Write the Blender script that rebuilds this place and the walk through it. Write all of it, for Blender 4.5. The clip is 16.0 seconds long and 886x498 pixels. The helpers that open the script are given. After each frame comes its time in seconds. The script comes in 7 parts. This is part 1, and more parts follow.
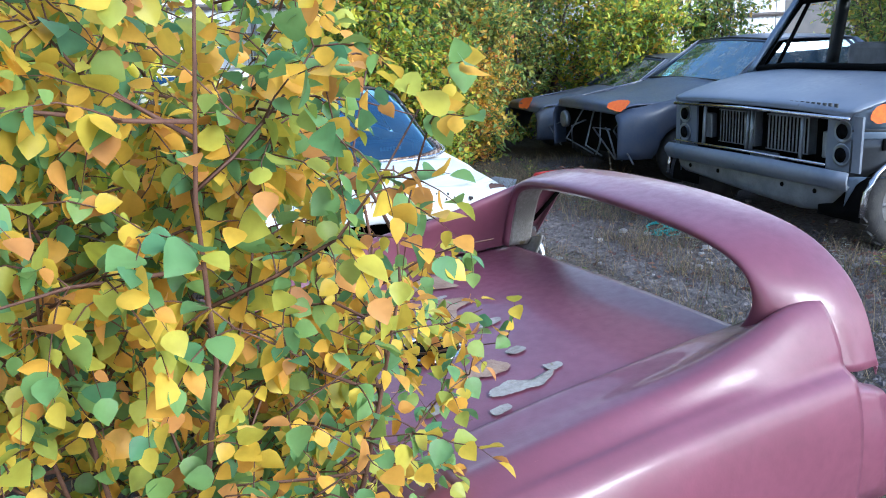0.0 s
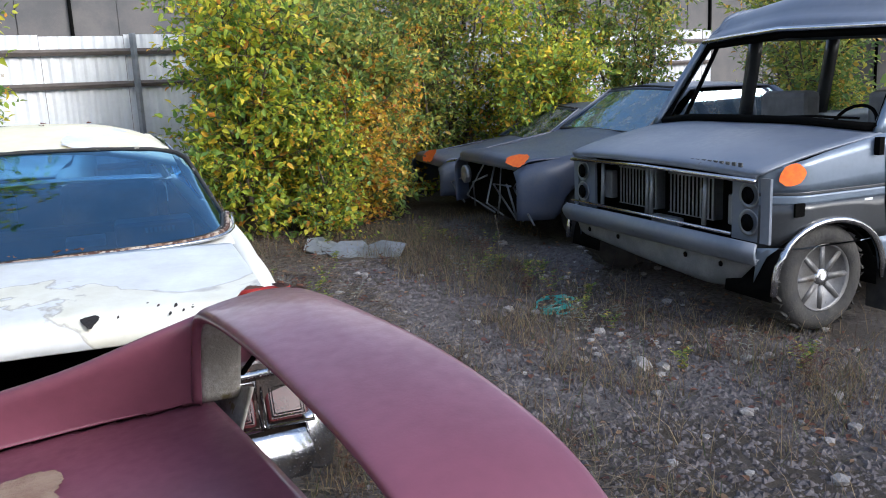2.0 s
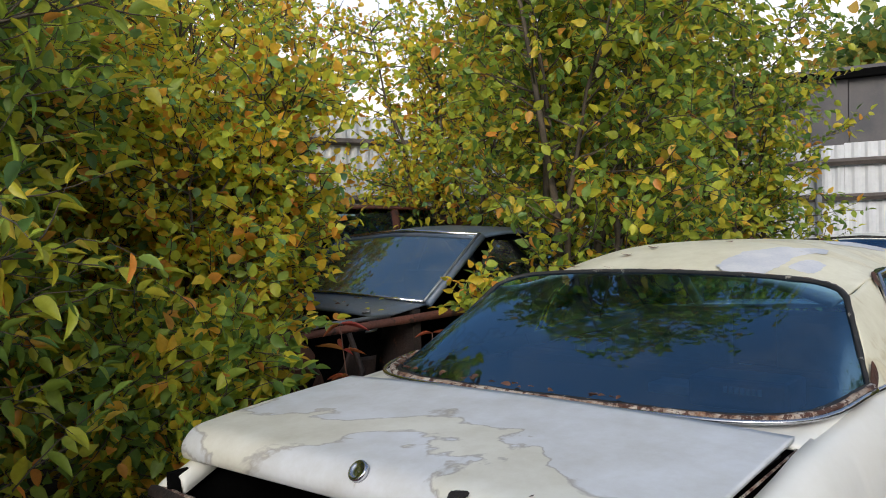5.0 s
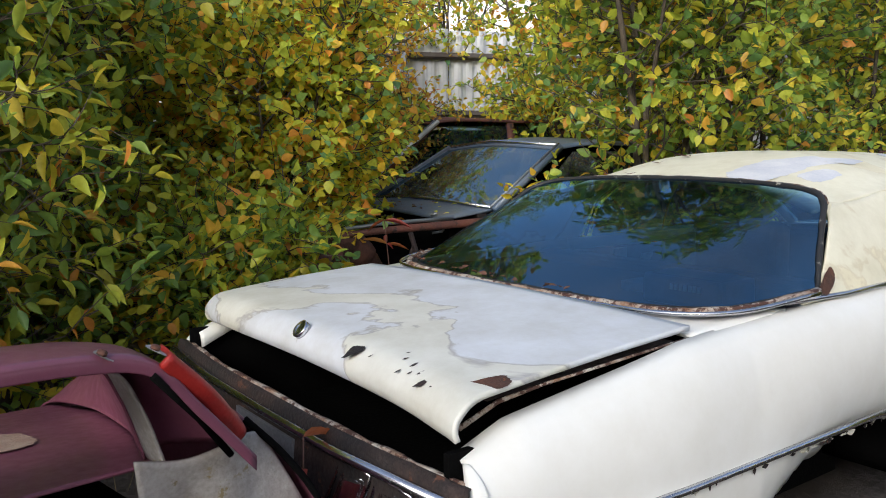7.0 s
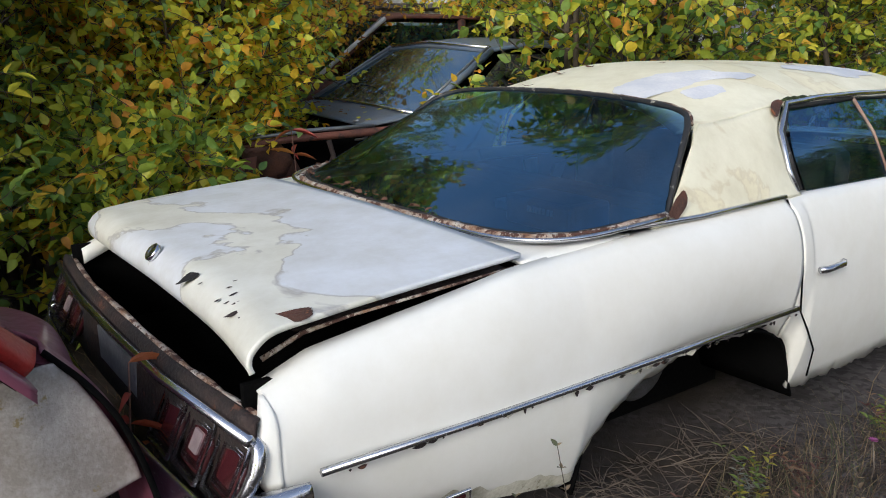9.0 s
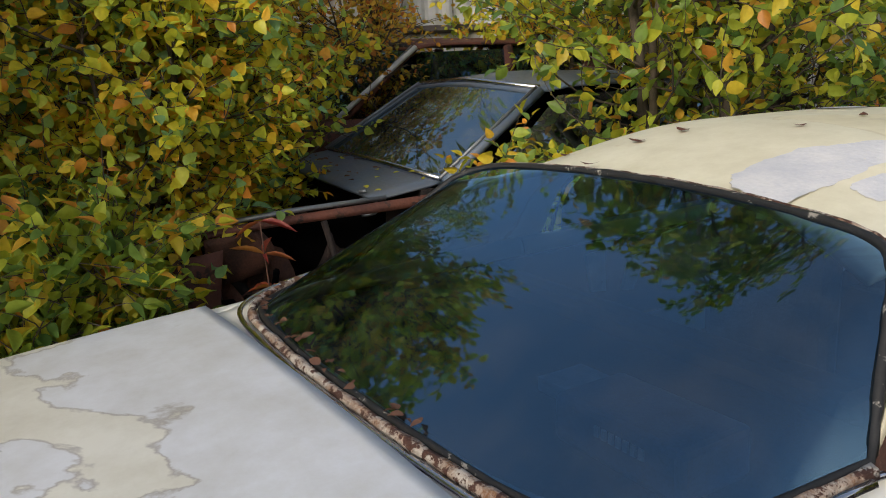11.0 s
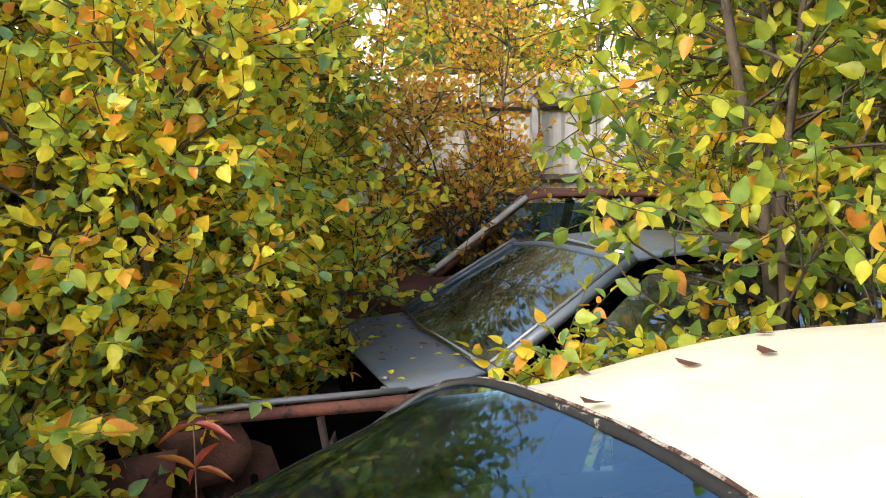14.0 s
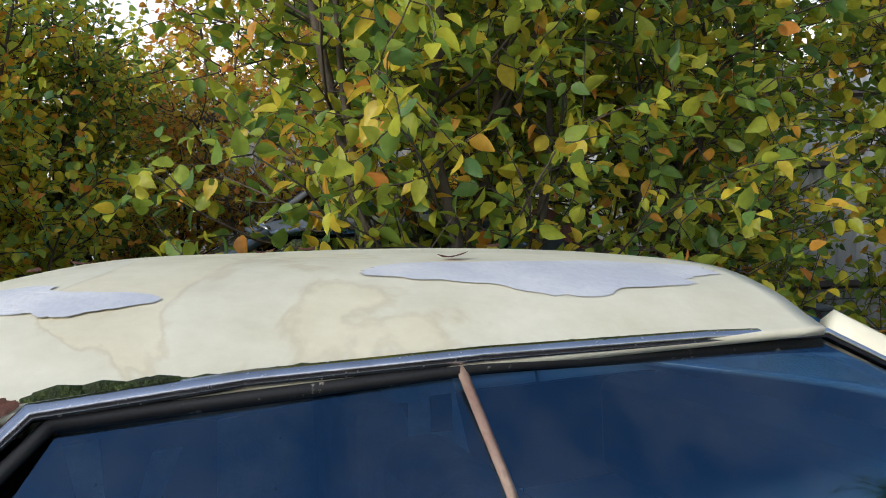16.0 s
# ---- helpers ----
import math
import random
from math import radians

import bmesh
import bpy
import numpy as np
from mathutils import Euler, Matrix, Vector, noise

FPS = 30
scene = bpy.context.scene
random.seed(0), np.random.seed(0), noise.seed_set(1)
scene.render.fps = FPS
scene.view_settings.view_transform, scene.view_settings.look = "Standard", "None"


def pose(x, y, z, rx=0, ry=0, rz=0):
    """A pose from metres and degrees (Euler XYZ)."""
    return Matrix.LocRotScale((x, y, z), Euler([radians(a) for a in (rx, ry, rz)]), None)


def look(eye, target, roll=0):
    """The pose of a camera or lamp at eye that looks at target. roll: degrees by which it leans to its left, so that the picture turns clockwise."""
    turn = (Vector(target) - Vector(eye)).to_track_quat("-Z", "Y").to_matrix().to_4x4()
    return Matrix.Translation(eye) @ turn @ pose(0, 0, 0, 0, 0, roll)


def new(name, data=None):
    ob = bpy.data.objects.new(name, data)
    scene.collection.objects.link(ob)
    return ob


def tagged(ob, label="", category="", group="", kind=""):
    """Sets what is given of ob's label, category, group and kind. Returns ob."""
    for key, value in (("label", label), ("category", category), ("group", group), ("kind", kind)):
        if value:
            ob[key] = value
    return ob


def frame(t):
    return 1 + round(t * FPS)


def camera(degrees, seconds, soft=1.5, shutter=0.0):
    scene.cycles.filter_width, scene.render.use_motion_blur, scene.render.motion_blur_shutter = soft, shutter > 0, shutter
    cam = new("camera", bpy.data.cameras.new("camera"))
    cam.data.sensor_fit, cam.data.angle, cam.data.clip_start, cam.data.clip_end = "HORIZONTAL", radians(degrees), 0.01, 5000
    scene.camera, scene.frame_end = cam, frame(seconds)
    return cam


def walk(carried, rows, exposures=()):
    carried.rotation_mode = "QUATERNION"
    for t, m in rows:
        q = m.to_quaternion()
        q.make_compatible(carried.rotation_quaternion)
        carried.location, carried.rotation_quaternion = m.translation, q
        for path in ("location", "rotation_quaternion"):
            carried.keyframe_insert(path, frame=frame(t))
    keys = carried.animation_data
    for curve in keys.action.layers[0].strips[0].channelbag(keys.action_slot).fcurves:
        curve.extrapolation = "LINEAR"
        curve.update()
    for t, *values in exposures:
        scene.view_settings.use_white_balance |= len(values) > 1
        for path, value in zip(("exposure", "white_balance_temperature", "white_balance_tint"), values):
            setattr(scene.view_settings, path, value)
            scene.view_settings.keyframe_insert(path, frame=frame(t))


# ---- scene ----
cam = camera(56.73, 16.0, soft=1.0)

PATH = [
    (0, (-0.605, -3.119, 1.575), (0.004, -1.280, 1.078), -2.8),
    (0.5, (-0.363, -2.923, 1.553), (0.380, -1.137, 1.042), -2.8),
    (1, (-0.133, -2.693, 1.566), (0.676, -0.941, 1.040), -2.5),
    (1.5, (0.166, -2.522, 1.554), (0.985, -0.770, 1.043), -2.5),
    (2, (0.407, -2.360, 1.547), (1.137, -0.540, 1.152), -2.7),
    (2.5, (0.656, -2.177, 1.545), (1.080, -0.243, 1.267), -2.8),
    (3, (0.941, -2.019, 1.551), (0.981, -0.029, 1.351), -2.9),
    (3.5, (1.127, -1.837, 1.552), (0.807, 0.131, 1.394), -2.9),
    (4, (1.258, -1.618, 1.561), (0.543, 0.245, 1.430), -2.6),
    (4.5, (1.394, -1.379, 1.573), (0.348, 0.324, 1.493), -2.3),
    (5, (1.528, -1.225, 1.536), (0.231, 0.296, 1.480), -1.7),
    (7.5, (2.435, -0.793, 1.440), (0.801, 0.315, 1.121), -1.0),
    (8, (2.572, -0.715, 1.457), (0.972, 0.391, 0.993), -0.9),
    (8.5, (2.567, -0.617, 1.499), (1.004, 0.528, 1.003), -0.4),
    (11, (1.539, 0.371, 1.667), (-0.119, 1.388, 1.200), -2.5),
    (11.5, (1.265, 0.553, 1.719), (-0.425, 1.558, 1.353), -1.4),
    (12, (1.044, 0.493, 1.818), (-0.644, 1.500, 1.452), -0.7),
    (12.5, (0.759, 0.680, 1.815), (-1.016, 1.542, 1.488), -0.7),
    (13, (0.750, 0.812, 1.802), (-1.092, 1.542, 1.526), -0.7),
    (13.5, (0.941, 0.968, 1.783), (-0.926, 1.657, 1.589), -0.1),
    (14, (1.013, 1.273, 1.689), (-0.876, 1.920, 1.575), -1.0),
    (14.5, (1.234, 1.553, 1.617), (-0.672, 2.153, 1.535), -0.4),
    (15, (1.414, 1.883, 1.585), (-0.495, 2.474, 1.497), -0.6),
    (15.5, (1.549, 2.214, 1.535), (-0.327, 2.903, 1.464), -1.9),
    (16, (1.700, 2.562, 1.474), (-0.190, 3.213, 1.410), -2.3),
]
EXPOSURES = [
    (0, 1.45, 5150, 4), (0.5, 1.32, 4950, 3), (1, 1.18, 5300, 3), (1.5, 1.15, 5600, 5), (2, 1.06, 5900, 8), (2.5, 0.42, 6200, 8), (3, 0.02, 6400, 9), (3.5, -0.22, 6250, 9), (5, 0.17, 6250, 9), (7.5, 0.53, 6100, 10), (8.5, 0.53, 6050, 9),
    (11, 0.25, 6800, 10), (12, 1.35, 6900, 12), (12.5, 1.75, 7000, 12), (13, 1.85, 7000, 12), (13.5, 1.8, 6900, 12), (14, 1.35, 6900, 12), (14.5, 1.0, 6600, 11), (15.5, 0.27, 6050, 9), (16, 0.35, 5980, 9)]
walk(cam, [(t, look(eye, target, roll)) for t, eye, target, roll in PATH], EXPOSURES)

# ---- world and light ----
SUN_EL, SUN_AZ = radians(24), radians(150)
world = bpy.data.worlds.new("evening_sky")
scene.world = world
world.use_nodes = True
wn, wl = world.node_tree.nodes, world.node_tree.links
sky = wn.new("ShaderNodeTexSky")
sky.sky_type, sky.sun_disc = "NISHITA", False
sky.sun_elevation, sky.sun_rotation = SUN_EL, SUN_AZ
sky.air_density, sky.dust_density, sky.ozone_density = 1.0, 2.5, 1.5
wn["Background"].inputs[1].default_value = 0.15
# thin evening cloud over the clear sky
wtc = wn.new("ShaderNodeTexCoord")
wnz = wn.new("ShaderNodeTexNoise")
wnz.inputs["Scale"].default_value, wnz.inputs["Detail"].default_value = 2.2, 6
wrp = wn.new("ShaderNodeValToRGB")
wrp.color_ramp.elements[0].position, wrp.color_ramp.elements[1].position = 0.12, 0.42
wmx = wn.new("ShaderNodeMixRGB")
wmx.inputs[2].default_value = (9.8, 9.0, 8.7, 1)
wl.new(wtc.outputs["Generated"], wnz.inputs["Vector"])
sep, low, mulf = wn.new("ShaderNodeSeparateXYZ"), wn.new("ShaderNodeMapRange"), wn.new("ShaderNodeMath")
mulf.operation = "MULTIPLY"
low.inputs[1].default_value, low.inputs[2].default_value, low.inputs[3].default_value, low.inputs[4].default_value = 0.12, 0.42, 1.0, 0.06
wl.new(wtc.outputs["Generated"], sep.inputs[0])
wl.new(sep.outputs["Z"], low.inputs[0])
wl.new(wnz.outputs["Fac"], wrp.inputs[0])
wl.new(wrp.outputs[0], mulf.inputs[0])
wl.new(low.outputs[0], mulf.inputs[1])
wl.new(mulf.outputs[0], wmx.inputs[0])
wl.new(sky.outputs[0], wmx.inputs[1])
wl.new(wmx.outputs[0], wn["Background"].inputs[0])
sun = new("sun", bpy.data.lights.new("sun", "SUN"))
sun.data.energy, sun.data.angle, sun.data.color = 1.9, radians(28), (1.0, 0.94, 0.86)
sun.matrix_world = look((0, 0, 20), (0 - 10 * math.sin(SUN_AZ) * math.cos(SUN_EL), 0 - 10 * math.cos(SUN_AZ) * math.cos(SUN_EL), 20 - 10 * math.sin(SUN_EL)))

# ---- materials ----
def material(name, color=(0.5, 0.5, 0.5), rough=0.5, metal=0.0, color2=None, scale=6.0, bump=0.0, bump_scale=60.0, spots=None, spot_scale=9.0, spot_at=0.68, coat=0.0, spec=0.5):
    """A surface with a slow and a fine change of colour, fine relief and, if given, spots of a second substance."""
    m = bpy.data.materials.new(name)
    m.use_nodes = True
    n, l = m.node_tree.nodes, m.node_tree.links
    b = n["Principled BSDF"]
    b.inputs["Roughness"].default_value, b.inputs["Metallic"].default_value = rough, metal
    b.inputs["Coat Weight"].default_value = coat
    b.inputs["Specular IOR Level"].default_value = spec
    tc = n.new("ShaderNodeTexCoord")
    c2 = color2 or tuple(v * 0.72 for v in color)
    n1, n2 = n.new("ShaderNodeTexNoise"), n.new("ShaderNodeTexNoise")
    n1.inputs["Scale"].default_value, n1.inputs["Detail"].default_value = scale, 8
    n2.inputs["Scale"].default_value, n2.inputs["Detail"].default_value = scale * 14, 4
    mixf = n.new("ShaderNodeMath")
    mixf.operation = "MULTIPLY_ADD"
    mixf.inputs[1].default_value, mixf.inputs[2].default_value = 0.35, -0.17
    add = n.new("ShaderNodeMath")
    add.operation = "ADD"
    ramp = n.new("ShaderNodeValToRGB")
    ramp.color_ramp.elements[0].position, ramp.color_ramp.elements[1].position = 0.35, 0.65
    ramp.color_ramp.elements[0].color, ramp.color_ramp.elements[1].color = (*color, 1), (*c2, 1)
    for t in (n1, n2):
        l.new(tc.outputs["Object"], t.inputs["Vector"])
    l.new(n2.outputs["Fac"], mixf.inputs[0])
    l.new(n1.outputs["Fac"], add.inputs[0])
    l.new(mixf.outputs[0], add.inputs[1])
    l.new(add.outputs[0], ramp.inputs[0])
    out = ramp.outputs[0]
    if spots:
        n3 = n.new("ShaderNodeTexNoise")
        n3.inputs["Scale"].default_value, n3.inputs["Detail"].default_value, n3.inputs["Roughness"].default_value = spot_scale, 9, 0.7
        l.new(tc.outputs["Object"], n3.inputs["Vector"])
        r3 = n.new("ShaderNodeValToRGB")
        r3.color_ramp.elements[0].position, r3.color_ramp.elements[1].position = spot_at, spot_at + 0.03
        l.new(n3.outputs["Fac"], r3.inputs[0])
        mx = n.new("ShaderNodeMixRGB")
        mx.inputs[2].default_value = (*spots, 1)
        l.new(r3.outputs[0], mx.inputs[0])
        l.new(out, mx.inputs[1])
        out = mx.outputs[0]
    l.new(out, b.inputs["Base Color"])
    rr = n.new("ShaderNodeMath")
    rr.operation = "MULTIPLY_ADD"
    rr.inputs[1].default_value, rr.inputs[2].default_value = 0.3, rough - 0.15
    l.new(n2.outputs["Fac"], rr.inputs[0])
    l.new(rr.outputs[0], b.inputs["Roughness"])
    if bump:
        n4 = n.new("ShaderNodeTexNoise")
        n4.inputs["Scale"].default_value, n4.inputs["Detail"].default_value = bump_scale, 6
        l.new(tc.outputs["Object"], n4.inputs["Vector"])
        bp = n.new("ShaderNodeBump")
        bp.inputs["Strength"].default_value, bp.inputs["Distance"].default_value = bump, 0.01
        l.new(n4.outputs["Fac"], bp.inputs["Height"])
        l.new(bp.outputs[0], b.inputs["Normal"])
    return m


def peeling_paint(name, top, under, line, scale, at, rough=0.42, rust_at=0.74, grimy=(0.78, 0.76, 0.7)):
    """Old lacquer worn through in islands with a dark rim, and small rust spots."""
    m = bpy.data.materials.new(name)
    m.use_nodes = True
    n, l = m.node_tree.nodes, m.node_tree.links
    b = n["Principled BSDF"]
    tc = n.new("ShaderNodeTexCoord")
    nz = n.new("ShaderNodeTexNoise")
    nz.inputs["Scale"].default_value, nz.inputs["Detail"].default_value, nz.inputs["Roughness"].default_value, nz.inputs["Distortion"].default_value = scale, 7, 0.52, 0.6
    l.new(tc.outputs["Object"], nz.inputs["Vector"])
    ramp = n.new("ShaderNodeValToRGB")
    e = ramp.color_ramp.elements
    e[0].position, e[0].color = at - 0.012, (*top, 1)
    e[1].position, e[1].color = at + 0.009, (*under, 1)
    k = e.new(at - 0.001)
    k.color = (*line, 1)
    l.new(nz.outputs["Fac"], ramp.inputs[0])
    grime = n.new("ShaderNodeTexNoise")
    grime.inputs["Scale"].default_value, grime.inputs["Detail"].default_value, grime.inputs["Roughness"].default_value = 5.0, 10, 0.7
    l.new(tc.outputs["Object"], grime.inputs["Vector"])
    gr = n.new("ShaderNodeValToRGB")
    gr.color_ramp.elements[0].position, gr.color_ramp.elements[1].position = 0.35, 0.75
    gr.color_ramp.elements[0].color, gr.color_ramp.elements[1].color = (1, 1, 1, 1), (*grimy, 1)
    l.new(grime.outputs["Fac"], gr.inputs[0])
    mul = n.new("ShaderNodeMixRGB")
    mul.blend_type, mul.inputs[0].default_value = "MULTIPLY", 1.0
    l.new(ramp.outputs[0], mul.inputs[1])
    l.new(gr.outputs[0], mul.inputs[2])
    sp = n.new("ShaderNodeTexNoise")
    sp.inputs["Scale"].default_value, sp.inputs["Detail"].default_value, sp.inputs["Roughness"].default_value = 14.0, 6, 0.65
    l.new(tc.outputs["Object"], sp.inputs["Vector"])
    sr = n.new("ShaderNodeValToRGB")
    sr.color_ramp.elements[0].position, sr.color_ramp.elements[1].position = rust_at, rust_at + 0.03
    l.new(sp.outputs["Fac"], sr.inputs[0])
    mx = n.new("ShaderNodeMixRGB")
    mx.inputs[2].default_value = (0.09, 0.045, 0.025, 1)
    l.new(sr.outputs[0], mx.inputs[0])
    l.new(mul.outputs[0], mx.inputs[1])
    l.new(mx.outputs[0], b.inputs["Base Color"])
    rr = n.new("ShaderNodeMath")
    rr.operation = "MULTIPLY_ADD"
    rr.inputs[1].default_value, rr.inputs[2].default_value = 0.35, rough - 0.15
    l.new(grime.outputs["Fac"], rr.inputs[0])
    l.new(rr.outputs[0], b.inputs["Roughness"])
    bp = n.new("ShaderNodeBump")
    bp.inputs["Strength"].default_value, bp.inputs["Distance"].default_value = 0.25, 0.004
    l.new(ramp.outputs[0], bp.inputs["Height"])
    l.new(bp.outputs[0], b.inputs["Normal"])
    return m


def leaf_material(name, stops, gloss=0.45):
    m = bpy.data.materials.new(name)
    m.use_nodes = True
    n, l = m.node_tree.nodes, m.node_tree.links
    b, out = n["Principled BSDF"], n["Material Output"]
    geo = n.new("ShaderNodeNewGeometry")
    ramp = n.new("ShaderNodeValToRGB")
    e = ramp.color_ramp.elements
    stops = [(p, (0.97 * c[0], c[1], c[2] + 0.025)) for p, c in stops]
    e[0].position, e[0].color = stops[0][0], (*stops[0][1], 1)
    e[1].position, e[1].color = stops[-1][0], (*stops[-1][1], 1)
    for p, c in stops[1:-1]:
        e.new(p).color = (*c, 1)
    l.new(geo.outputs["Random Per Island"], ramp.inputs[0])
    tc = n.new("ShaderNodeTexCoord")
    nz = n.new("ShaderNodeTexNoise")
    nz.inputs["Scale"].default_value, nz.inputs["Detail"].default_value = 45, 5
    l.new(tc.outputs["Object"], nz.inputs["Vector"])
    mx = n.new("ShaderNodeMixRGB")
    mx.blend_type, mx.inputs[0].default_value = "MULTIPLY", 0.35
    rp = n.new("ShaderNodeValToRGB")
    rp.color_ramp.elements[0].position, rp.color_ramp.elements[1].position = 0.3, 0.6
    rp.color_ramp.elements[0].color = (0.5, 0.42, 0.3, 1)
    l.new(nz.outputs["Fac"], rp.inputs[0])
    l.new(ramp.outputs[0], mx.inputs[1])
    l.new(rp.outputs[0], mx.inputs[2])
    l.new(mx.outputs[0], b.inputs["Base Color"])
    b.inputs["Roughness"].default_value = gloss
    tr = n.new("ShaderNodeBsdfTranslucent")
    l.new(mx.outputs[0], tr.inputs[0])
    ms = n.new("ShaderNodeMixShader")
    ms.inputs[0].default_value = 0.5
    l.new(b.outputs[0], ms.inputs[1])
    l.new(tr.outputs[0], ms.inputs[2])
    l.new(ms.outputs[0], out.inputs["Surface"])
    return m


def pane_material(name, tint, ior=1.5, dirt=0.0, sky_sheen=(0.72, 0.86, 1.0)):
    """Thin window glass: tinted see-through, a mirror share by angle with sky blue put into its colour, and dust."""
    m = bpy.data.materials.new(name)
    m.use_nodes = True
    n, l = m.node_tree.nodes, m.node_tree.links
    n.remove(n["Principled BSDF"])
    tr, gl, df = n.new("ShaderNodeBsdfTransparent"), n.new("ShaderNodeBsdfGlossy"), n.new("ShaderNodeBsdfDiffuse")
    tr.inputs[0].default_value = (*tint, 1)
    gl.inputs["Roughness"].default_value = 0.03
    gl.inputs["Color"].default_value = (*sky_sheen, 1)
    df.inputs[0].default_value = (0.35, 0.36, 0.34, 1)
    fr = n.new("ShaderNodeFresnel")
    fr.inputs[0].default_value = ior
    a, c = n.new("ShaderNodeMixShader"), n.new("ShaderNodeMixShader")
    l.new(fr.outputs[0], a.inputs[0])
    l.new(tr.outputs[0], a.inputs[1])
    l.new(gl.outputs[0], a.inputs[2])
    tc, nz, rp = n.new("ShaderNodeTexCoord"), n.new("ShaderNodeTexNoise"), n.new("ShaderNodeValToRGB")
    nz.inputs["Scale"].default_value, nz.inputs["Detail"].default_value, nz.inputs["Roughness"].default_value = 5, 10, 0.75
    rp.color_ramp.elements[0].position, rp.color_ramp.elements[1].position = 0.42, 0.8
    rp.color_ramp.elements[1].color = (dirt, dirt, dirt, 1)
    l.new(tc.outputs["Object"], nz.inputs["Vector"])
    l.new(nz.outputs["Fac"], rp.inputs[0])
    l.new(rp.outputs[0], c.inputs[0])
    l.new(a.outputs[0], c.inputs[1])
    l.new(df.outputs[0], c.inputs[2])
    l.new(c.outputs[0], n["Material Output"].inputs["Surface"])
    return m


WHITE = peeling_paint("white_lacquer", (0.74, 0.74, 0.67), (0.7, 0.73, 0.77), (0.44, 0.43, 0.41), 1.25, 0.47)
WHITE_SIDE = peeling_paint("white_side_lacquer", (0.8, 0.8, 0.75), (0.8, 0.79, 0.73), (0.6, 0.58, 0.5), 1.0, 0.66, rust_at=0.8, grimy=(0.92, 0.91, 0.88))
CREAM = peeling_paint("cream_roof_lacquer", (0.8, 0.77, 0.6), (0.8, 0.75, 0.55), (0.7, 0.64, 0.46), 1.6, 0.62, rough=0.5, rust_at=0.82)
GREY_PATCH = material("worn_grey_primer", (0.56, 0.58, 0.62), 0.6, color2=(0.72, 0.72, 0.72), scale=7, bump=0.2)
PRIMER_RIM = material("lifted_paint_rim", (0.64, 0.61, 0.53), 0.7, scale=20)
RUST = material("brown_rust", (0.12, 0.045, 0.025), 0.85, color2=(0.05, 0.025, 0.018), scale=9, bump=0.6, bump_scale=90, spots=(0.25, 0.09, 0.03), spot_at=0.62)
# dark rust, deepened where it also stands for shade in the wrecks
RUST_DARK = material("dark_rust_and_shade", (0.035, 0.02, 0.016), 0.8, color2=(0.012, 0.01, 0.01), scale=7, bump=0.6, bump_scale=70, spots=(0.1, 0.04, 0.022), spot_at=0.6)
RUST_RED = material("red_oxide_metal", (0.16, 0.055, 0.035), 0.75, color2=(0.08, 0.032, 0.025), scale=5, bump=0.4, spots=(0.04, 0.022, 0.018), spot_at=0.58)
MAROON = material("faded_maroon_paint", (0.185, 0.06, 0.094), 0.36, color2=(0.15, 0.048, 0.075), scale=2.5, bump=0.04, bump_scale=160, spots=(0.26, 0.1, 0.11), spot_scale=30, spot_at=0.7, coat=0.25)
RED_EDGE = material("red_repaint", (0.36, 0.02, 0.015), 0.5, scale=9, bump=0.2)
FIBRE = material("bare_fibreglass", (0.4, 0.38, 0.36), 0.8, color2=(0.22, 0.2, 0.18), scale=6, bump=0.25, bump_scale=160, spots=(0.2, 0.16, 0.08), spot_scale=7, spot_at=0.6)
BROWN_PRIMER = material("brown_primer", (0.25, 0.15, 0.11), 0.65, color2=(0.36, 0.26, 0.19), scale=14, bump=0.4, bump_scale=90)
CHROME = material("pitted_chrome", (0.62, 0.63, 0.66), 0.22, 1.0, color2=(0.5, 0.5, 0.52), scale=10, spots=(0.12, 0.1, 0.08), spot_scale=60, spot_at=0.72)
STEEL = material("dull_grey_steel", (0.3, 0.32, 0.35), 0.5, 0.6, scale=8, bump=0.2, spots=(0.12, 0.08, 0.05), spot_at=0.66)
ALLOY = material("dull_alloy", (0.2, 0.2, 0.21), 0.5, 0.5, color2=(0.12, 0.115, 0.11), scale=9, bump=0.2, spots=(0.07, 0.05, 0.04), spot_at=0.62)
# near-black: recess shade put into the colour, also used for real black parts
DARK = material("black_parts_and_shade", (0.004, 0.004, 0.004), 0.9, scale=6, bump=0.3, spec=0.04)
RUBBER = material("old_tyre_rubber", (0.025, 0.025, 0.027), 0.85, color2=(0.05, 0.047, 0.044), scale=12, bump=0.4)
TRIM = material("black_window_trim", (0.02, 0.02, 0.02), 0.6, scale=20, spots=(0.3, 0.28, 0.24), spot_scale=24, spot_at=0.6)
CRUST = material("rust_and_paint_crust", (0.5, 0.46, 0.4), 0.85, color2=(0.2, 0.1, 0.05), scale=16, bump=0.8, bump_scale=80, spots=(0.07, 0.03, 0.02), spot_scale=28, spot_at=0.5)
GRIME = material("road_grime", (0.66, 0.64, 0.54), 0.8, color2=(0.36, 0.34, 0.25), scale=8, bump=0.3, spots=(0.13, 0.1, 0.06), spot_scale=16, spot_at=0.62)
MOSS = material("dark_moss", (0.05, 0.075, 0.012), 0.95, color2=(0.015, 0.024, 0.006), scale=40, bump=1.0, bump_scale=140)
LAMP_RED = material("dark_red_lens", (0.06, 0.012, 0.014), 0.18, scale=20, coat=0.6)
LAMP_CLEAR = material("clear_reversing_lens", (0.3, 0.24, 0.25), 0.2, scale=20, coat=0.6)
VAN_SILVER = material("silver_blue_paint", (0.16, 0.2, 0.265), 0.36, 0.35, color2=(0.125, 0.16, 0.215), scale=2, coat=0.3, spots=(0.33, 0.34, 0.36), spot_scale=20, spot_at=0.7)
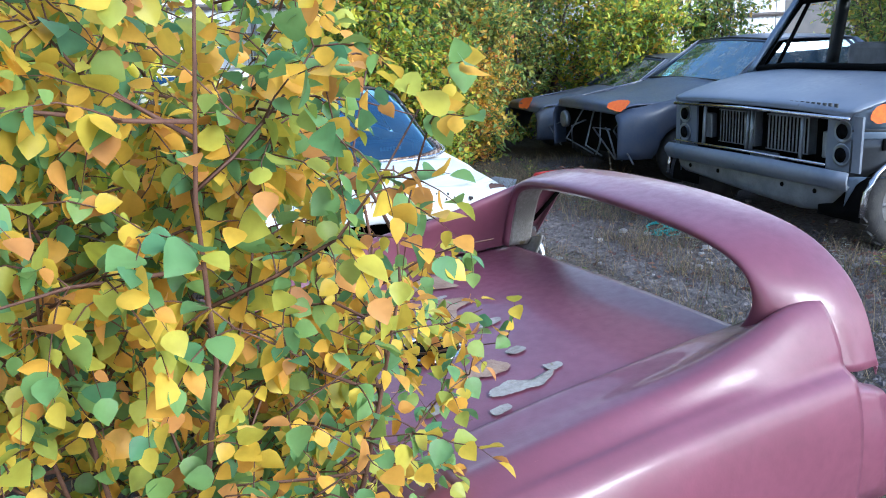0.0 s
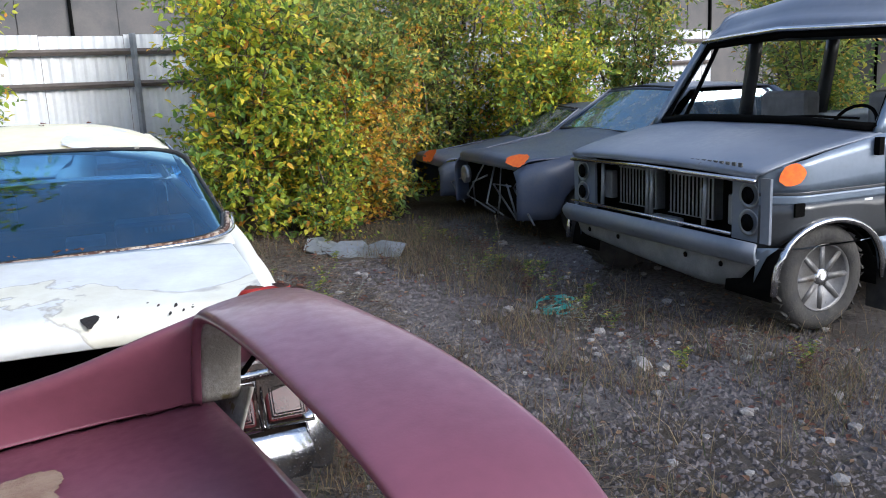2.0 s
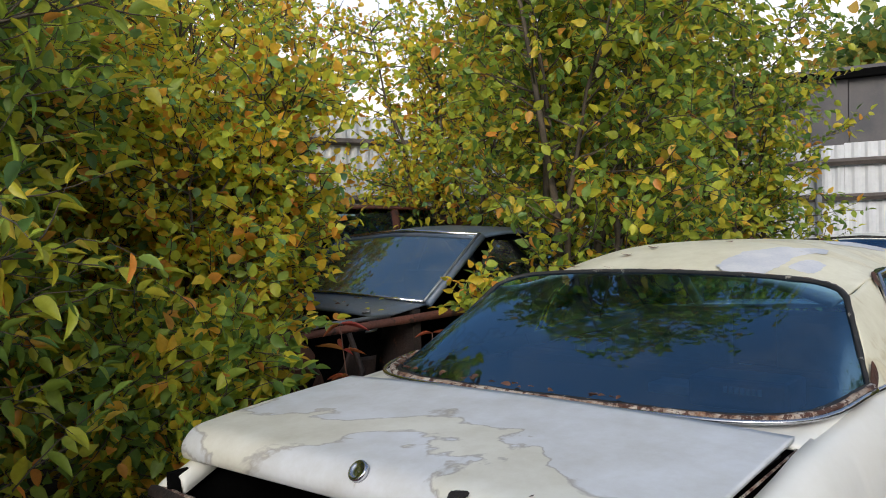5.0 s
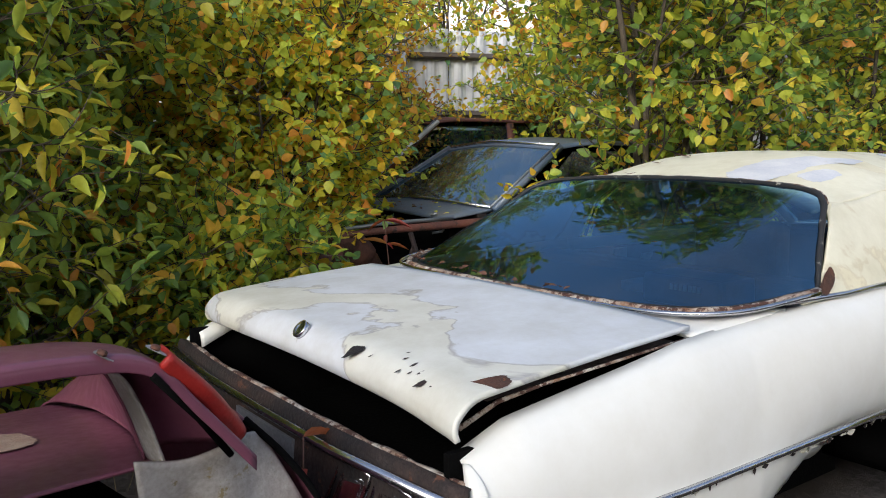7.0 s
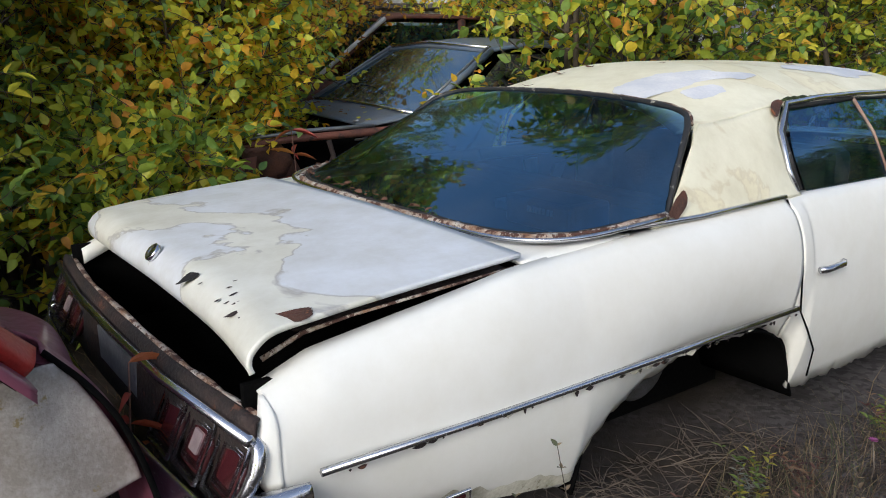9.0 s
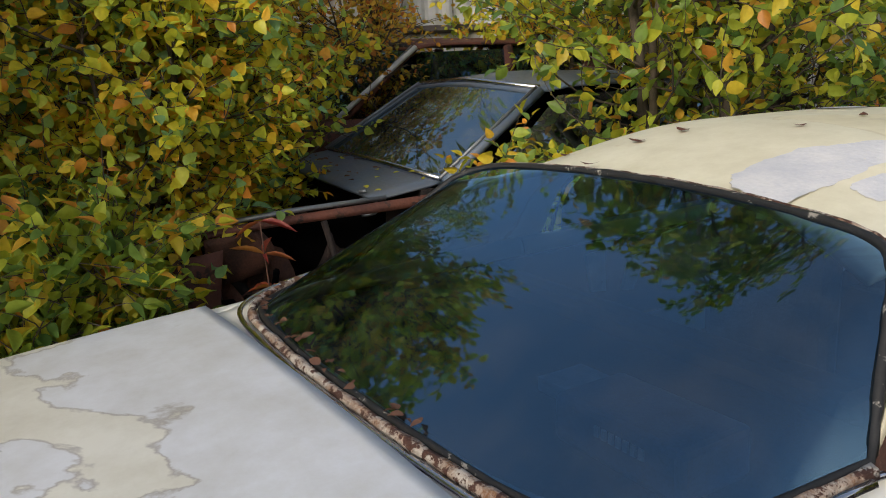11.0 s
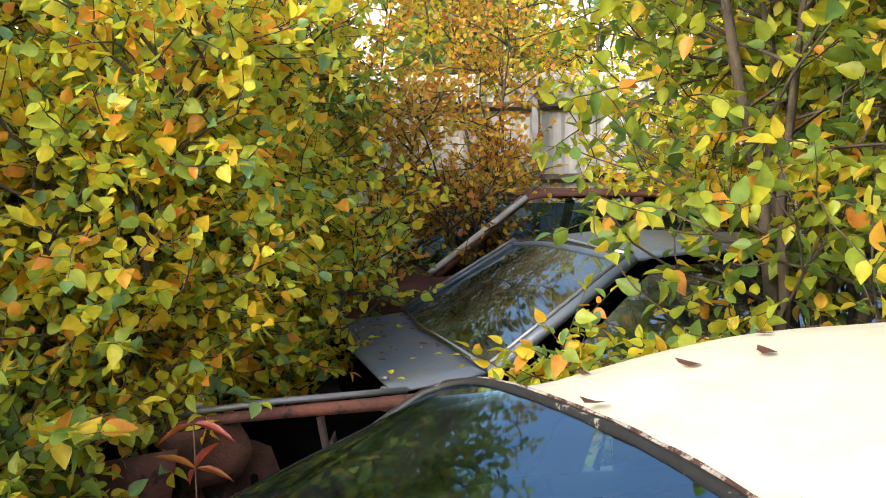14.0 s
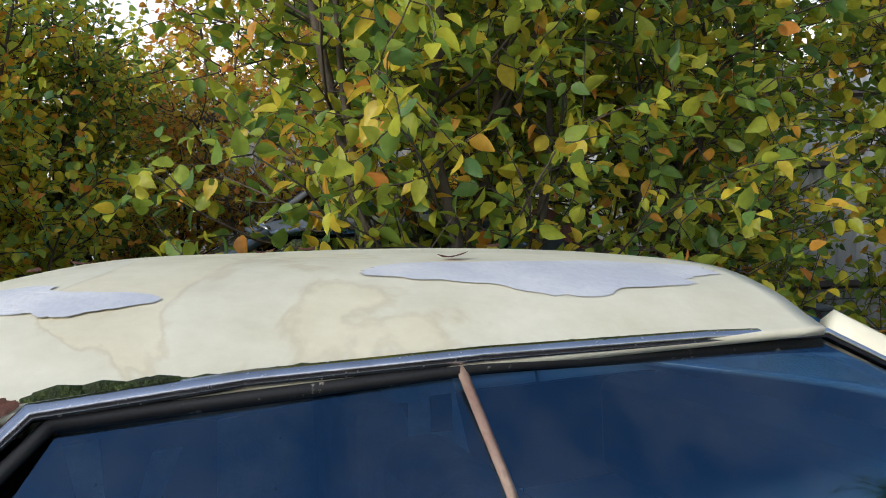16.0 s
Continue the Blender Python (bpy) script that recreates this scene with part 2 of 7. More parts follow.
VAN_DARK = material("charcoal_band_paint", (0.045, 0.05, 0.058), 0.38, 0.2, scale=3, coat=0.3)
VAN_GREY = material("weathered_grey_hood", (0.13, 0.155, 0.21), 0.45, 0.2, color2=(0.2, 0.22, 0.265), scale=1.6, spots=(0.12, 0.12, 0.13), spot_scale=8, spot_at=0.66)
ORANGE = material("orange_spray_paint", (0.95, 0.2, 0.02), 0.7, color2=(0.9, 0.14, 0.02), scale=30)
NAVY = material("dusty_navy_paint", (0.05, 0.068, 0.12), 0.45, 0.1, color2=(0.085, 0.095, 0.125), scale=3, coat=0.15, spots=(0.15, 0.14, 0.13), spot_scale=40, spot_at=0.68)
BLUE_PAINT = material("weathered_blue_paint", (0.1, 0.15, 0.23), 0.45, 0.1, color2=(0.14, 0.16, 0.19), scale=4, coat=0.15, spots=(0.1, 0.05, 0.03), spot_scale=20, spot_at=0.68)
SEAT = material("faded_grey_vinyl", (0.2, 0.2, 0.21), 0.75, scale=10, bump=0.2)
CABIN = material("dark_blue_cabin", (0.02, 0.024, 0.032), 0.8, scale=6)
TEAL_GREY = material("pale_inner_body", (0.5, 0.58, 0.56), 0.6, color2=(0.3, 0.38, 0.38), scale=9, bump=0.2, spots=(0.06, 0.06, 0.06), spot_scale=22, spot_at=0.64)
BOXBLUE = material("speaker_housing", (0.1, 0.16, 0.26), 0.4, scale=12)
PRINT = material("pale_print", (0.75, 0.76, 0.78), 0.5)
PAPER = material("faded_paper", (0.4, 0.46, 0.5), 0.7, scale=14)
# raised ior and blue gloss colour paint the sky's reflection into the panes
GLASS_REAR = pane_material("sky_blue_sheen_glass", (0.34, 0.6, 0.85), 2.8, 0.06, (0.38, 0.7, 1.0))
GLASS_SIDE = pane_material("dusty_side_glass", (0.34, 0.52, 0.7), 2.1, 0.1, (0.26, 0.58, 1.0))
GLASS_WRECK = pane_material("grimy_wreck_glass", (0.14, 0.24, 0.3), 4.0, 0.3, (0.6, 0.85, 1.0))
GLASS_DUST = pane_material("dusty_windscreen", (0.2, 0.32, 0.36), 3.2, 0.8, (0.6, 0.85, 1.0))
BARK = material("grey_brown_bark", (0.11, 0.085, 0.06), 0.85, color2=(0.06, 0.05, 0.038), scale=14, bump=0.6, bump_scale=50)
BIRCH_BARK = material("reddish_birch_twig", (0.13, 0.06, 0.04), 0.7, scale=20)
FENCE = material("white_corrugated_sheet", (0.69, 0.71, 0.74), 0.55, 0.0, color2=(0.57, 0.59, 0.62), scale=1.2, spots=(0.3, 0.27, 0.22), spot_scale=5, spot_at=0.66)
RAIL = material("weathered_fence_wood", (0.13, 0.11, 0.1), 0.85, scale=8, bump=0.4)
BARN = material("dark_barn_boards", (0.075, 0.075, 0.08), 0.8, color2=(0.115, 0.108, 0.108), scale=1.5, bump=0.3)
ROPE = material("teal_plastic_rope", (0.04, 0.35, 0.33), 0.5, scale=60, bump=0.5, bump_scale=300)
STONE = material("grey_gravel_stone", (0.2, 0.19, 0.19), 0.8, color2=(0.32, 0.3, 0.29), scale=5, bump=0.4)
STRAW = leaf_material("dry_grass", [(0, (0.1, 0.07, 0.045)), (0.35, (0.2, 0.14, 0.075)), (0.65, (0.4, 0.3, 0.15)), (0.8, (0.16, 0.14, 0.06)), (1, (0.09, 0.12, 0.035))], 0.8)
WEED = leaf_material("weed_leaf", [(0, (0.1, 0.17, 0.03)), (0.5, (0.24, 0.3, 0.04)), (0.8, (0.45, 0.4, 0.05)), (1, (0.55, 0.36, 0.05))], 0.6)
WEED_DRY = leaf_material("dry_weed_leaf", [(0, (0.1, 0.045, 0.025)), (0.5, (0.2, 0.1, 0.05)), (1, (0.3, 0.2, 0.09))], 0.7)
WEED_GREY = leaf_material("grey_weed_leaf", [(0, (0.22, 0.25, 0.2)), (0.6, (0.36, 0.37, 0.31)), (1, (0.3, 0.25, 0.2))], 0.7)
PINK = leaf_material("pink_petal", [(0, (0.5, 0.12, 0.35)), (1, (0.65, 0.25, 0.5))], 0.6)
DEAD_STEM = material("dead_stem", (0.07, 0.052, 0.04), 0.85, color2=(0.2, 0.165, 0.13), scale=9, bump=0.3)
CARD = material("soggy_cardboard", (0.3, 0.17, 0.08), 0.85, color2=(0.2, 0.1, 0.05), scale=12, bump=0.2)
TEAL = material("teal_card", (0.05, 0.4, 0.38), 0.5, scale=20)
FALLEN = leaf_material("fallen_leaf", [(0, (0.12, 0.05, 0.025)), (0.5, (0.24, 0.11, 0.05)), (1, (0.3, 0.2, 0.1))], 0.7)
WILLOW = leaf_material("willow_leaf", [(0, (0.12, 0.24, 0.04)), (0.25, (0.24, 0.36, 0.035)), (0.5, (0.42, 0.5, 0.03)), (0.75, (0.62, 0.6, 0.03)), (0.92, (0.8, 0.58, 0.03)), (1, (0.78, 0.3, 0.03))])
WILLOW_Y = leaf_material("yellowing_willow_leaf", [(0, (0.2, 0.4, 0.17)), (0.13, (0.36, 0.52, 0.08)), (0.33, (0.62, 0.68, 0.045)), (0.6, (0.86, 0.76, 0.04)), (0.85, (0.93, 0.62, 0.03)), (1, (0.88, 0.34, 0.03))])
ORANGE_LEAF = leaf_material("orange_birch_leaf", [(0, (0.28, 0.3, 0.04)), (0.3, (0.7, 0.52, 0.04)), (0.65, (0.82, 0.46, 0.03)), (1, (0.6, 0.2, 0.03))])
BIRCH = leaf_material("birch_leaf", [(0, (0.14, 0.32, 0.14)), (0.28, (0.26, 0.42, 0.1)), (0.42, (0.55, 0.55, 0.06)), (0.62, (0.85, 0.62, 0.05)), (0.88, (0.88, 0.46, 0.04)), (1, (0.65, 0.3, 0.08))])
FARGREEN = leaf_material("far_bush_leaf", [(0, (0.12, 0.22, 0.05)), (0.4, (0.24, 0.34, 0.06)), (0.7, (0.42, 0.45, 0.07)), (0.9, (0.6, 0.5, 0.07)), (1, (0.65, 0.34, 0.04))])
FIREWEED = leaf_material("red_willowherb_leaf", [(0, (0.4, 0.05, 0.03)), (0.5, (0.5, 0.12, 0.03)), (1, (0.55, 0.25, 0.04))])


def ground_material():
    m = bpy.data.materials.new("gravel_and_dry_soil")
    m.use_nodes = True
    n, l = m.node_tree.nodes, m.node_tree.links
    b = n["Principled BSDF"]
    tc = n.new("ShaderNodeTexCoord")
    v = n.new("ShaderNodeTexVoronoi")
    v.inputs["Scale"].default_value = 38
    big, mid = n.new("ShaderNodeTexNoise"), n.new("ShaderNodeTexNoise")
    big.inputs["Scale"].default_value, big.inputs["Detail"].default_value = 0.6, 8
    mid.inputs["Scale"].default_value, mid.inputs["Detail"].default_value = 9, 8
    for t in (v, big, mid):
        l.new(tc.outputs["Object"], t.inputs["Vector"])
    stones = n.new("ShaderNodeValToRGB")
    stones.color_ramp.elements[0].color, stones.color_ramp.elements[1].color = (0.03, 0.027, 0.027, 1), (0.15, 0.135, 0.135, 1)
    l.new(v.outputs["Color"], stones.inputs[0])
    soil = n.new("ShaderNodeValToRGB")
    soil.color_ramp.elements[0].color, soil.color_ramp.elements[1].color = (0.014, 0.011, 0.009, 1), (0.07, 0.052, 0.036, 1)
    l.new(mid.outputs["Fac"], soil.inputs[0])
    mk = n.new("ShaderNodeValToRGB")
    mk.color_ramp.elements[0].position, mk.color_ramp.elements[1].position = 0.44, 0.58
    l.new(big.outputs["Fac"], mk.inputs[0])
    mx = n.new("ShaderNodeMixRGB")
    l.new(mk.outputs[0], mx.inputs[0])
    l.new(stones.outputs[0], mx.inputs[1])
    l.new(soil.outputs[0], mx.inputs[2])
    l.new(mx.outputs[0], b.inputs["Base Color"])
    b.inputs["Roughness"].default_value = 0.9
    bp = n.new("ShaderNodeBump")
    bp.inputs["Strength"].default_value, bp.inputs["Distance"].default_value = 0.7, 0.02
    fine = n.new("ShaderNodeTexNoise")
    fine.inputs["Scale"].default_value, fine.inputs["Detail"].default_value, fine.inputs["Roughness"].default_value = 55, 8, 0.75
    l.new(tc.outputs["Object"], fine.inputs["Vector"])
    l.new(fine.outputs["Fac"], bp.inputs["Height"])
    l.new(bp.outputs[0], b.inputs["Normal"])
    return m


GROUND = ground_material()


# ---- mesh tools ----
def mesh(name, verts, faces, mat, smooth=False):
    me = bpy.data.meshes.new(name)
    me.from_pydata([tuple(v) for v in verts], [], [tuple(f) for f in faces])
    me.materials.append(mat)
    if smooth:
        me.polygons.foreach_set("use_smooth", [True] * len(me.polygons))
    me.update()
    return me


def empty(name, at=(0, 0, 0), label="", category="", group="", kind=""):
    e = new(name)
    e.location = at
    return tagged(e, label, category, group, kind)


def part(name, me, parent, label="", thick=0.0, bevel=0.0):
    """One mesh in world coordinates, under a thing that stands upright at its own place."""
    ob = new(name, me)
    if parent is not None:
        up, p = Vector((0, 0, 0)), parent
        while p is not None:
            up, p = up + p.location, p.parent
        ob.parent = parent
        ob.location = -up
    if thick:
        s = ob.modifiers.new("thickness", "SOLIDIFY")
        s.thickness, s.offset = thick, -1
    if bevel:
        w = ob.modifiers.new("edge", "BEVEL")
        w.width, w.segments, w.limit_method = bevel, 2, "ANGLE"
    return tagged(ob, label)


def spline(pts, n):
    """n points along a smooth curve through pts."""
    p = np.array(pts, float)
    if len(p) == 2:
        return [tuple(p[0] + (p[1] - p[0]) * k / (n - 1)) for k in range(n)]
    ext = np.vstack([2 * p[0] - p[1], p, 2 * p[-1] - p[-2]])
    res = []
    for k in range(n):
        u = k / (n - 1) * (len(p) - 1)
        i = min(int(u), len(p) - 2)
        f = u - i
        a, b, c, d = ext[i:i + 4]
        res.append(tuple(0.5 * (2 * b + (c - a) * f + (2 * a - 5 * b + 4 * c - d) * f * f + (3 * b - a - 3 * c + d) * f ** 3)))
    return res


def surf(name, rows, mat, nu=24, nv=12, smooth=True, flip=False):
    """A smooth sheet through rows of key points."""
    rr = [spline(r, nu) for r in rows]
    cols = [spline([r[i] for r in rr], nv) for i in range(nu)]
    verts = [cols[i][j] for j in range(nv) for i in range(nu)]
    faces = [(j * nu + i, j * nu + i + 1, (j + 1) * nu + i + 1, (j + 1) * nu + i) for j in range(nv - 1) for i in range(nu - 1)]
    if flip:
        faces = [f[::-1] for f in faces]
    return mesh(name, verts, faces, mat, smooth)


def tubes(name, lines, mat, n=6, smooth=True):
    """Round bars: each line is (points, radii)."""
    verts, faces = [], []
    for pts, radii in lines:
        pts = [Vector(p) for p in pts]
        if not isinstance(radii, (list, tuple)):
            radii = [radii] * len(pts)
        base = len(verts)
        for i, p in enumerate(pts):
            d = (pts[min(i + 1, len(pts) - 1)] - pts[max(i - 1, 0)]).normalized()
            a = d.cross(Vector((0.31, 0.17, 0.94)) if abs(d.z) < 0.9 else Vector((1, 0, 0))).normalized()
            b = d.cross(a)
            for k in range(n):
                an = 2 * math.pi * k / n
                verts.append(p + (a * math.cos(an) + b * math.sin(an)) * radii[i])
        for i in range(len(pts) - 1):
            for k in range(n):
                q, r = base + i * n + k, base + i * n + (k + 1) % n
                faces.append((q, r, r + n, q + n))
        faces.append(tuple(base + k for k in range(n))[::-1])
        faces.append(tuple(base + (len(pts) - 1) * n + k for k in range(n)))
    return mesh(name, verts, faces, mat, smooth)


def block(name, lo, hi, mat, m=None):
    """A box between two corners, turned by m."""
    (x0, y0, z0), (x1, y1, z1) = lo, hi
    v = [Vector(p) for p in ((x0, y0, z0), (x1, y0, z0), (x1, y1, z0), (x0, y1, z0), (x0, y0, z1), (x1, y0, z1), (x1, y1, z1), (x0, y1, z1))]
    if m is not None:
        v = [m @ p for p in v]
    return mesh(name, v, [(0, 3, 2, 1), (4, 5, 6, 7), (0, 1, 5, 4), (1, 2, 6, 5), (2, 3, 7, 6), (3, 0, 4, 7)], mat)


def hull(name, sections, mat, smooth=True, cap=True):
    """A skin over closed rings of equal length."""
    n = len(sections[0])
    verts = [p for s in sections for p in s]
    faces = [(i * n + k, i * n + (k + 1) % n, (i + 1) * n + (k + 1) % n, (i + 1) * n + k) for i in range(len(sections) - 1) for k in range(n)]
    if cap:
        faces += [tuple(range(n))[::-1], tuple(range((len(sections) - 1) * n, len(sections) * n))]
    return mesh(name, verts, faces, mat, smooth)


def disc(name, c, axis, rings, mat, n=28):
    """A turned body: rings of (distance along the axis, radius)."""
    axis = Vector(axis).normalized()
    a = axis.orthogonal().normalized()
    b = axis.cross(a)
    secs = [[Vector(c) + axis * d + (a * math.cos(2 * math.pi * k / n) + b * math.sin(2 * math.pi * k / n)) * r for k in range(n)] for d, r in rings]
    return hull(name, secs, mat)


def blotch(name, pts, mat, wobble=0.06, seed=1, up=0.003, drop=None):
    """A thin flake with a ragged outline round pts, laid on drop(x, y) if given."""
    rnd = random.Random(seed)
    closed = list(pts) + [pts[0], pts[1]]
    m = max(8, 90 // len(pts))
    ring = spline(closed, len(pts) * m + m + 1)[: len(pts) * m]
    c = np.mean(np.array(pts), axis=0)
    out = []
    for p in ring:
        w = 1 + rnd.uniform(-wobble, wobble) * 0.2 + 1.9 * wobble * noise.noise((p[0] * 9 + seed, p[1] * 9, p[2] * 9)) + 0.7 * wobble * noise.noise((p[0] * 40 + seed, p[1] * 40, p[2] * 40))
        q = [c[i] + (p[i] - c[i]) * w for i in range(3)]
        out.append(q)
    rows = []
    for f in (1.0, 0.75, 0.45, 0.15):
        row = []
        for q in out:
            r = [c[i] + (q[i] - c[i]) * f for i in range(3)]
            if drop:
                r[2] = drop(r[0], r[1])
            row.append((r[0], r[1], r[2] + up))
        rows.append(row)
    n = len(out)
    verts = [p for r in rows for p in r]
    faces = [(i * n + k, i * n + (k + 1) % n, (i + 1) * n + (k + 1) % n, (i + 1) * n + k) for i in range(3) for k in range(n)]
    faces.append(tuple(range(3 * n, 4 * n)))
    return mesh(name, verts, faces, mat)


def leaves_mesh(name, places, mat, broad=0.55):
    """Folded leaf blades: each place is (point, along, normal, length)."""
    P = np.array([p[0] for p in places])
    A = np.array([p[1] for p in places])
    N = np.array([p[2] for p in places])
    S = np.array([p[3] for p in places])[:, None]
    A = A / np.linalg.norm(A, axis=1)[:, None]
    B = np.cross(N, A)
    B = B / (np.linalg.norm(B, axis=1)[:, None] + 1e-9)
    N = np.cross(A, B)
    k = len(P)
    half = ((0.1, 0.28, 0.06), (0.3, 0.44, 0.11), (0.55, 0.4, 0.08), (0.8, 0.21, -0.02))
    shape = ((0, 0, 0), *half, (1, 0, -0.14), *[(a, -b, c) for a, b, c in half[::-1]], (0.45, 0, -0.03))
    V = np.stack([P + S * (A * a + B * b * broad * 1.15 + N * c) for a, b, c in shape], 1).reshape(-1, 3)
    f = np.array([(i, (i + 1) % 10, 10) for i in range(10)])
    F = (f[None] + (np.arange(k) * 11)[:, None, None]).reshape(-1, 3)
    me = bpy.data.meshes.new(name)
    me.vertices.add(len(V))
    me.vertices.foreach_set("co", V.ravel())
    me.loops.add(F.size)
    me.loops.foreach_set("vertex_index", F.ravel())
    me.polygons.add(len(F))
    me.polygons.foreach_set("loop_start", np.arange(0, F.size, 3))
    me.polygons.foreach_set("loop_total", np.full(len(F), 3))
    me.materials.append(mat)
    me.update(calc_edges=True)
    return me


def step(a, b, x):
    t = min(1, max(0, (x - a) / (b - a)))
    return t * t * (3 - 2 * t)


def ground_z(x, y):
    return -0.1 * step(1.4, 3.4, x) + 0.12 * step(-1.3, -2.2, x) + 0.025 * noise.noise((x * 0.7, y * 0.7, 0.3)) + 0.012 * noise.noise((x * 2.7, y * 2.7, 1.3))


# ---- ground ----
def ground_sheet():
    n = 120
    ax = [-9 + 20 * i / (n - 1) for i in range(n)]
    ay = [-6 + 20 * i / (n - 1) for i in range(n)]
    verts = [(x, y, ground_z(x, y)) for y in ay for x in ax]
    faces = [(j * n + i, j * n + i + 1, (j + 1) * n + i + 1, (j + 1) * n + i) for j in range(n - 1) for i in range(n - 1)]
    far = [(-900, -900, -0.1), (900, -900, -0.1), (900, 900, -0.1), (-900, 900, -0.1)]
    edge = [0, n - 1, n * n - 1, n * (n - 1)]
    b = len(verts)
    verts += far
    for a, c, side in ((0, 1, list(range(0, n))), (1, 2, list(range(n - 1, n * n, n))), (2, 3, list(range(n * n - 1, n * (n - 1) - 1, -1))), (3, 0, list(range(n * (n - 1), -1, -n)))):
        for i in range(n - 1):
            faces.append((b + a, side[i + 1], side[i])) if i < n // 2 else faces.append((b + c, side[i + 1], side[i]))
        faces.append((b + a, b + c, side[n // 2]))
    g = new("ground", mesh("ground", verts, faces, GROUND, True))
    tagged(g, "grey gravel and dry soil of a scrap yard", "ground", kind="structure")


ground_sheet()


# ---- the white hardtop car ----
def shoulder(y):
    return float(np.interp(y, [0.1, 0.19, 0.33, 0.56, 0.92, 1.37, 2.13, 3.5, 4.6, 5.3, 5.5], [0.7, 0.76, 0.82, 0.86, 0.92, 0.95, 0.975, 0.965, 0.93, 0.88, 0.8]))


def sill(y):
    z = float(np.interp(y, [0.1, 0.25, 0.7, 1.1, 2.3, 5.5], [0.42, 0.39, 0.31, 0.24, 0.22, 0.26]))
    rear = float(np.interp(y, [1.1, 1.13, 1.2, 1.3, 1.42, 1.56, 1.75, 1.95, 2.1, 2.2, 2.25, 2.262], [0.0, 0.27, 0.335, 0.415, 0.475, 0.515, 0.532, 0.528, 0.505, 0.455, 0.39, 0.0]))
    z = max(z, rear)
    d = abs(y - 4.72) / 0.52
    if d < 1:
        z = max(z, 0.2 + 0.31 * (1 - d ** 3) ** 0.5)
    return z


def eaten(y):
    """How far rust has eaten into the lower edge."""
    return 0.02 * noise.noise((y * 9, 0.4, 3.0)) + 0.014 * noise.noise((y * 31, 0.4, 5.0))


def lift(y):
    return 0.085 * step(1.85, 2.5, y)


def roof_z(x, y):
    e = min(1, abs(x) / 0.7)
    crown = float(np.interp(y, [1.75, 2.0, 2.4, 2.9, 3.3, 3.6], [1.296, 1.326, 1.34, 1.342, 1.328, 1.295]))
    rim = 1.207 + 0.03 * (1 - step(1.9, 2.5, y))
    return crown - (crown - rim) * e ** 3.0 + lift(y)


def lid_z(x, y):
    e = min(1, abs(x) / 0.85)
    return float(np.interp(y, [0.2, 0.27, 0.4, 0.7, 1.0], [0.865, 0.895, 0.915, 0.938, 0.955])) + 0.018 * (1 - e * e)


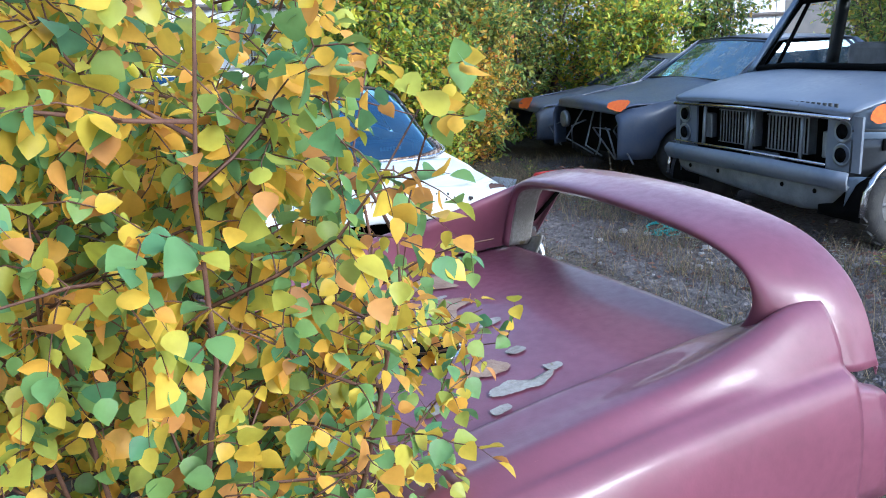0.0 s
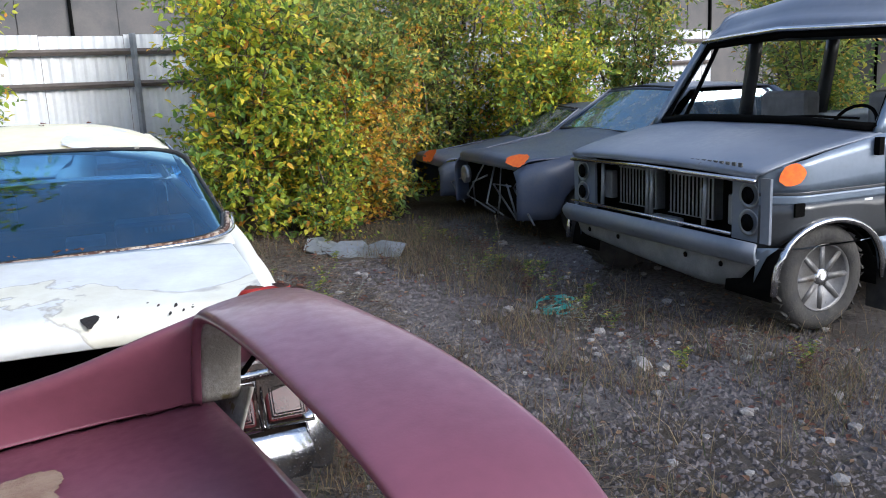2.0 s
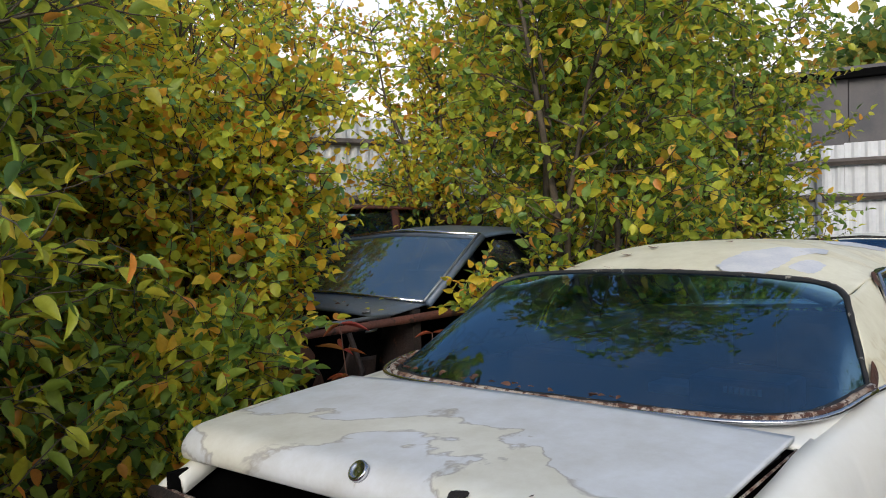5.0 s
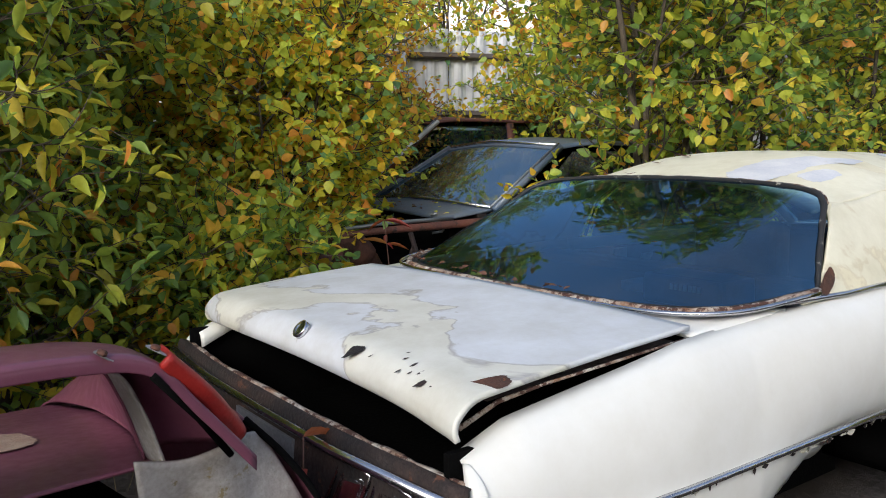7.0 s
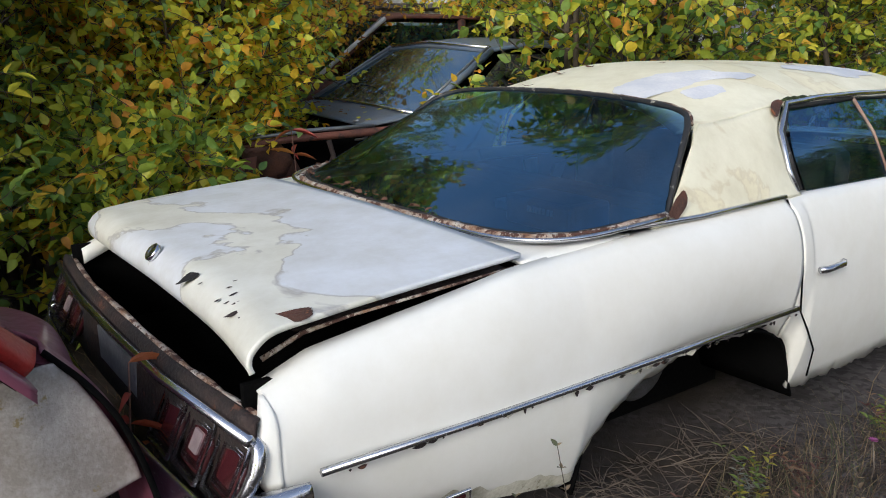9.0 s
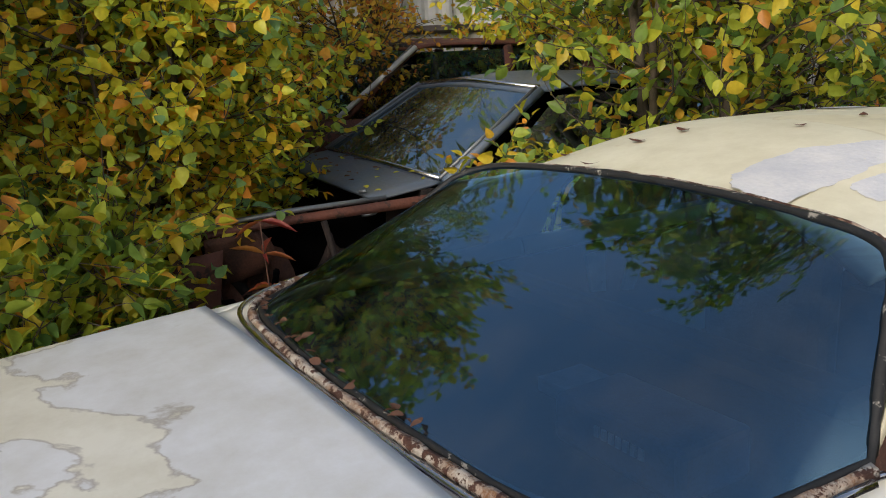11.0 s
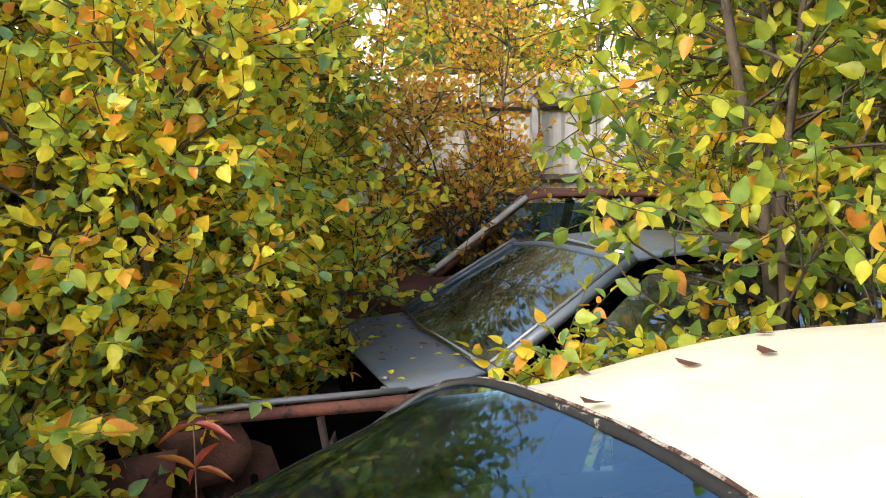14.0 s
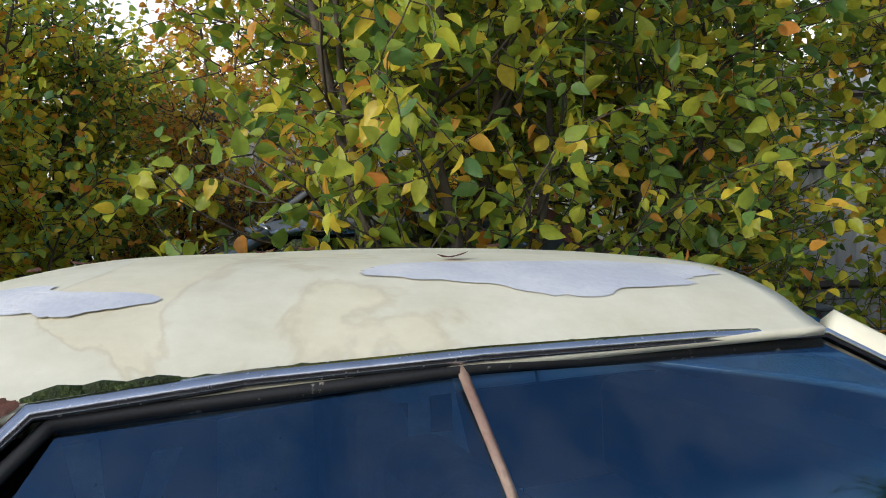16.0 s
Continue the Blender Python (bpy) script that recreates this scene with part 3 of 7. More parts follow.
def white_car():
    car = empty("hardtop_car", (0, 2.8, 0), "white hardtop car, paint peeling, glass frame rusted, boot ajar", "car")
    def up(rows):
        return [[(a, b, c + lift(b) * step(0.98, 1.2, c)) for a, b, c in r] for r in rows]
    xs = spline([(0, 0.92), (0.25, 0.975), (0.5, 0.995), (0.72, 0.985), (0.9, 0.95), (1, 0.9)], 15)
    for s, nm in ((1, "right"), (-1, "left")):
        for label, y0, y1 in (("quarter_panel", 0.19, 2.175), ("door_panel", 2.185, 3.75), ("front_fender", 3.76, 5.45)):
            ny = 120
            verts, faces = [], []
            for i in range(ny):
                y = y0 + (y1 - y0) * i / (ny - 1)
                zt, zb = shoulder(y), sill(y)
                tp = 1 - 0.05 * (1 - step(0.1, 0.9, y)) - 0.06 * step(4.6, 5.5, y)
                for u, x in xs:
                    verts.append((s * x * tp, y, zb + (zt - zb) * u + (eaten(y) if u == 0 else 0)))
                verts.append((s * 0.845 * tp, y, zt + 0.004))
                verts.append((s * 0.825 * tp, y, zt - 0.05))
            m = len(xs) + 2
            faces = [(i * m + k, (i + 1) * m + k, (i + 1) * m + k + 1, i * m + k + 1) for i in range(ny - 1) for k in range(m - 1)]
            if s < 0:
                faces = [f[::-1] for f in faces]
            q = part(label, mesh(label, verts, faces, WHITE_SIDE, True), car, thick=0.012)
            if label == "door_panel":
                part("door_handle", tubes("handle", [([(s * 1.005, 2.27, 0.72), (s * 1.02, 2.3, 0.722), (s * 1.02, 2.4, 0.726), (s * 1.005, 2.43, 0.727)], 0.013)], CHROME), q, "chrome pull handle")
        part("side_moulding", tubes("side_moulding", [([(s * 0.985, 0.27, 0.592), (s * 1.0, 0.8, 0.592), (s * 1.002, 1.5, 0.595), (s * 1.0, 2.16, 0.598)], 0.011)], CHROME, 5), car, "scratched chrome side strip")
        drip = random.Random(40 + s)
        for k in range(46):
            y = 0.3 + 1.85 * drip.random()
            w, h = 0.004 + 0.02 * drip.random() ** 2, 0.003 + 0.01 * drip.random() ** 2
            x = s * (0.99 + 0.012 * step(0.3, 1.2, y) + 0.001)
            part("grime_drip", blotch("grime_drip", [(x, y - w, 0.579), (x, y, 0.583), (x, y + w, 0.579), (x, y + 0.3 * w, 0.579 - h), (x, y - 0.4 * w, 0.579 - 0.7 * h)], RUST_DARK if k % 3 else GRIME, 0.3, 300 + k, 0.0), car)
        part("belt_moulding", tubes("belt_moulding", [([(s * 0.86, 1.42, 0.972), (s * 0.9, 1.7, 0.977), (s * 0.905, 2.17, 0.986)], 0.009)], CHROME, 5), car)
        part("side_marker", block("marker", (s * 0.965, 0.36, 0.36), (s * 0.99, 0.68, 0.395), LAMP_RED), car, "long red side marker lamp", bevel=0.006)
        part("marker_frame", tubes("marker_frame", [([(s * 0.99, 0.35, 0.35), (s * 0.992, 0.35, 0.405), (s * 0.992, 0.69, 0.405), (s * 0.99, 0.69, 0.35), (s * 0.99, 0.35, 0.35)], 0.006)], CHROME, 4), car)
        # rear roof pillar
        fwd = 0.09 if s > 0 else 0
        part("rear_pillar", surf("rear_pillar", up([
            [(s * 0.845, 1.4 + fwd, 0.955), (s * 0.88, 1.55, 0.965), (s * 0.9, 1.85, 0.972), (s * 0.905, 2.17, 0.978), (s * 0.89, 2.3, 0.975)],
            [(s * 0.85, 1.52 + fwd, 1.02), (s * 0.865, 1.63, 1.03), (s * 0.875, 1.9, 1.035), (s * 0.865, 2.18, 1.035), (s * 0.845, 2.29, 1.03)],
            [(s * 0.805, 1.66 + 0.8 * fwd, 1.14), (s * 0.815, 1.75, 1.145), (s * 0.81, 1.97, 1.145), (s * 0.79, 2.2, 1.14), (s * 0.77, 2.31, 1.13)],
            [(s * 0.742, 1.83 + 0.4 * fwd, 1.252), (s * 0.738, 1.89, 1.247), (s * 0.728, 2.05, 1.233), (s * 0.712, 2.28, 1.215), (s * 0.705, 2.41, 1.2)]]),
            CREAM if s > 0 else WHITE, 26, 18, flip=s < 0), car, "cream roof pillar with rust holes", thick=0.012)
        # side glass, its frame and drip rail
        part("side_window", surf("side_window", up([
            [(s * 0.865, 2.38, 0.965), (s * 0.872, 3.1, 0.965), (s * 0.865, 4.0, 0.955)],
            [(s * 0.8, 2.36, 1.09), (s * 0.805, 3.0, 1.09), (s * 0.795, 3.8, 1.08)],
            [(s * 0.698, 2.46, 1.195), (s * 0.7, 2.95, 1.2), (s * 0.69, 3.5, 1.19)]]), GLASS_SIDE, 14, 8, flip=s < 0), car, "tinted dusty side glass, blue sky reflection put into its colour")
        part("window_divider", tubes("divider", [(up([[(s * 0.706, 2.92, 1.205), (s * 0.8, 2.945, 1.1), (s * 0.876, 2.97, 0.97)]])[0], 0.0075)], BROWN_PRIMER, 5), car, "bronze window divider bar")
        part("drip_rail", tubes("drip_rail", [(up([[(s * 0.878, 2.29, 0.985), (s * 0.84, 2.28, 1.05), (s * 0.775, 2.31, 1.14), (s * 0.72, 2.42, 1.205), (s * 0.712, 2.65, 1.214), (s * 0.712, 2.95, 1.216), (s * 0.705, 3.3, 1.208), (s * 0.69, 3.53, 1.195), (s * 0.76, 3.9, 1.06), (s * 0.83, 4.2, 0.96)]])[0], 0.011)], CHROME, 6), car, "chrome drip rail")
        part("window_seal", tubes("window_seal", [(up([[(s * 0.862, 2.33, 0.985), (s * 0.775, 2.33, 1.125), (s * 0.712, 2.44, 1.188), (s * 0.706, 2.95, 1.2), (s * 0.69, 3.52, 1.18)]])[0], 0.011)], TRIM, 5), car)
        part("front_pillar", tubes("front_pillar", [(up([[(s * 0.67, 3.56, 1.2), (s * 0.74, 3.9, 1.07), (s * 0.81, 4.25, 0.95)]])[0], 0.03)], CREAM, 6), car)
        part("door_gap", tubes("door_gap", [([(s * 0.905, 2.18, 0.975), (s * 0.955, 2.175, 0.88), (s * 0.99, 2.18, 0.75), (s * 0.999, 2.18, 0.58), (s * 0.998, 2.24, 0.5), (s * 0.985, 2.32, 0.4), (s * 0.958, 2.34, 0.28)], 0.004)], DARK, 4), car)
        part("quarter_end_cap", surf("quarter_end_cap", [
            [(s * 0.945, 0.195, 0.56), (s * 0.93, 0.165, 0.56), (s * 0.89, 0.17, 0.56), (s * 0.86, 0.21, 0.56)],
            [(s * 0.94, 0.195, 0.64), (s * 0.92, 0.158, 0.64), (s * 0.885, 0.165, 0.64), (s * 0.85, 0.21, 0.64)],
            [(s * 0.915, 0.2, 0.715), (s * 0.905, 0.175, 0.715), (s * 0.875, 0.18, 0.715), (s * 0.845, 0.22, 0.715)],
            [(s * 0.862, 0.195, 0.757), (s * 0.858, 0.193, 0.756), (s * 0.845, 0.2, 0.755), (s * 0.825, 0.23, 0.75)]], WHITE_SIDE, 14, 12, flip=s < 0), car, "rounded white end of the rear wing", thick=0.008)
        grime, gn = [], 160
        for i in range(gn):
            y = 0.2 + 1.0 * i / (gn - 1)
            zt, zb = shoulder(y), sill(y) + 0.004
            tp = 1 - 0.05 * (1 - step(0.1, 0.9, y))
            top = max(0.004, 0.075 + 0.05 * noise.noise((y * 5, 1.0, s)) + 0.03 * noise.noise((y * 23, 2.0, s)))
            for k in range(5):
                u = top * k / 4
                x = float(np.interp(u, [q[0] for q in xs], [q[1] for q in xs]))
                grime.append((s * (x * tp + 0.003), y, zb + (zt - zb) * u))
        gf = [(i * 5 + k, (i + 1) * 5 + k, (i + 1) * 5 + k + 1, i * 5 + k + 1) for i in range(gn - 1) for k in range(4)]
        part("road_grime", mesh("road_grime", grime, gf if s > 0 else [q[::-1] for q in gf], GRIME, True), car, "mottled green-brown road dirt along the lower edge")
        # wheel drum under the open arch
        part("brake_drum", disc("drum", (s * 0.5, 1.8, 0.36), (s, 0, 0), [(0, 0.05), (0.0, 0.15), (0.1, 0.16), (0.12, 0.13), (0.13, 0.06), (0.17, 0.05), (0.17, 0.0)], ALLOY), car, "rusty brake drum without its wheel")
        # arch lining and an added block behind it, both black for the shade inside
        part("wheel_well", surf("wheel_well", [[(s * 0.93, 1.12, 0.2), (s * 0.93, 1.25, 0.48), (s * 0.93, 1.7, 0.56), (s * 0.93, 2.15, 0.48), (s * 0.93, 2.3, 0.2)], [(s * 0.5, 1.12, 0.2), (s * 0.5, 1.25, 0.48), (s * 0.5, 1.7, 0.56), (s * 0.5, 2.15, 0.48), (s * 0.5, 2.3, 0.2)]], DARK, 20, 4), car, thick=0.01)
        part("arch_shade_block", block("arch_shade_block", (s * 0.48, 1.0, 0.1), (s * 0.52, 2.4, 0.6), DARK), car)
    # roof
    rows = []
    for f in (0, 0.12, 0.3, 0.5, 0.7, 0.88, 1):
        row = []
        for x in (-0.715, -0.66, -0.55, -0.35, 0, 0.35, 0.55, 0.66, 0.715):
            ys = 1.96 - 0.12 * (abs(x) / 0.715) ** 3.5 - 0.05 * step(0, 0.7, x)
            ye = 3.6 - 0.09 * (abs(x) / 0.715) ** 2
            y = ys + (ye - ys) * f
            row.append((x, y, roof_z(x, y) - (0.012 if f == 0 else 0)))
        rows.append(row)
    part("roof", surf("roof", rows, CREAM, 44, 36), car, "cream faded roof with worn primer patches", thick=0.012)
    for nm, sd, pts, mt in (
            ("primer_patch", 3, [(0.4, 1.94, 0), (0.27, 1.98, 0), (0.2, 2.06, 0), (0.22, 2.18, 0), (0.27, 2.28, 0), (0.34, 2.36, 0), (0.475, 2.48, 0), (0.49, 2.4, 0), (0.445, 2.25, 0), (0.435, 2.1, 0), (0.42, 1.99, 0)], GREY_PATCH),
            ("primer_patch", 5, [(0.478, 2.105, 0), (0.46, 2.14, 0), (0.475, 2.22, 0), (0.51, 2.27, 0), (0.565, 2.25, 0), (0.575, 2.18, 0), (0.545, 2.1, 0)], GREY_PATCH),
            ("primer_patch", 7, [(0.43, 2.87, 0), (0.375, 2.95, 0), (0.36, 3.05, 0), (0.377, 3.17, 0), (0.39, 3.45, 0), (0.485, 3.46, 0), (0.565, 3.23, 0), (0.51, 3.03, 0)], GREY_PATCH),
            ("primer_patch", 9, [(0.364, 2.36, 0), (0.42, 2.44, 0), (0.45, 2.53, 0), (0.49, 2.55, 0), (0.52, 2.47, 0), (0.5, 2.4, 0)], GREY_PATCH),
            ("primer_patch", 8, [(-0.2, 3.0, 0), (-0.1, 3.1, 0), (-0.22, 3.2, 0), (-0.3, 3.1, 0)], GREY_PATCH)):
        p = part(nm, blotch(nm, pts, mt, 0.13, sd, 0.0022, roof_z), car, "worn pale grey patch in the roof paint")
        part("patch_rim", blotch("patch_rim", pts, PRIMER_RIM, 0.15, sd, 0.0012, roof_z), p)
    # rear window: glass, seal, rusted frame
    low = [(-0.86, 1.47, 0.99), (-0.8, 1.23, 0.972), (-0.66, 1.1, 0.964), (-0.35, 1.065, 0.96), (0, 1.055, 0.96), (0.35, 1.065, 0.96), (0.66, 1.1, 0.964), (0.82, 1.245, 0.974), (0.874, 1.565, 0.998)]
    top = [(-0.745, 1.82, 1.256), (-0.7, 1.875, 1.282), (-0.59, 1.915, 1.303), (-0.33, 1.94, 1.316), (0, 1.945, 1.32), (0.33, 1.91, 1.316), (0.59, 1.865, 1.303), (0.705, 1.84, 1.282), (0.76, 1.79, 1.25)]
    midr = [tuple(0.52 * a[i] + 0.48 * b[i] + (0, -0.035, 0.018)[i] * (1 - (abs(a[0]) / 0.9) ** 4) for i in range(3)) for a, b in zip(low, top)]
    gl = part("rear_window", surf("rear_window", [low, midr, top], GLASS_REAR, 48, 16), car, "wide tinted rear window, blue sky reflection put into its colour")
    ring = spline(low, 30) + spline([low[-1], midr[-1], top[-1]], 10)[1:] + spline(top, 30)[::-1][1:] + spline([top[0], midr[0], low[0]], 10)[1:]
    rnd = random.Random(4)
    part("glass_seal", tubes("glass_seal", [(ring, [0.009 + 0.004 * rnd.random() for _ in ring])], TRIM, 5), gl, "perished black glass seal")
    def out(p, d):
        return (p[0] * (1 + d * 0.9), p[1] - d * (1.1 if p[2] < 1.1 else -0.7), p[2] + 0.0)
    lowx = spline(low, 60)
    part("rusted_frame", tubes("rusted_frame", [([out(p, 0.022) for p in lowx], [0.011 + 0.005 * rnd.random() for _ in lowx])], CRUST, 6), gl, "rust-eaten glass frame with paint flakes")
    part("frame_chrome", tubes("frame_chrome", [([out(p, 0.05) for p in spline(low, 40)], 0.008)], CHROME, 5), gl)
    part("header_crust", tubes("header_crust", [([(p[0], p[1] + 0.018, p[2] + 0.003) for p in spline(top, 50)], [0.005 + 0.003 * rnd.random() for _ in range(50)])], CRUST, 5), gl)
    part("rust_hole", blotch("rust_hole", [(0.884, 1.56, 0.99), (0.893, 1.6, 0.985), (0.888, 1.64, 1.015), (0.872, 1.64, 1.05), (0.876, 1.6, 1.03)], RUST, 0.25, 2, 0.004), car, "brown rust hole at the glass corner")
    part("rust_hole", blotch("rust_hole", up([[(0.732, 2.31, 1.196), (0.712, 2.335, 1.216), (0.706, 2.375, 1.218), (0.712, 2.405, 1.208), (0.728, 2.37, 1.192), (0.745, 2.33, 1.174)]])[0], RUST, 0.2, 3, 0.006), car, "brown rust hole over the side glass")
    # deck between boot lid and glass
    part("rear_deck", surf("rear_deck", [
        [(-0.85, 1.0, 0.925), (-0.5, 1.005, 0.94), (0, 1.01, 0.945), (0.5, 1.005, 0.94), (0.85, 1.0, 0.925)],
        [(-0.86, 1.14, 0.94), (-0.5, 1.06, 0.95), (0, 1.045, 0.953), (0.5, 1.06, 0.95), (0.86, 1.14, 0.94)],
        [(-0.87, 1.4, 0.96), (-0.6, 1.12, 0.96), (0, 1.08, 0.958), (0.6, 1.12, 0.96), (0.87, 1.4, 0.96)]], WHITE_SIDE, 30, 8, flip=False), car, thick=0.01)
    # boot lid with folded rear lip
    xs2 = (-0.86, -0.8, -0.5, 0, 0.5, 0.76, 0.83)
    rows = []
    for f, y in ((0, 0.995), (0.2, 0.8), (0.45, 0.56), (0.7, 0.36), (0.85, 0.27), (0.93, 0.225), (0.97, 0.215), (1, 0.222)):
        dz = {0.93: -0.028, 0.97: -0.06, 1: -0.085}.get(f, 0)
        row = []
        for x in xs2:
            yy = y - 0.05 * step(0.5, 1, f) * (abs(x) / 0.85) ** 3 * (1 if x > 0 else -0.4)
            row.append((x * (1 + 0.01 * f), yy, lid_z(x, max(y, 0.25)) + dz))
        rows.append(row)
    lid = part("boot_lid", surf("boot_lid", rows, WHITE, 48, 40, flip=True), car, "white boot lid standing ajar, paint crazed and flaking", thick=0.014)
    part("lid_lock", disc("lid_lock", (-0.03, 0.235, 0.905), (0, -0.75, 0.66), [(-0.01, 0.03), (0.004, 0.03), (0.008, 0.024), (0.002, 0.02), (0.003, 0.008), (0.003, 0)], CHROME, 18), lid, "round chrome key lock")
    part("rust_spot", blotch("rust_spot", [(0.27, 0.25, 0), (0.3, 0.262, 0), (0.335, 0.25, 0), (0.315, 0.215, 0), (0.3, 0.195, 0), (0.285, 0.215, 0)], RUST_DARK, 0.2, 6, 0.006, lambda x, y: lid_z(x, max(y, 0.2))), lid)
    part("rust_spot", blotch("rust_spot", [(0.79, 0.36, 0), (0.76, 0.3, 0), (0.74, 0.24, 0), (0.77, 0.22, 0), (0.82, 0.25, 0), (0.84, 0.33, 0)], RUST, 0.2, 9, 0.006, lambda x, y: lid_z(x, max(y, 0.2))), lid, "eaten-away rusty lid corner")
    for k, (x, y, a) in enumerate(((0.47, 0.3, 0.007), (0.5, 0.272, 0.009), (0.55, 0.262, 0.01), (0.6, 0.248, 0.012), (0.64, 0.222, 0.022), (0.57, 0.235, 0.007), (0.53, 0.226, 0.008), (0.68, 0.23, 0.009), (0.38, 0.236, 0.006))):
        part("rust_spot", blotch("rust_spot", [(x - a * 0.5, y - a, 0), (x - a * 0.3, y + a * 0.2, 0), (x + a * 0.4, y + a * 1.1, 0), (x + a * 0.6, y - a * 0.3, 0)], RUST_DARK, 0.3, 20 + k, 0.006, lambda u, v: lid_z(u, max(v, 0.2))), lid)
    part("lid_flange", tubes("lid_flange", [([(0.84, 0.98, 0.925), (0.835, 0.7, 0.905), (0.825, 0.45, 0.885), (0.8, 0.33, 0.86), (0.78, 0.23, 0.81)], [0.003, 0.004, 0.004, 0.006, 0.007])], CRUST, 6), lid, "rusty lid flange")
    part("lid_inner", surf("lid_inner", [[(-0.82, 0.98, 0.9), (0, 0.98, 0.91), (0.8, 0.98, 0.9)], [(-0.82, 0.3, 0.85), (0, 0.3, 0.86), (0.76, 0.33, 0.85)]], RUST_DARK, 6, 6), lid, thick=0.006)
    # boot well, the shade under the lid put into its near-black colour
    # added black block under the car, stands in for the shade beneath it
    part("underbody_shade_block", block("underbody_shade_block", (-0.8, 0.3, 0.14), (0.5, 5.2, 0.3), DARK), car)
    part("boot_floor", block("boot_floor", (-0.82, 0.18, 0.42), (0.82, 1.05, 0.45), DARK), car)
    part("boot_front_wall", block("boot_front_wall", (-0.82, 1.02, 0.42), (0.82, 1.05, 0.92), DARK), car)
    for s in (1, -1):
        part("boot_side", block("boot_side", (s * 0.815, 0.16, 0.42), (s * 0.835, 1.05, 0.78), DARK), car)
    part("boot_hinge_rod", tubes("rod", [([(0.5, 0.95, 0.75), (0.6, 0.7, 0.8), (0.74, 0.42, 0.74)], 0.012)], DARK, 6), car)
    # tail panel, lamps, bumper
    part("tail_panel", surf("tail_panel", [
        [(-0.9, 0.165, 0.715), (-0.45, 0.13, 0.715), (0, 0.125, 0.715), (0.45, 0.13, 0.715), (0.9, 0.165, 0.715)],
        [(-0.92, 0.15, 0.7), (-0.45, 0.115, 0.7), (0, 0.11, 0.7), (0.45, 0.115, 0.7), (0.92, 0.15, 0.7)],
        [(-0.92, 0.13, 0.48), (-0.45, 0.095, 0.48), (0, 0.09, 0.48), (0.45, 0.095, 0.48), (0.92, 0.13, 0.48)]], RUST_DARK, 20, 8), car, thick=0.01)
    part("boot_sill", tubes("boot_sill", [(spline([(-0.88, 0.17, 0.715), (-0.4, 0.135, 0.72), (0.4, 0.135, 0.72), (0.88, 0.17, 0.715)], 24), [0.009 + 0.007 * rnd.random() for _ in range(24)])], CRUST, 6), car, "rusty boot sill")
    part("lamp_brow", tubes("lamp_brow", [([(-0.93, 0.13, 0.69), (-0.45, 0.085, 0.69), (0, 0.08, 0.69), (0.45, 0.085, 0.69), (0.93, 0.13, 0.69)], 0.014)], CHROME, 6), car)
    for s in (1, -1):
        for k in range(3):
            x0 = 0.435 + 0.165 * k
            yb = 0.085 + 0.05 * (x0 / 0.93) ** 2
            c = (s * (x0 + 0.075), yb, 0.598)

            def lean(me):
                for w in me.vertices:
                    w.co.y += 0.5 * (w.co.z - 0.6)
                return me

            def frame_line(w, h, d):
                return [(c[0] - w, yb - d, 0.598 - h), (c[0] + w, yb - d, 0.598 - h), (c[0] + w, yb - d, 0.598 + h), (c[0] - w, yb - d, 0.598 + h), (c[0] - w, yb - d, 0.598 - h)]
            lamp = part("tail_lamp", lean(block("tail_lamp", (c[0] - 0.066, yb - 0.008, 0.535), (c[0] + 0.066, yb + 0.02, 0.66), LAMP_RED)), car, "dark red tail lamp in a chrome bezel", bevel=0.012)
            part("bezel", lean(tubes("bezel", [(frame_line(0.074, 0.068, 0.014), 0.0085)], CHROME, 6)), lamp)
            part("inner_ring", lean(tubes("inner_ring", [(frame_line(0.05, 0.046, 0.012), 0.0028)], CHROME, 4)), lamp)
            part("middle_ring", lean(tubes("middle_ring", [(frame_line(0.042, 0.038, 0.012), 0.002)], CHROME, 4)), lamp)
            if k == 1:
                part("lens_block", lean(block("lens_block", (c[0] - 0.025, yb - 0.014, 0.575), (c[0] + 0.025, yb - 0.008, 0.622), LAMP_CLEAR)), lamp, "clear reversing lens")
        part("lamp_horn", tubes("lamp_horn", [(spline([(s * 0.895, 0.09, 0.53), (s * 0.93, 0.105, 0.565), (s * 0.938, 0.13, 0.61), (s * 0.93, 0.148, 0.655), (s * 0.9, 0.15, 0.678), (s * 0.86, 0.146, 0.68)], 20), [0.014 + 0.006 * math.sin(math.pi * j / 19) for j in range(20)])], CHROME, 8), car, "bright chrome horn round the outer lamp")
        part("bumper_end", surf("bumper_end", [
            [(s * 0.88, 0.1, 0.535), (s * 0.92, 0.115, 0.555), (s * 0.96, 0.16, 0.568), (s * 0.983, 0.24, 0.575)],
            [(s * 0.885, 0.075, 0.53), (s * 0.935, 0.085, 0.545), (s * 0.982, 0.14, 0.556), (s * 0.996, 0.24, 0.56)],
            [(s * 0.89, 0.06, 0.46), (s * 0.945, 0.075, 0.46), (s * 0.99, 0.135, 0.46), (s * 0.998, 0.24, 0.46)],
            [(s * 0.885, 0.075, 0.37), (s * 0.93, 0.09, 0.35), (s * 0.975, 0.145, 0.34), (s * 0.985, 0.24, 0.35)]], CHROME, 22, 16, flip=s < 0), car, "bright chrome bumper end", thick=0.008)
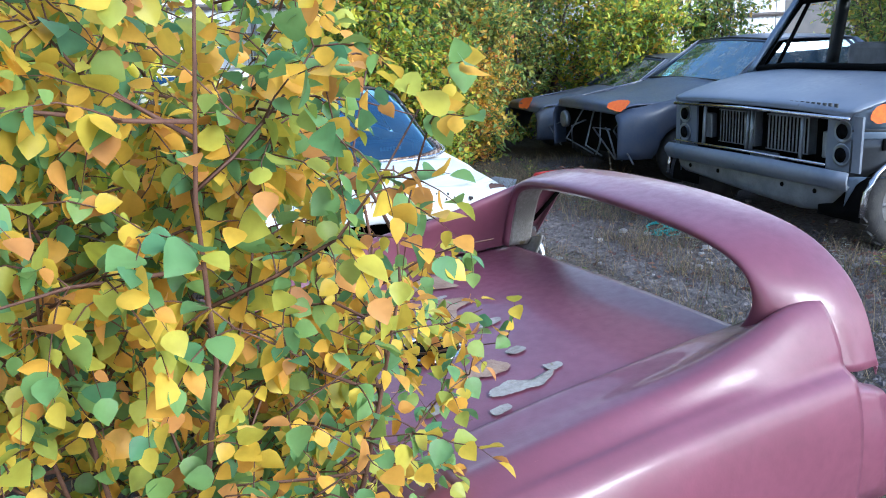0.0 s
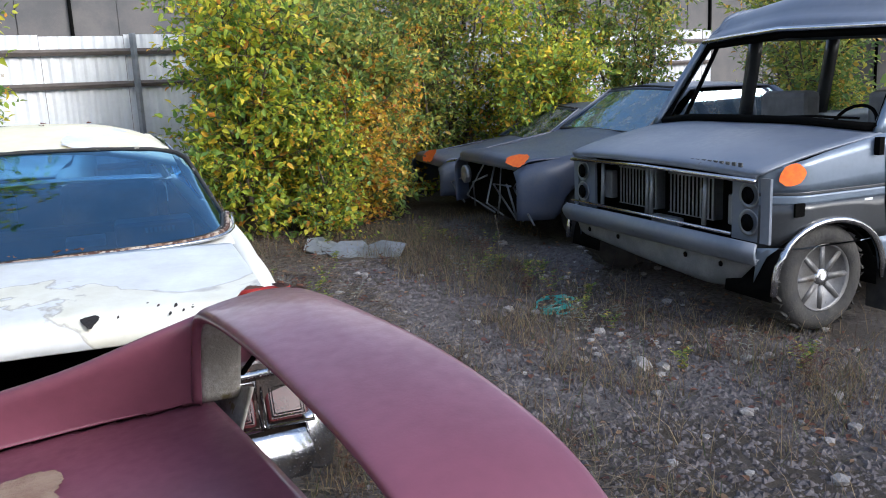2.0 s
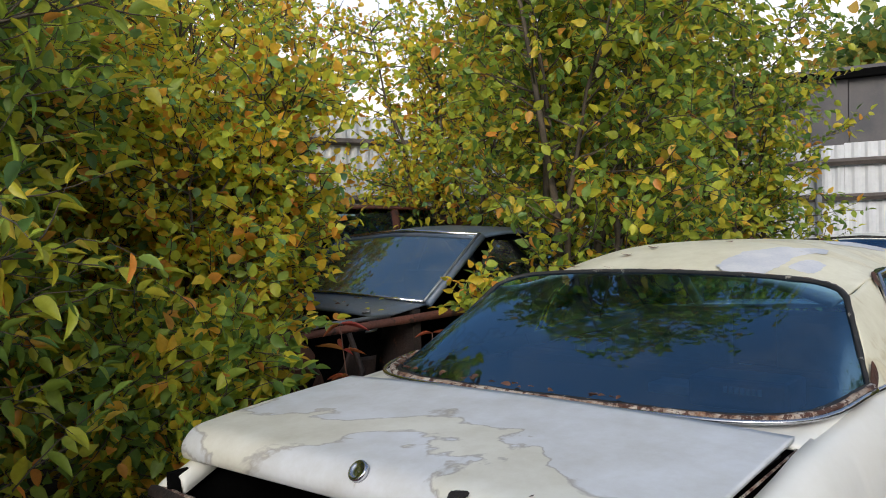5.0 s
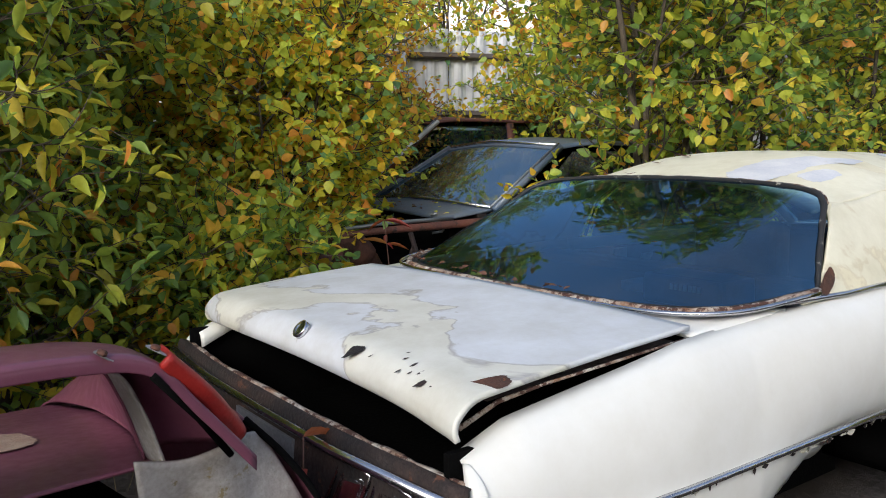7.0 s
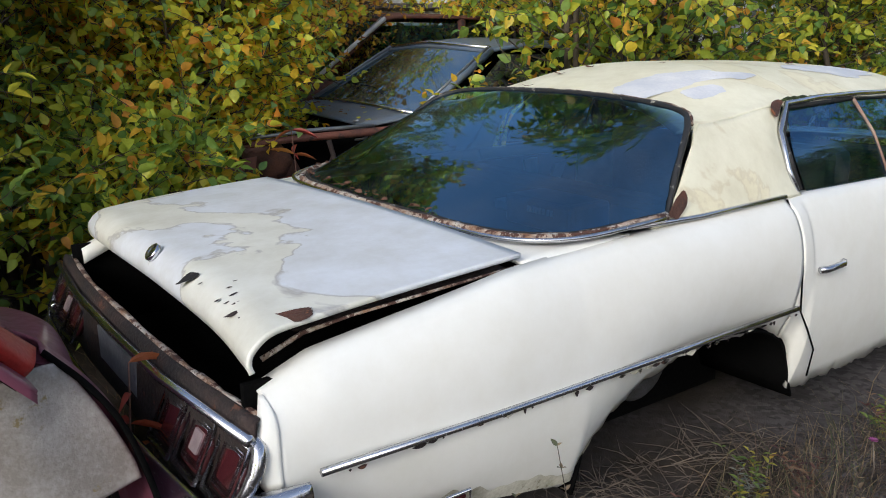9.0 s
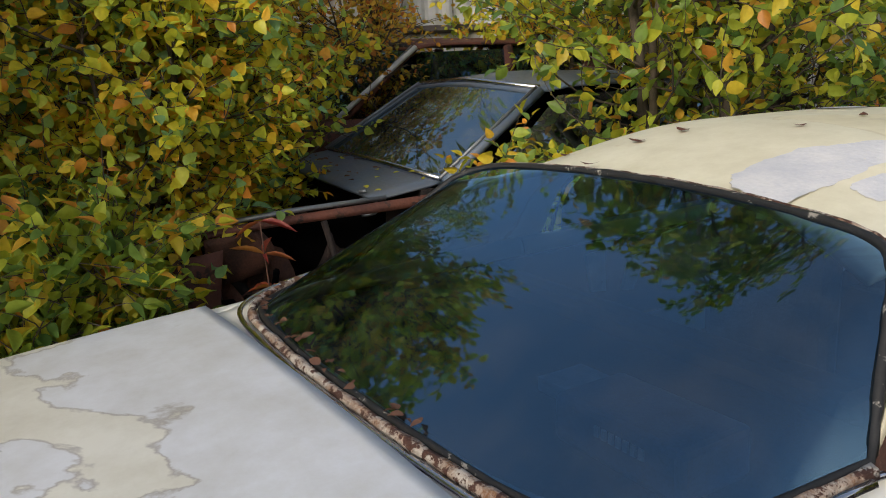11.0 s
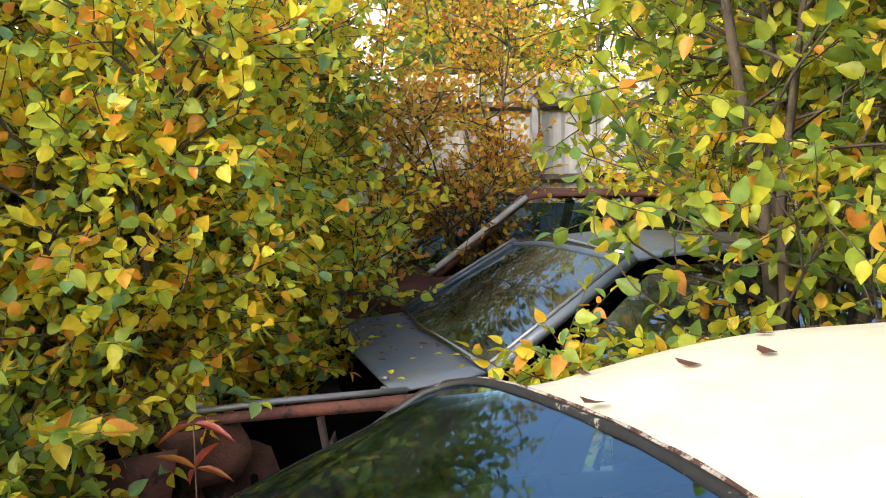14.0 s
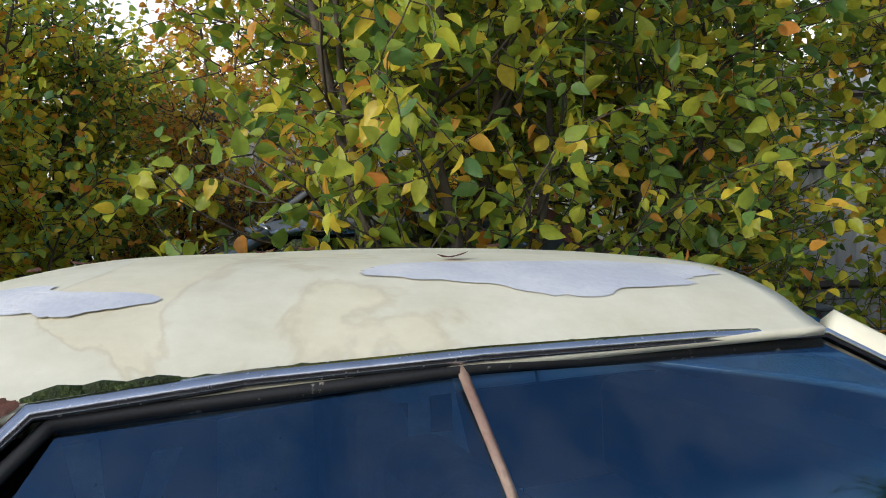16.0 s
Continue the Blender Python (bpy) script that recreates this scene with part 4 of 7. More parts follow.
    part("bumper_bar", surf("bumper_bar", [
        [(-0.88, 0.06, 0.51), (-0.4, 0.03, 0.51), (0, 0.025, 0.51), (0.4, 0.03, 0.51), (0.88, 0.06, 0.51)],
        [(-0.9, 0.03, 0.44), (-0.4, 0.0, 0.44), (0, -0.005, 0.44), (0.4, 0.0, 0.44), (0.9, 0.03, 0.44)],
        [(-0.88, 0.05, 0.36), (-0.4, 0.02, 0.36), (0, 0.015, 0.36), (0.4, 0.02, 0.36), (0.88, 0.05, 0.36)]], CHROME, 24, 10), car, "dirty chrome rear bumper", thick=0.008)
    part("number_plate_recess", block("recess", (-0.2, 0.085, 0.53), (0.2, 0.1, 0.65), STEEL), car)
    # front half: bonnet, windscreen, nose
    part("windscreen", surf("windscreen", [[(-0.8, 4.2, 0.955), (0, 4.4, 0.96), (0.8, 4.2, 0.955)], [(-0.67, 3.58, 1.285), (0, 3.63, 1.37), (0.67, 3.58, 1.285)]], GLASS_SIDE, 14, 6), car)
    part("bonnet", surf("bonnet", [[(-0.86, 4.18, 0.945), (0, 4.38, 0.965), (0.86, 4.18, 0.945)], [(-0.86, 4.8, 0.925), (0, 4.8, 0.95), (0.86, 4.8, 0.925)], [(-0.8, 5.48, 0.8), (0, 5.52, 0.84), (0.8, 5.48, 0.8)]], WHITE, 16, 16), car, thick=0.01)
    part("nose", block("nose", (-0.85, 5.3, 0.3), (0.85, 5.46, 0.78), DARK), car, bevel=0.03)
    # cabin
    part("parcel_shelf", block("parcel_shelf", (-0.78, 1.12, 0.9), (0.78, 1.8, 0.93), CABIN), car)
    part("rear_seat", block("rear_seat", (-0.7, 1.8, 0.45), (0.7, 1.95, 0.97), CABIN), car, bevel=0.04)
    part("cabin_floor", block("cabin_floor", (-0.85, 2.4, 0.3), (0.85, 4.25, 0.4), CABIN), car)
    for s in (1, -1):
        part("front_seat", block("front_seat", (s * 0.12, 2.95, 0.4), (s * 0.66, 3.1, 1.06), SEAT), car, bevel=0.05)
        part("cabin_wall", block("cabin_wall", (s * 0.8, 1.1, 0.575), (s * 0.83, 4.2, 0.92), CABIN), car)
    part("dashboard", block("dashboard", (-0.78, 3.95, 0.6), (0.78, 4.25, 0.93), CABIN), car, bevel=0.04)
    # pale inner body of the far side, seen through the glass
    for ring in ([(2.298, 0.936), (2.386, 0.940), (2.392, 0.786), (2.324, 0.796)],
                 [(2.517, 0.893), (2.596, 0.898), (2.532, 0.765), (2.475, 0.773)],
                 [(2.688, 0.956), (2.986, 0.986), (2.965, 0.700), (2.678, 0.743)],
                 [(3.094, 1.000), (3.373, 1.005), (3.449, 0.628), (3.165, 0.671)]):
        n = len(ring)
        v = [(x, y, z) for x in (-0.62, -0.635) for y, z in ring]
        part("inner_panel", mesh("inner_panel", v, [tuple(range(n)), tuple(range(2 * n - 1, n - 1, -1))] + [(i, i + n, (i + 1) % n + n, (i + 1) % n) for i in range(n)], TEAL_GREY), car, "pale teal-grey inner body panel")
    for y, z, w, h in ((3.114, 0.937, 0.008, 0.015), (3.204, 0.926, 0.026, 0.022), (3.333, 0.906, 0.034, 0.055)):
        part("panel_hole", block("panel_hole", (-0.618, y - w, z - h), (-0.612, y + w, z + h), CABIN), car, bevel=0.002)
    # moss along the drip rail
    for k in range(34):
        y = 2.42 + 0.75 * k / 34 + 0.012 * rnd.random()
        r = 0.008 + 0.012 * rnd.random() * (1 if k < 19 else 0.5)
        v = [(0.706 + 0.008 * math.cos(a), y + 1.5 * r * math.sin(a), 1.215 + h) for h in (0, r * 0.45) for a in (0, 1, 2.1, 3.1, 4.2, 5.2)] + [(0.706, y, 1.215 + r * 0.7)]
        v = [(a, b, c + lift(b)) for a, b, c in v]
        part("moss_tuft", mesh("moss", v, [(i, (i + 1) % 6, 6 + (i + 1) % 6, 6 + i) for i in range(6)] + [(6 + i, 6 + (i + 1) % 6, 12) for i in range(6)], MOSS, True), car)
    return car


CAR = white_car()


def speaker_box():
    b = empty("speaker", (0.55, 1.38, 0.93), "blue-black parcel shelf loudspeaker with pale lettering", "speaker")
    part("housing", block("housing", (0.4, 1.3, 0.93), (0.72, 1.48, 1.03), BOXBLUE), b, bevel=0.015)
    for k in range(7):
        part("letter_bar", block("letter_bar", (0.52 + 0.018 * k, 1.296, 0.985), (0.532 + 0.018 * k, 1.3, 1.005), PRINT), b)
    c = empty("paper_box", (0.28, 1.5, 0.93), "faded blue-grey box on the parcel shelf", "box")
    part("box_body", block("box_body", (0.2, 1.42, 0.93), (0.36, 1.55, 0.965), PAPER), c, bevel=0.006)


speaker_box()


def fallen_leaves():
    rnd = random.Random(12)
    spots = [(-0.2, 2.31), (0.11, 2.43), (-0.35, 2.43), (0.33, 3.05), (-0.3, 3.6), (-0.28, 2.2), (-0.4, 2.6), (-0.45, 2.85), (-0.5, 3.1), (-0.25, 1.98), (0.1, 2.75), (-0.42, 3.3), (-0.3, 2.9), (-0.5, 2.1), (-0.2, 3.35), (-0.55, 2.45)]
    for x, y in spots:
        z = roof_z(x, y) + 0.004
        a, s = rnd.random() * 6.3, 0.02 + 0.014 * rnd.random()
        pts = []
        for u, v, w in ((-1, 0, 0.25), (-0.3, 0.5, 0), (0.5, 0.42, 0.1), (1.1, 0, 0.3), (0.5, -0.42, 0.15), (-0.3, -0.5, 0.05)):
            pts.append((x + s * (u * math.cos(a) - v * math.sin(a)), y + s * (u * math.sin(a) + v * math.cos(a)), z + s * w))
        me = mesh("fallen_leaf", pts + [(x, y, z)], [(6, i, (i + 1) % 6) for i in range(6)], FALLEN)
        tagged(new("fallen_leaf", me), "curled dry brown leaf lying on the roof", "leaf", "leaves on the roof")
    edge = spline([(-0.84, 1.4, 0.99), (-0.8, 1.23, 0.985), (-0.66, 1.1, 0.977), (-0.35, 1.065, 0.974), (0, 1.055, 0.974), (0.35, 1.065, 0.974)], 120)
    for k in range(46):
        p = edge[int(119 * rnd.random())]
        a = rnd.random() * 6.28
        me = leaves_mesh("caught_leaf", [((p[0], p[1] - 0.01 + 0.03 * rnd.random(), p[2] + 0.01), (math.cos(a), math.sin(a), rnd.uniform(-0.1, 0.4)), (rnd.gauss(0, 0.4), rnd.gauss(0, 0.4), 1), rnd.uniform(0.015, 0.04))], FALLEN, 0.6)
        tagged(new("fallen_leaf", me), "small dry leaf caught along the rear glass", "leaf", "leaves along the rear glass")
    m = pose(-2.66, 0.9, 0.13, 0, 0, 84)
    for k in range(38):
        x, y = rnd.uniform(1.2, 1.5), rnd.uniform(-0.84, 0.5)
        p = m @ Vector((x, y, 0.925 + 0.045 * (x - 1.2) / 0.33 + 0.026 * (1 - (y / 0.86) ** 2) + 0.008))
        a = rnd.random() * 6.28
        me = leaves_mesh("cowl_leaf", [(tuple(p), (math.cos(a), math.sin(a), rnd.uniform(0, 0.3)), (rnd.gauss(0, 0.3), rnd.gauss(0, 0.3), 1), rnd.uniform(0.025, 0.05))], FALLEN if k % 3 else WILLOW_Y, 0.6)
        tagged(new("fallen_leaf", me), "fallen leaf on the blue cowl panel", "leaf", "leaves on the cowl panel")


fallen_leaves()


# ---- the maroon fibreglass rear shell ----
def W(u, v, z):
    """Shell coordinates (ahead, to its left, up) to the yard."""
    c, s = math.cos(radians(9)), math.sin(radians(9))
    return (0.63 + u * c - v * s, -0.86 + u * s + v * c, z)


def shell_deck_z(u, v):
    return float(np.interp(u, [-1.15, -0.95, -0.6, -0.3, 0.0, 0.1], [0.6, 0.7, 0.755, 0.785, 0.81, 0.815])) + 0.012 * (1 - (v / 0.6) ** 2)


def maroon_shell():
    sh = empty("sports_car_rear_shell", W(-0.4, 0, 0), "faded maroon fibreglass rear body shell of a sports car, without window", "car body")
    # deck with the open filler hole
    nu, nv = 70, 60
    verts, faces, keep = [], [], []
    for j in range(nv):
        v = -0.615 + 1.23 * j / (nv - 1)
        for i in range(nu):
            u = -1.12 + 1.14 * i / (nu - 1)
            z = shell_deck_z(u, v)
            verts.append(W(u, v, z))
    hu, hv, hr = -0.66, -0.16, 0.083
    for j in range(nv - 1):
        for i in range(nu - 1):
            uc, vc = -1.12 + 1.14 * (i + 0.5) / (nu - 1), -0.615 + 1.23 * (j + 0.5) / (nv - 1)
            if math.hypot(uc - hu, vc - hv) > hr and vc < np.interp(uc, [-0.6, -0.3, -0.12, 0.03], [0.62, 0.57, 0.52, 0.48]):
                faces.append((j * nu + i, j * nu + i + 1, (j + 1) * nu + i + 1, (j + 1) * nu + i))
    deck = part("rear_deck", mesh("rear_deck", verts, faces, MAROON, True), sh, thick=0.006)
    hz = shell_deck_z(hu, hv)
    circle = [W(hu + 0.088 * math.cos(a * math.pi / 16), hv + 0.088 * math.sin(a * math.pi / 16), hz + 0.002) for a in range(33)]
    part("filler_ring", tubes("filler_ring", [(circle, 0.009)], CHROME, 6), deck, "worn metal filler ring")
    part("filler_well", disc("filler_well", W(hu, hv, hz), (0, 0, -1), [(0, 0.088), (0.12, 0.08), (0.12, 0.0)], DARK), deck)
    rz = lambda x, y: shell_deck_z((x - 0.63) * 0.988 + (y + 0.86) * 0.156, -(x - 0.63) * 0.156 + (y + 0.86) * 0.988)
    for sd, mt, cu, cv, pts in (
            (1, BROWN_PRIMER, -0.42, 0.27, [(-0.16, 0.02), (-0.07, 0.1), (0.04, 0.11), (0.08, 0.02), (0.05, -0.06), (-0.03, -0.01), (-0.1, 0.0)]),
            (2, BROWN_PRIMER, -0.47, 0.06, [(-0.02, 0.09), (0.02, 0.06), (0.08, 0.0), (0.0, -0.03), (-0.04, -0.12), (-0.09, -0.11), (-0.06, -0.03)]),
            (3, FIBRE, -0.45, -0.13, [(-0.045, -0.01), (0.0, 0.02), (0.045, 0.015), (0.03, -0.01), (0.0, -0.02)]),
            (4, FIBRE, -0.5, -0.335, [(-0.02, 0.015), (0.02, 0.02), (0.025, -0.01), (-0.01, -0.015)]),
            (5, FIBRE, -0.58, -0.5, [(-0.085, 0.02), (-0.02, 0.035), (0.03, 0.0), (0.09, 0.015), (0.05, -0.03), (0.0, -0.03), (-0.06, -0.015)]),
            (6, FIBRE, -0.47, -0.47, [(-0.02, 0.02), (0.02, 0.01), (0.02, -0.02), (-0.02, -0.02)]),
            (7, BROWN_PRIMER, -0.6, -0.38, [(-0.05, 0.03), (0.02, 0.04), (0.05, 0.0), (0.02, -0.04), (-0.05, -0.02)]),
            (8, FIBRE, -0.8, -0.45, [(-0.03, 0.02), (0.02, 0.02), (0.03, -0.02), (-0.02, -0.02)]),
            (9, FIBRE, -0.46, 0.15, [(-0.02, 0.015), (0.02, 0.01), (0.02, -0.01), (-0.02, -0.015)]),
            (10, FIBRE, -0.68, -0.56, [(-0.02, 0.015), (0.02, 0.01), (0.02, -0.01), (-0.02, -0.015)])):
        ring = [W(cu + a, cv + b, 0) for a, b in pts]
        part("bare_patch", blotch("bare_patch", ring, mt, 0.22, sd, 0.008 if sd == 9 else 0.005, rz), deck, "paint flaked to bare fibreglass")
    # haunches with the roof buttress: plain on one side, torn at the door jamb on the other
    torn = (
        (0.03, ((0.465, 0.83), (0.46, 0.85), (0.43, 0.95), (0.392, 1.045), (0.415, 1.052), (0.5, 0.95), (0.6, 0.86), (0.66, 0.83), (0.7, 0.78), (0.71, 0.74))),
        (-0.12, ((0.505, 0.815), (0.5, 0.83), (0.465, 0.92), (0.43, 1.0), (0.455, 1.005), (0.54, 0.92), (0.63, 0.84), (0.71, 0.8), (0.76, 0.74), (0.78, 0.63))),
        (-0.3, ((0.55, 0.795), (0.55, 0.81), (0.53, 0.87), (0.5, 0.935), (0.53, 0.94), (0.6, 0.88), (0.69, 0.81), (0.78, 0.775), (0.835, 0.7), (0.85, 0.47))),
        (-0.6, ((0.59, 0.765), (0.595, 0.775), (0.6, 0.81), (0.615, 0.855), (0.645, 0.86), (0.7, 0.82), (0.77, 0.76), (0.86, 0.74), (0.9, 0.66), (0.91, 0.4))),
        (-0.95, ((0.6, 0.705), (0.61, 0.71), (0.64, 0.73), (0.675, 0.755), (0.7, 0.755), (0.74, 0.73), (0.8, 0.7), (0.86, 0.685), (0.9, 0.6), (0.91, 0.4))),
        (-1.12, ((0.6, 0.615), (0.61, 0.615), (0.64, 0.62), (0.69, 0.63), (0.71, 0.63), (0.75, 0.615), (0.79, 0.6), (0.82, 0.585), (0.86, 0.5), (0.86, 0.4))))
    part("rear_haunch", surf("rear_haunch", [[W(u, v, z) for v, z in row] for u, row in torn], MAROON, 50, 40, flip=True), sh, "maroon haunch with roof buttress, torn at the jamb", thick=0.006)
    rows = []
    for u, dz, rv, r, vv, vz, fv, fz in ((0.1, 0.82, 0.765, 0.925, 0.835, 0.82, 0.882, 0.765), (0.0, 0.815, 0.768, 0.915, 0.838, 0.812, 0.887, 0.765), (-0.14, 0.807, 0.77, 0.872, 0.838, 0.795, 0.889, 0.762), (-0.32, 0.788, 0.768, 0.83, 0.83, 0.775, 0.89, 0.755), (-0.6, 0.76, 0.755, 0.79, 0.835, 0.75, 0.895, 0.74), (-0.95, 0.7, 0.735, 0.725, 0.825, 0.705, 0.88, 0.69), (-1.12, 0.61, 0.71, 0.62, 0.79, 0.6, 0.83, 0.585)):
        rows.append([W(u, -v, z) for v, z in ((0.605, dz), (0.62, dz + 0.008), (0.45 * 0.615 + 0.55 * rv, dz + 0.4 * (r - dz)), (rv - 0.012, r - 0.012), (rv + 0.03, r - 0.3 * (r - vz)), (vv, vz), (fv - 0.03, fz + 0.004), (fv + 0.01, fz - 0.035), (fv + 0.035, 0.6), (fv + 0.03, 0.4))])
    part("rear_haunch", surf("rear_haunch", rows, MAROON, 50, 40), sh, "smooth maroon haunch with roof buttress", thick=0.006)
    part("wing_top", surf("wing_top", [[W(u, -v, z) for v, z in ((0.8, 0.83 - 0.5 * (u + 0.04)), (0.82, 0.815 - 0.5 * (u + 0.04)), (0.85, 0.77 - 0.3 * (u + 0.04)), (0.885, 0.75 - 0.25 * (u + 0.04)), (0.9, 0.7 - 0.2 * (u + 0.04)), (0.92, 0.58), (0.915, 0.42))] for u in (-0.04, 0.08, 0.22)], MAROON, 20, 8), sh, thick=0.006)
    # roof hoop over the window opening
    prof = [(-0.85, 0.74), (-0.8, 0.875), (-0.72, 0.972), (-0.57, 1.047), (-0.28, 1.092), (0.05, 1.108), (0.27, 1.1), (0.39, 1.07), (0.475, 0.975), (0.59, 0.84)]
    inner = [(-0.61, 0.785), (-0.68, 0.87), (-0.685, 0.945), (-0.62, 1.008), (-0.45, 1.053), (-0.12, 1.084), (0.2, 1.083), (0.36, 1.055), (0.42, 0.965), (0.465, 0.83)]

    def between(f, u, dz):
        return [W(u + 0.03 * step(0.25, -0.35, w) * step(0.05, 0.19, u), v + (w - v) * f, z + (y - z) * f + dz) for (v, z), (w, y) in zip(inner, prof)]
    hoop_rows = [between(0, -0.01, -0.012), between(0, -0.025, 0.0), between(0.35, -0.01, 0.004), between(0.75, 0.05, 0.005), between(1, 0.12, 0.006), between(1, 0.19, 0.002), between(1, 0.2, -0.006), between(1, 0.2, -0.025)]
    hp = part("roof_hoop", surf("roof_hoop", hoop_rows, MAROON, 70, 40), sh, "maroon roof hoop framing the open rear window", thick=0.006)
    for u, v in ((0.1, -0.17), (0.06, 0.1), (0.12, -0.35), (0.17, 0.25), (0.08, -0.48)):
        zz = float(np.interp(v, [-0.56, -0.28, 0.05, 0.27], [1.032, 1.085, 1.107, 1.107]))
        c = W(u, v, zz)
        part("chip", blotch("chip", [(c[0] - 0.008, c[1], c[2]), (c[0], c[1] + 0.006, c[2]), (c[0] + 0.008, c[1], c[2]), (c[0], c[1] - 0.006, c[2])], GREY_PATCH, 0.2, 3, 0.002), hp)
    part("window_flange", surf("window_flange", [[W(-0.012, v * 0.995, z - 0.008) for v, z in inner], [W(0.05, v * 0.985, z - 0.012) for v, z in inner], [W(0.085, v * 0.99, z - 0.014) for v, z in inner]], FIBRE, 60, 8), hp, "bare grey inner window flange", thick=0.006)
    # door jamb, torn front edge and bare inner wing on the car's left
    part("jamb_edge", surf("jamb_edge", [[W(0.212, 0.398, 1.064), W(0.178, 0.5, 0.96), W(0.13, 0.59, 0.848)], [W(0.215, 0.418, 1.086), W(0.183, 0.525, 0.982), W(0.126, 0.618, 0.87)], [W(0.11, 0.452, 1.082), W(0.07, 0.56, 0.975), W(0.03, 0.655, 0.876)]], RED_EDGE, 22, 10), sh, "red-painted torn door jamb edge", thick=0.01)
    part("jamb_seal", tubes("jamb_seal", [([W(0.21, 0.385, 1.05), W(0.175, 0.485, 0.943), W(0.128, 0.578, 0.832)], 0.008)], DARK, 6), sh)
    for k, (u, v, z) in enumerate(((0.19, 0.4, 1.088), (0.175, 0.44, 1.052), (0.2, 0.3, 1.098))):
        c = W(u, v, z)
        part("bare_patch", blotch("bare_patch", [(c[0] - 0.02, c[1], c[2] + 0.006), (c[0], c[1] - 0.014, c[2] + 0.008), (c[0] + 0.022, c[1] + 0.004, c[2] - 0.004), (c[0] + 0.004, c[1] + 0.02, c[2] - 0.012)], FIBRE, 0.2, 31 + k, 0.004), sh, "paint broken off to pale fibreglass")
        part("bolt", disc("bolt", (c[0], c[1], c[2] + 0.006), (0.3, 0.3, 1), [(0, 0.009), (0.006, 0.009), (0.008, 0.005), (0.008, 0)], RUST, 10), sh, "rusty bolt head")
    part("inner_wing", surf("inner_wing", [
        [(0.66, -0.46, 0.86), (0.64, -0.36, 0.835), (0.63, -0.28, 0.84), (0.6, -0.22, 0.845), (0.57, -0.17, 0.835)],
        [(0.62, -0.44, 0.72), (0.585, -0.35, 0.7), (0.61, -0.26, 0.7), (0.585, -0.17, 0.7), (0.575, -0.09, 0.69)],
        [(0.6, -0.43, 0.58), (0.57, -0.36, 0.57), (0.6, -0.25, 0.57), (0.595, -0.13, 0.57), (0.59, -0.04, 0.57)],
        [(0.59, -0.42, 0.44), (0.6, -0.36, 0.45), (0.61, -0.22, 0.465), (0.6, -0.1, 0.49), (0.6, -0.025, 0.51)]], FIBRE, 34, 26), sh, "bare grey fibreglass inner wing", thick=0.008)
    lip = [(0.575, -0.2, 0.868), (0.6, -0.12, 0.775), (0.64, -0.06, 0.67), (0.68, -0.02, 0.52), (0.7, 0.0, 0.37), (0.7, 0.0, 0.25), (0.69, -0.01, 0.06)]
    part("outer_skin", surf("outer_skin", [lip, [(x - 0.12, y + 0.01, z - 0.005) for x, y, z in lip], [(x - 0.3, y - 0.03, z - 0.02) for x, y, z in lip]], MAROON, 30, 8), sh, "maroon outer skin behind the wheel opening", thick=0.006)
    part("wing_edge", tubes("wing_edge", [(spline(lip, 30), 0.008)], DARK, 6), sh, "black rolled edge of the outer skin")
    part("inner_floor", hull("inner_floor", [[W(-0.14, -0.7, 0.36), W(-0.14, 0.5, 0.36), W(-0.14, 0.5, 0.4), W(-0.14, -0.7, 0.4)], [W(0.2, -0.68, 0.34), W(0.2, 0.42, 0.34), W(0.2, 0.42, 0.38), W(0.2, -0.68, 0.38)]], RUST_DARK, False), sh)
    # tail and floor
    part("tail", surf("tail", [[W(-1.12, v, 0.6) for v in (-0.8, -0.4, 0, 0.4, 0.8)], [W(-1.17, v, 0.5) for v in (-0.8, -0.4, 0, 0.4, 0.8)], [W(-1.1, v, 0.3) for v in (-0.8, -0.4, 0, 0.4, 0.8)]], MAROON, 16, 8), sh, thick=0.006)
    part("floor_tub", hull("floor_tub", [[W(-1.0, -0.7, 0.28), W(-1.0, 0.7, 0.28), W(-1.0, 0.7, 0.45), W(-1.0, -0.7, 0.45)], [W(-0.1, -0.75, 0.2), W(-0.1, 0.75, 0.2), W(-0.1, 0.75, 0.42), W(-0.1, -0.75, 0.42)]], DARK, False), sh)
    for u, v in ((-0.9, 0.55), (-0.9, -0.55), (-0.2, 0.55), (-0.2, -0.55)):
        x, y, z = W(u, v, 0.3)
        part("frame_leg", tubes("frame_leg", [([(x, y, 0.35), (x, y, -0.06)], 0.05)], RUST_DARK, 8), sh)
    return sh


maroon_shell()


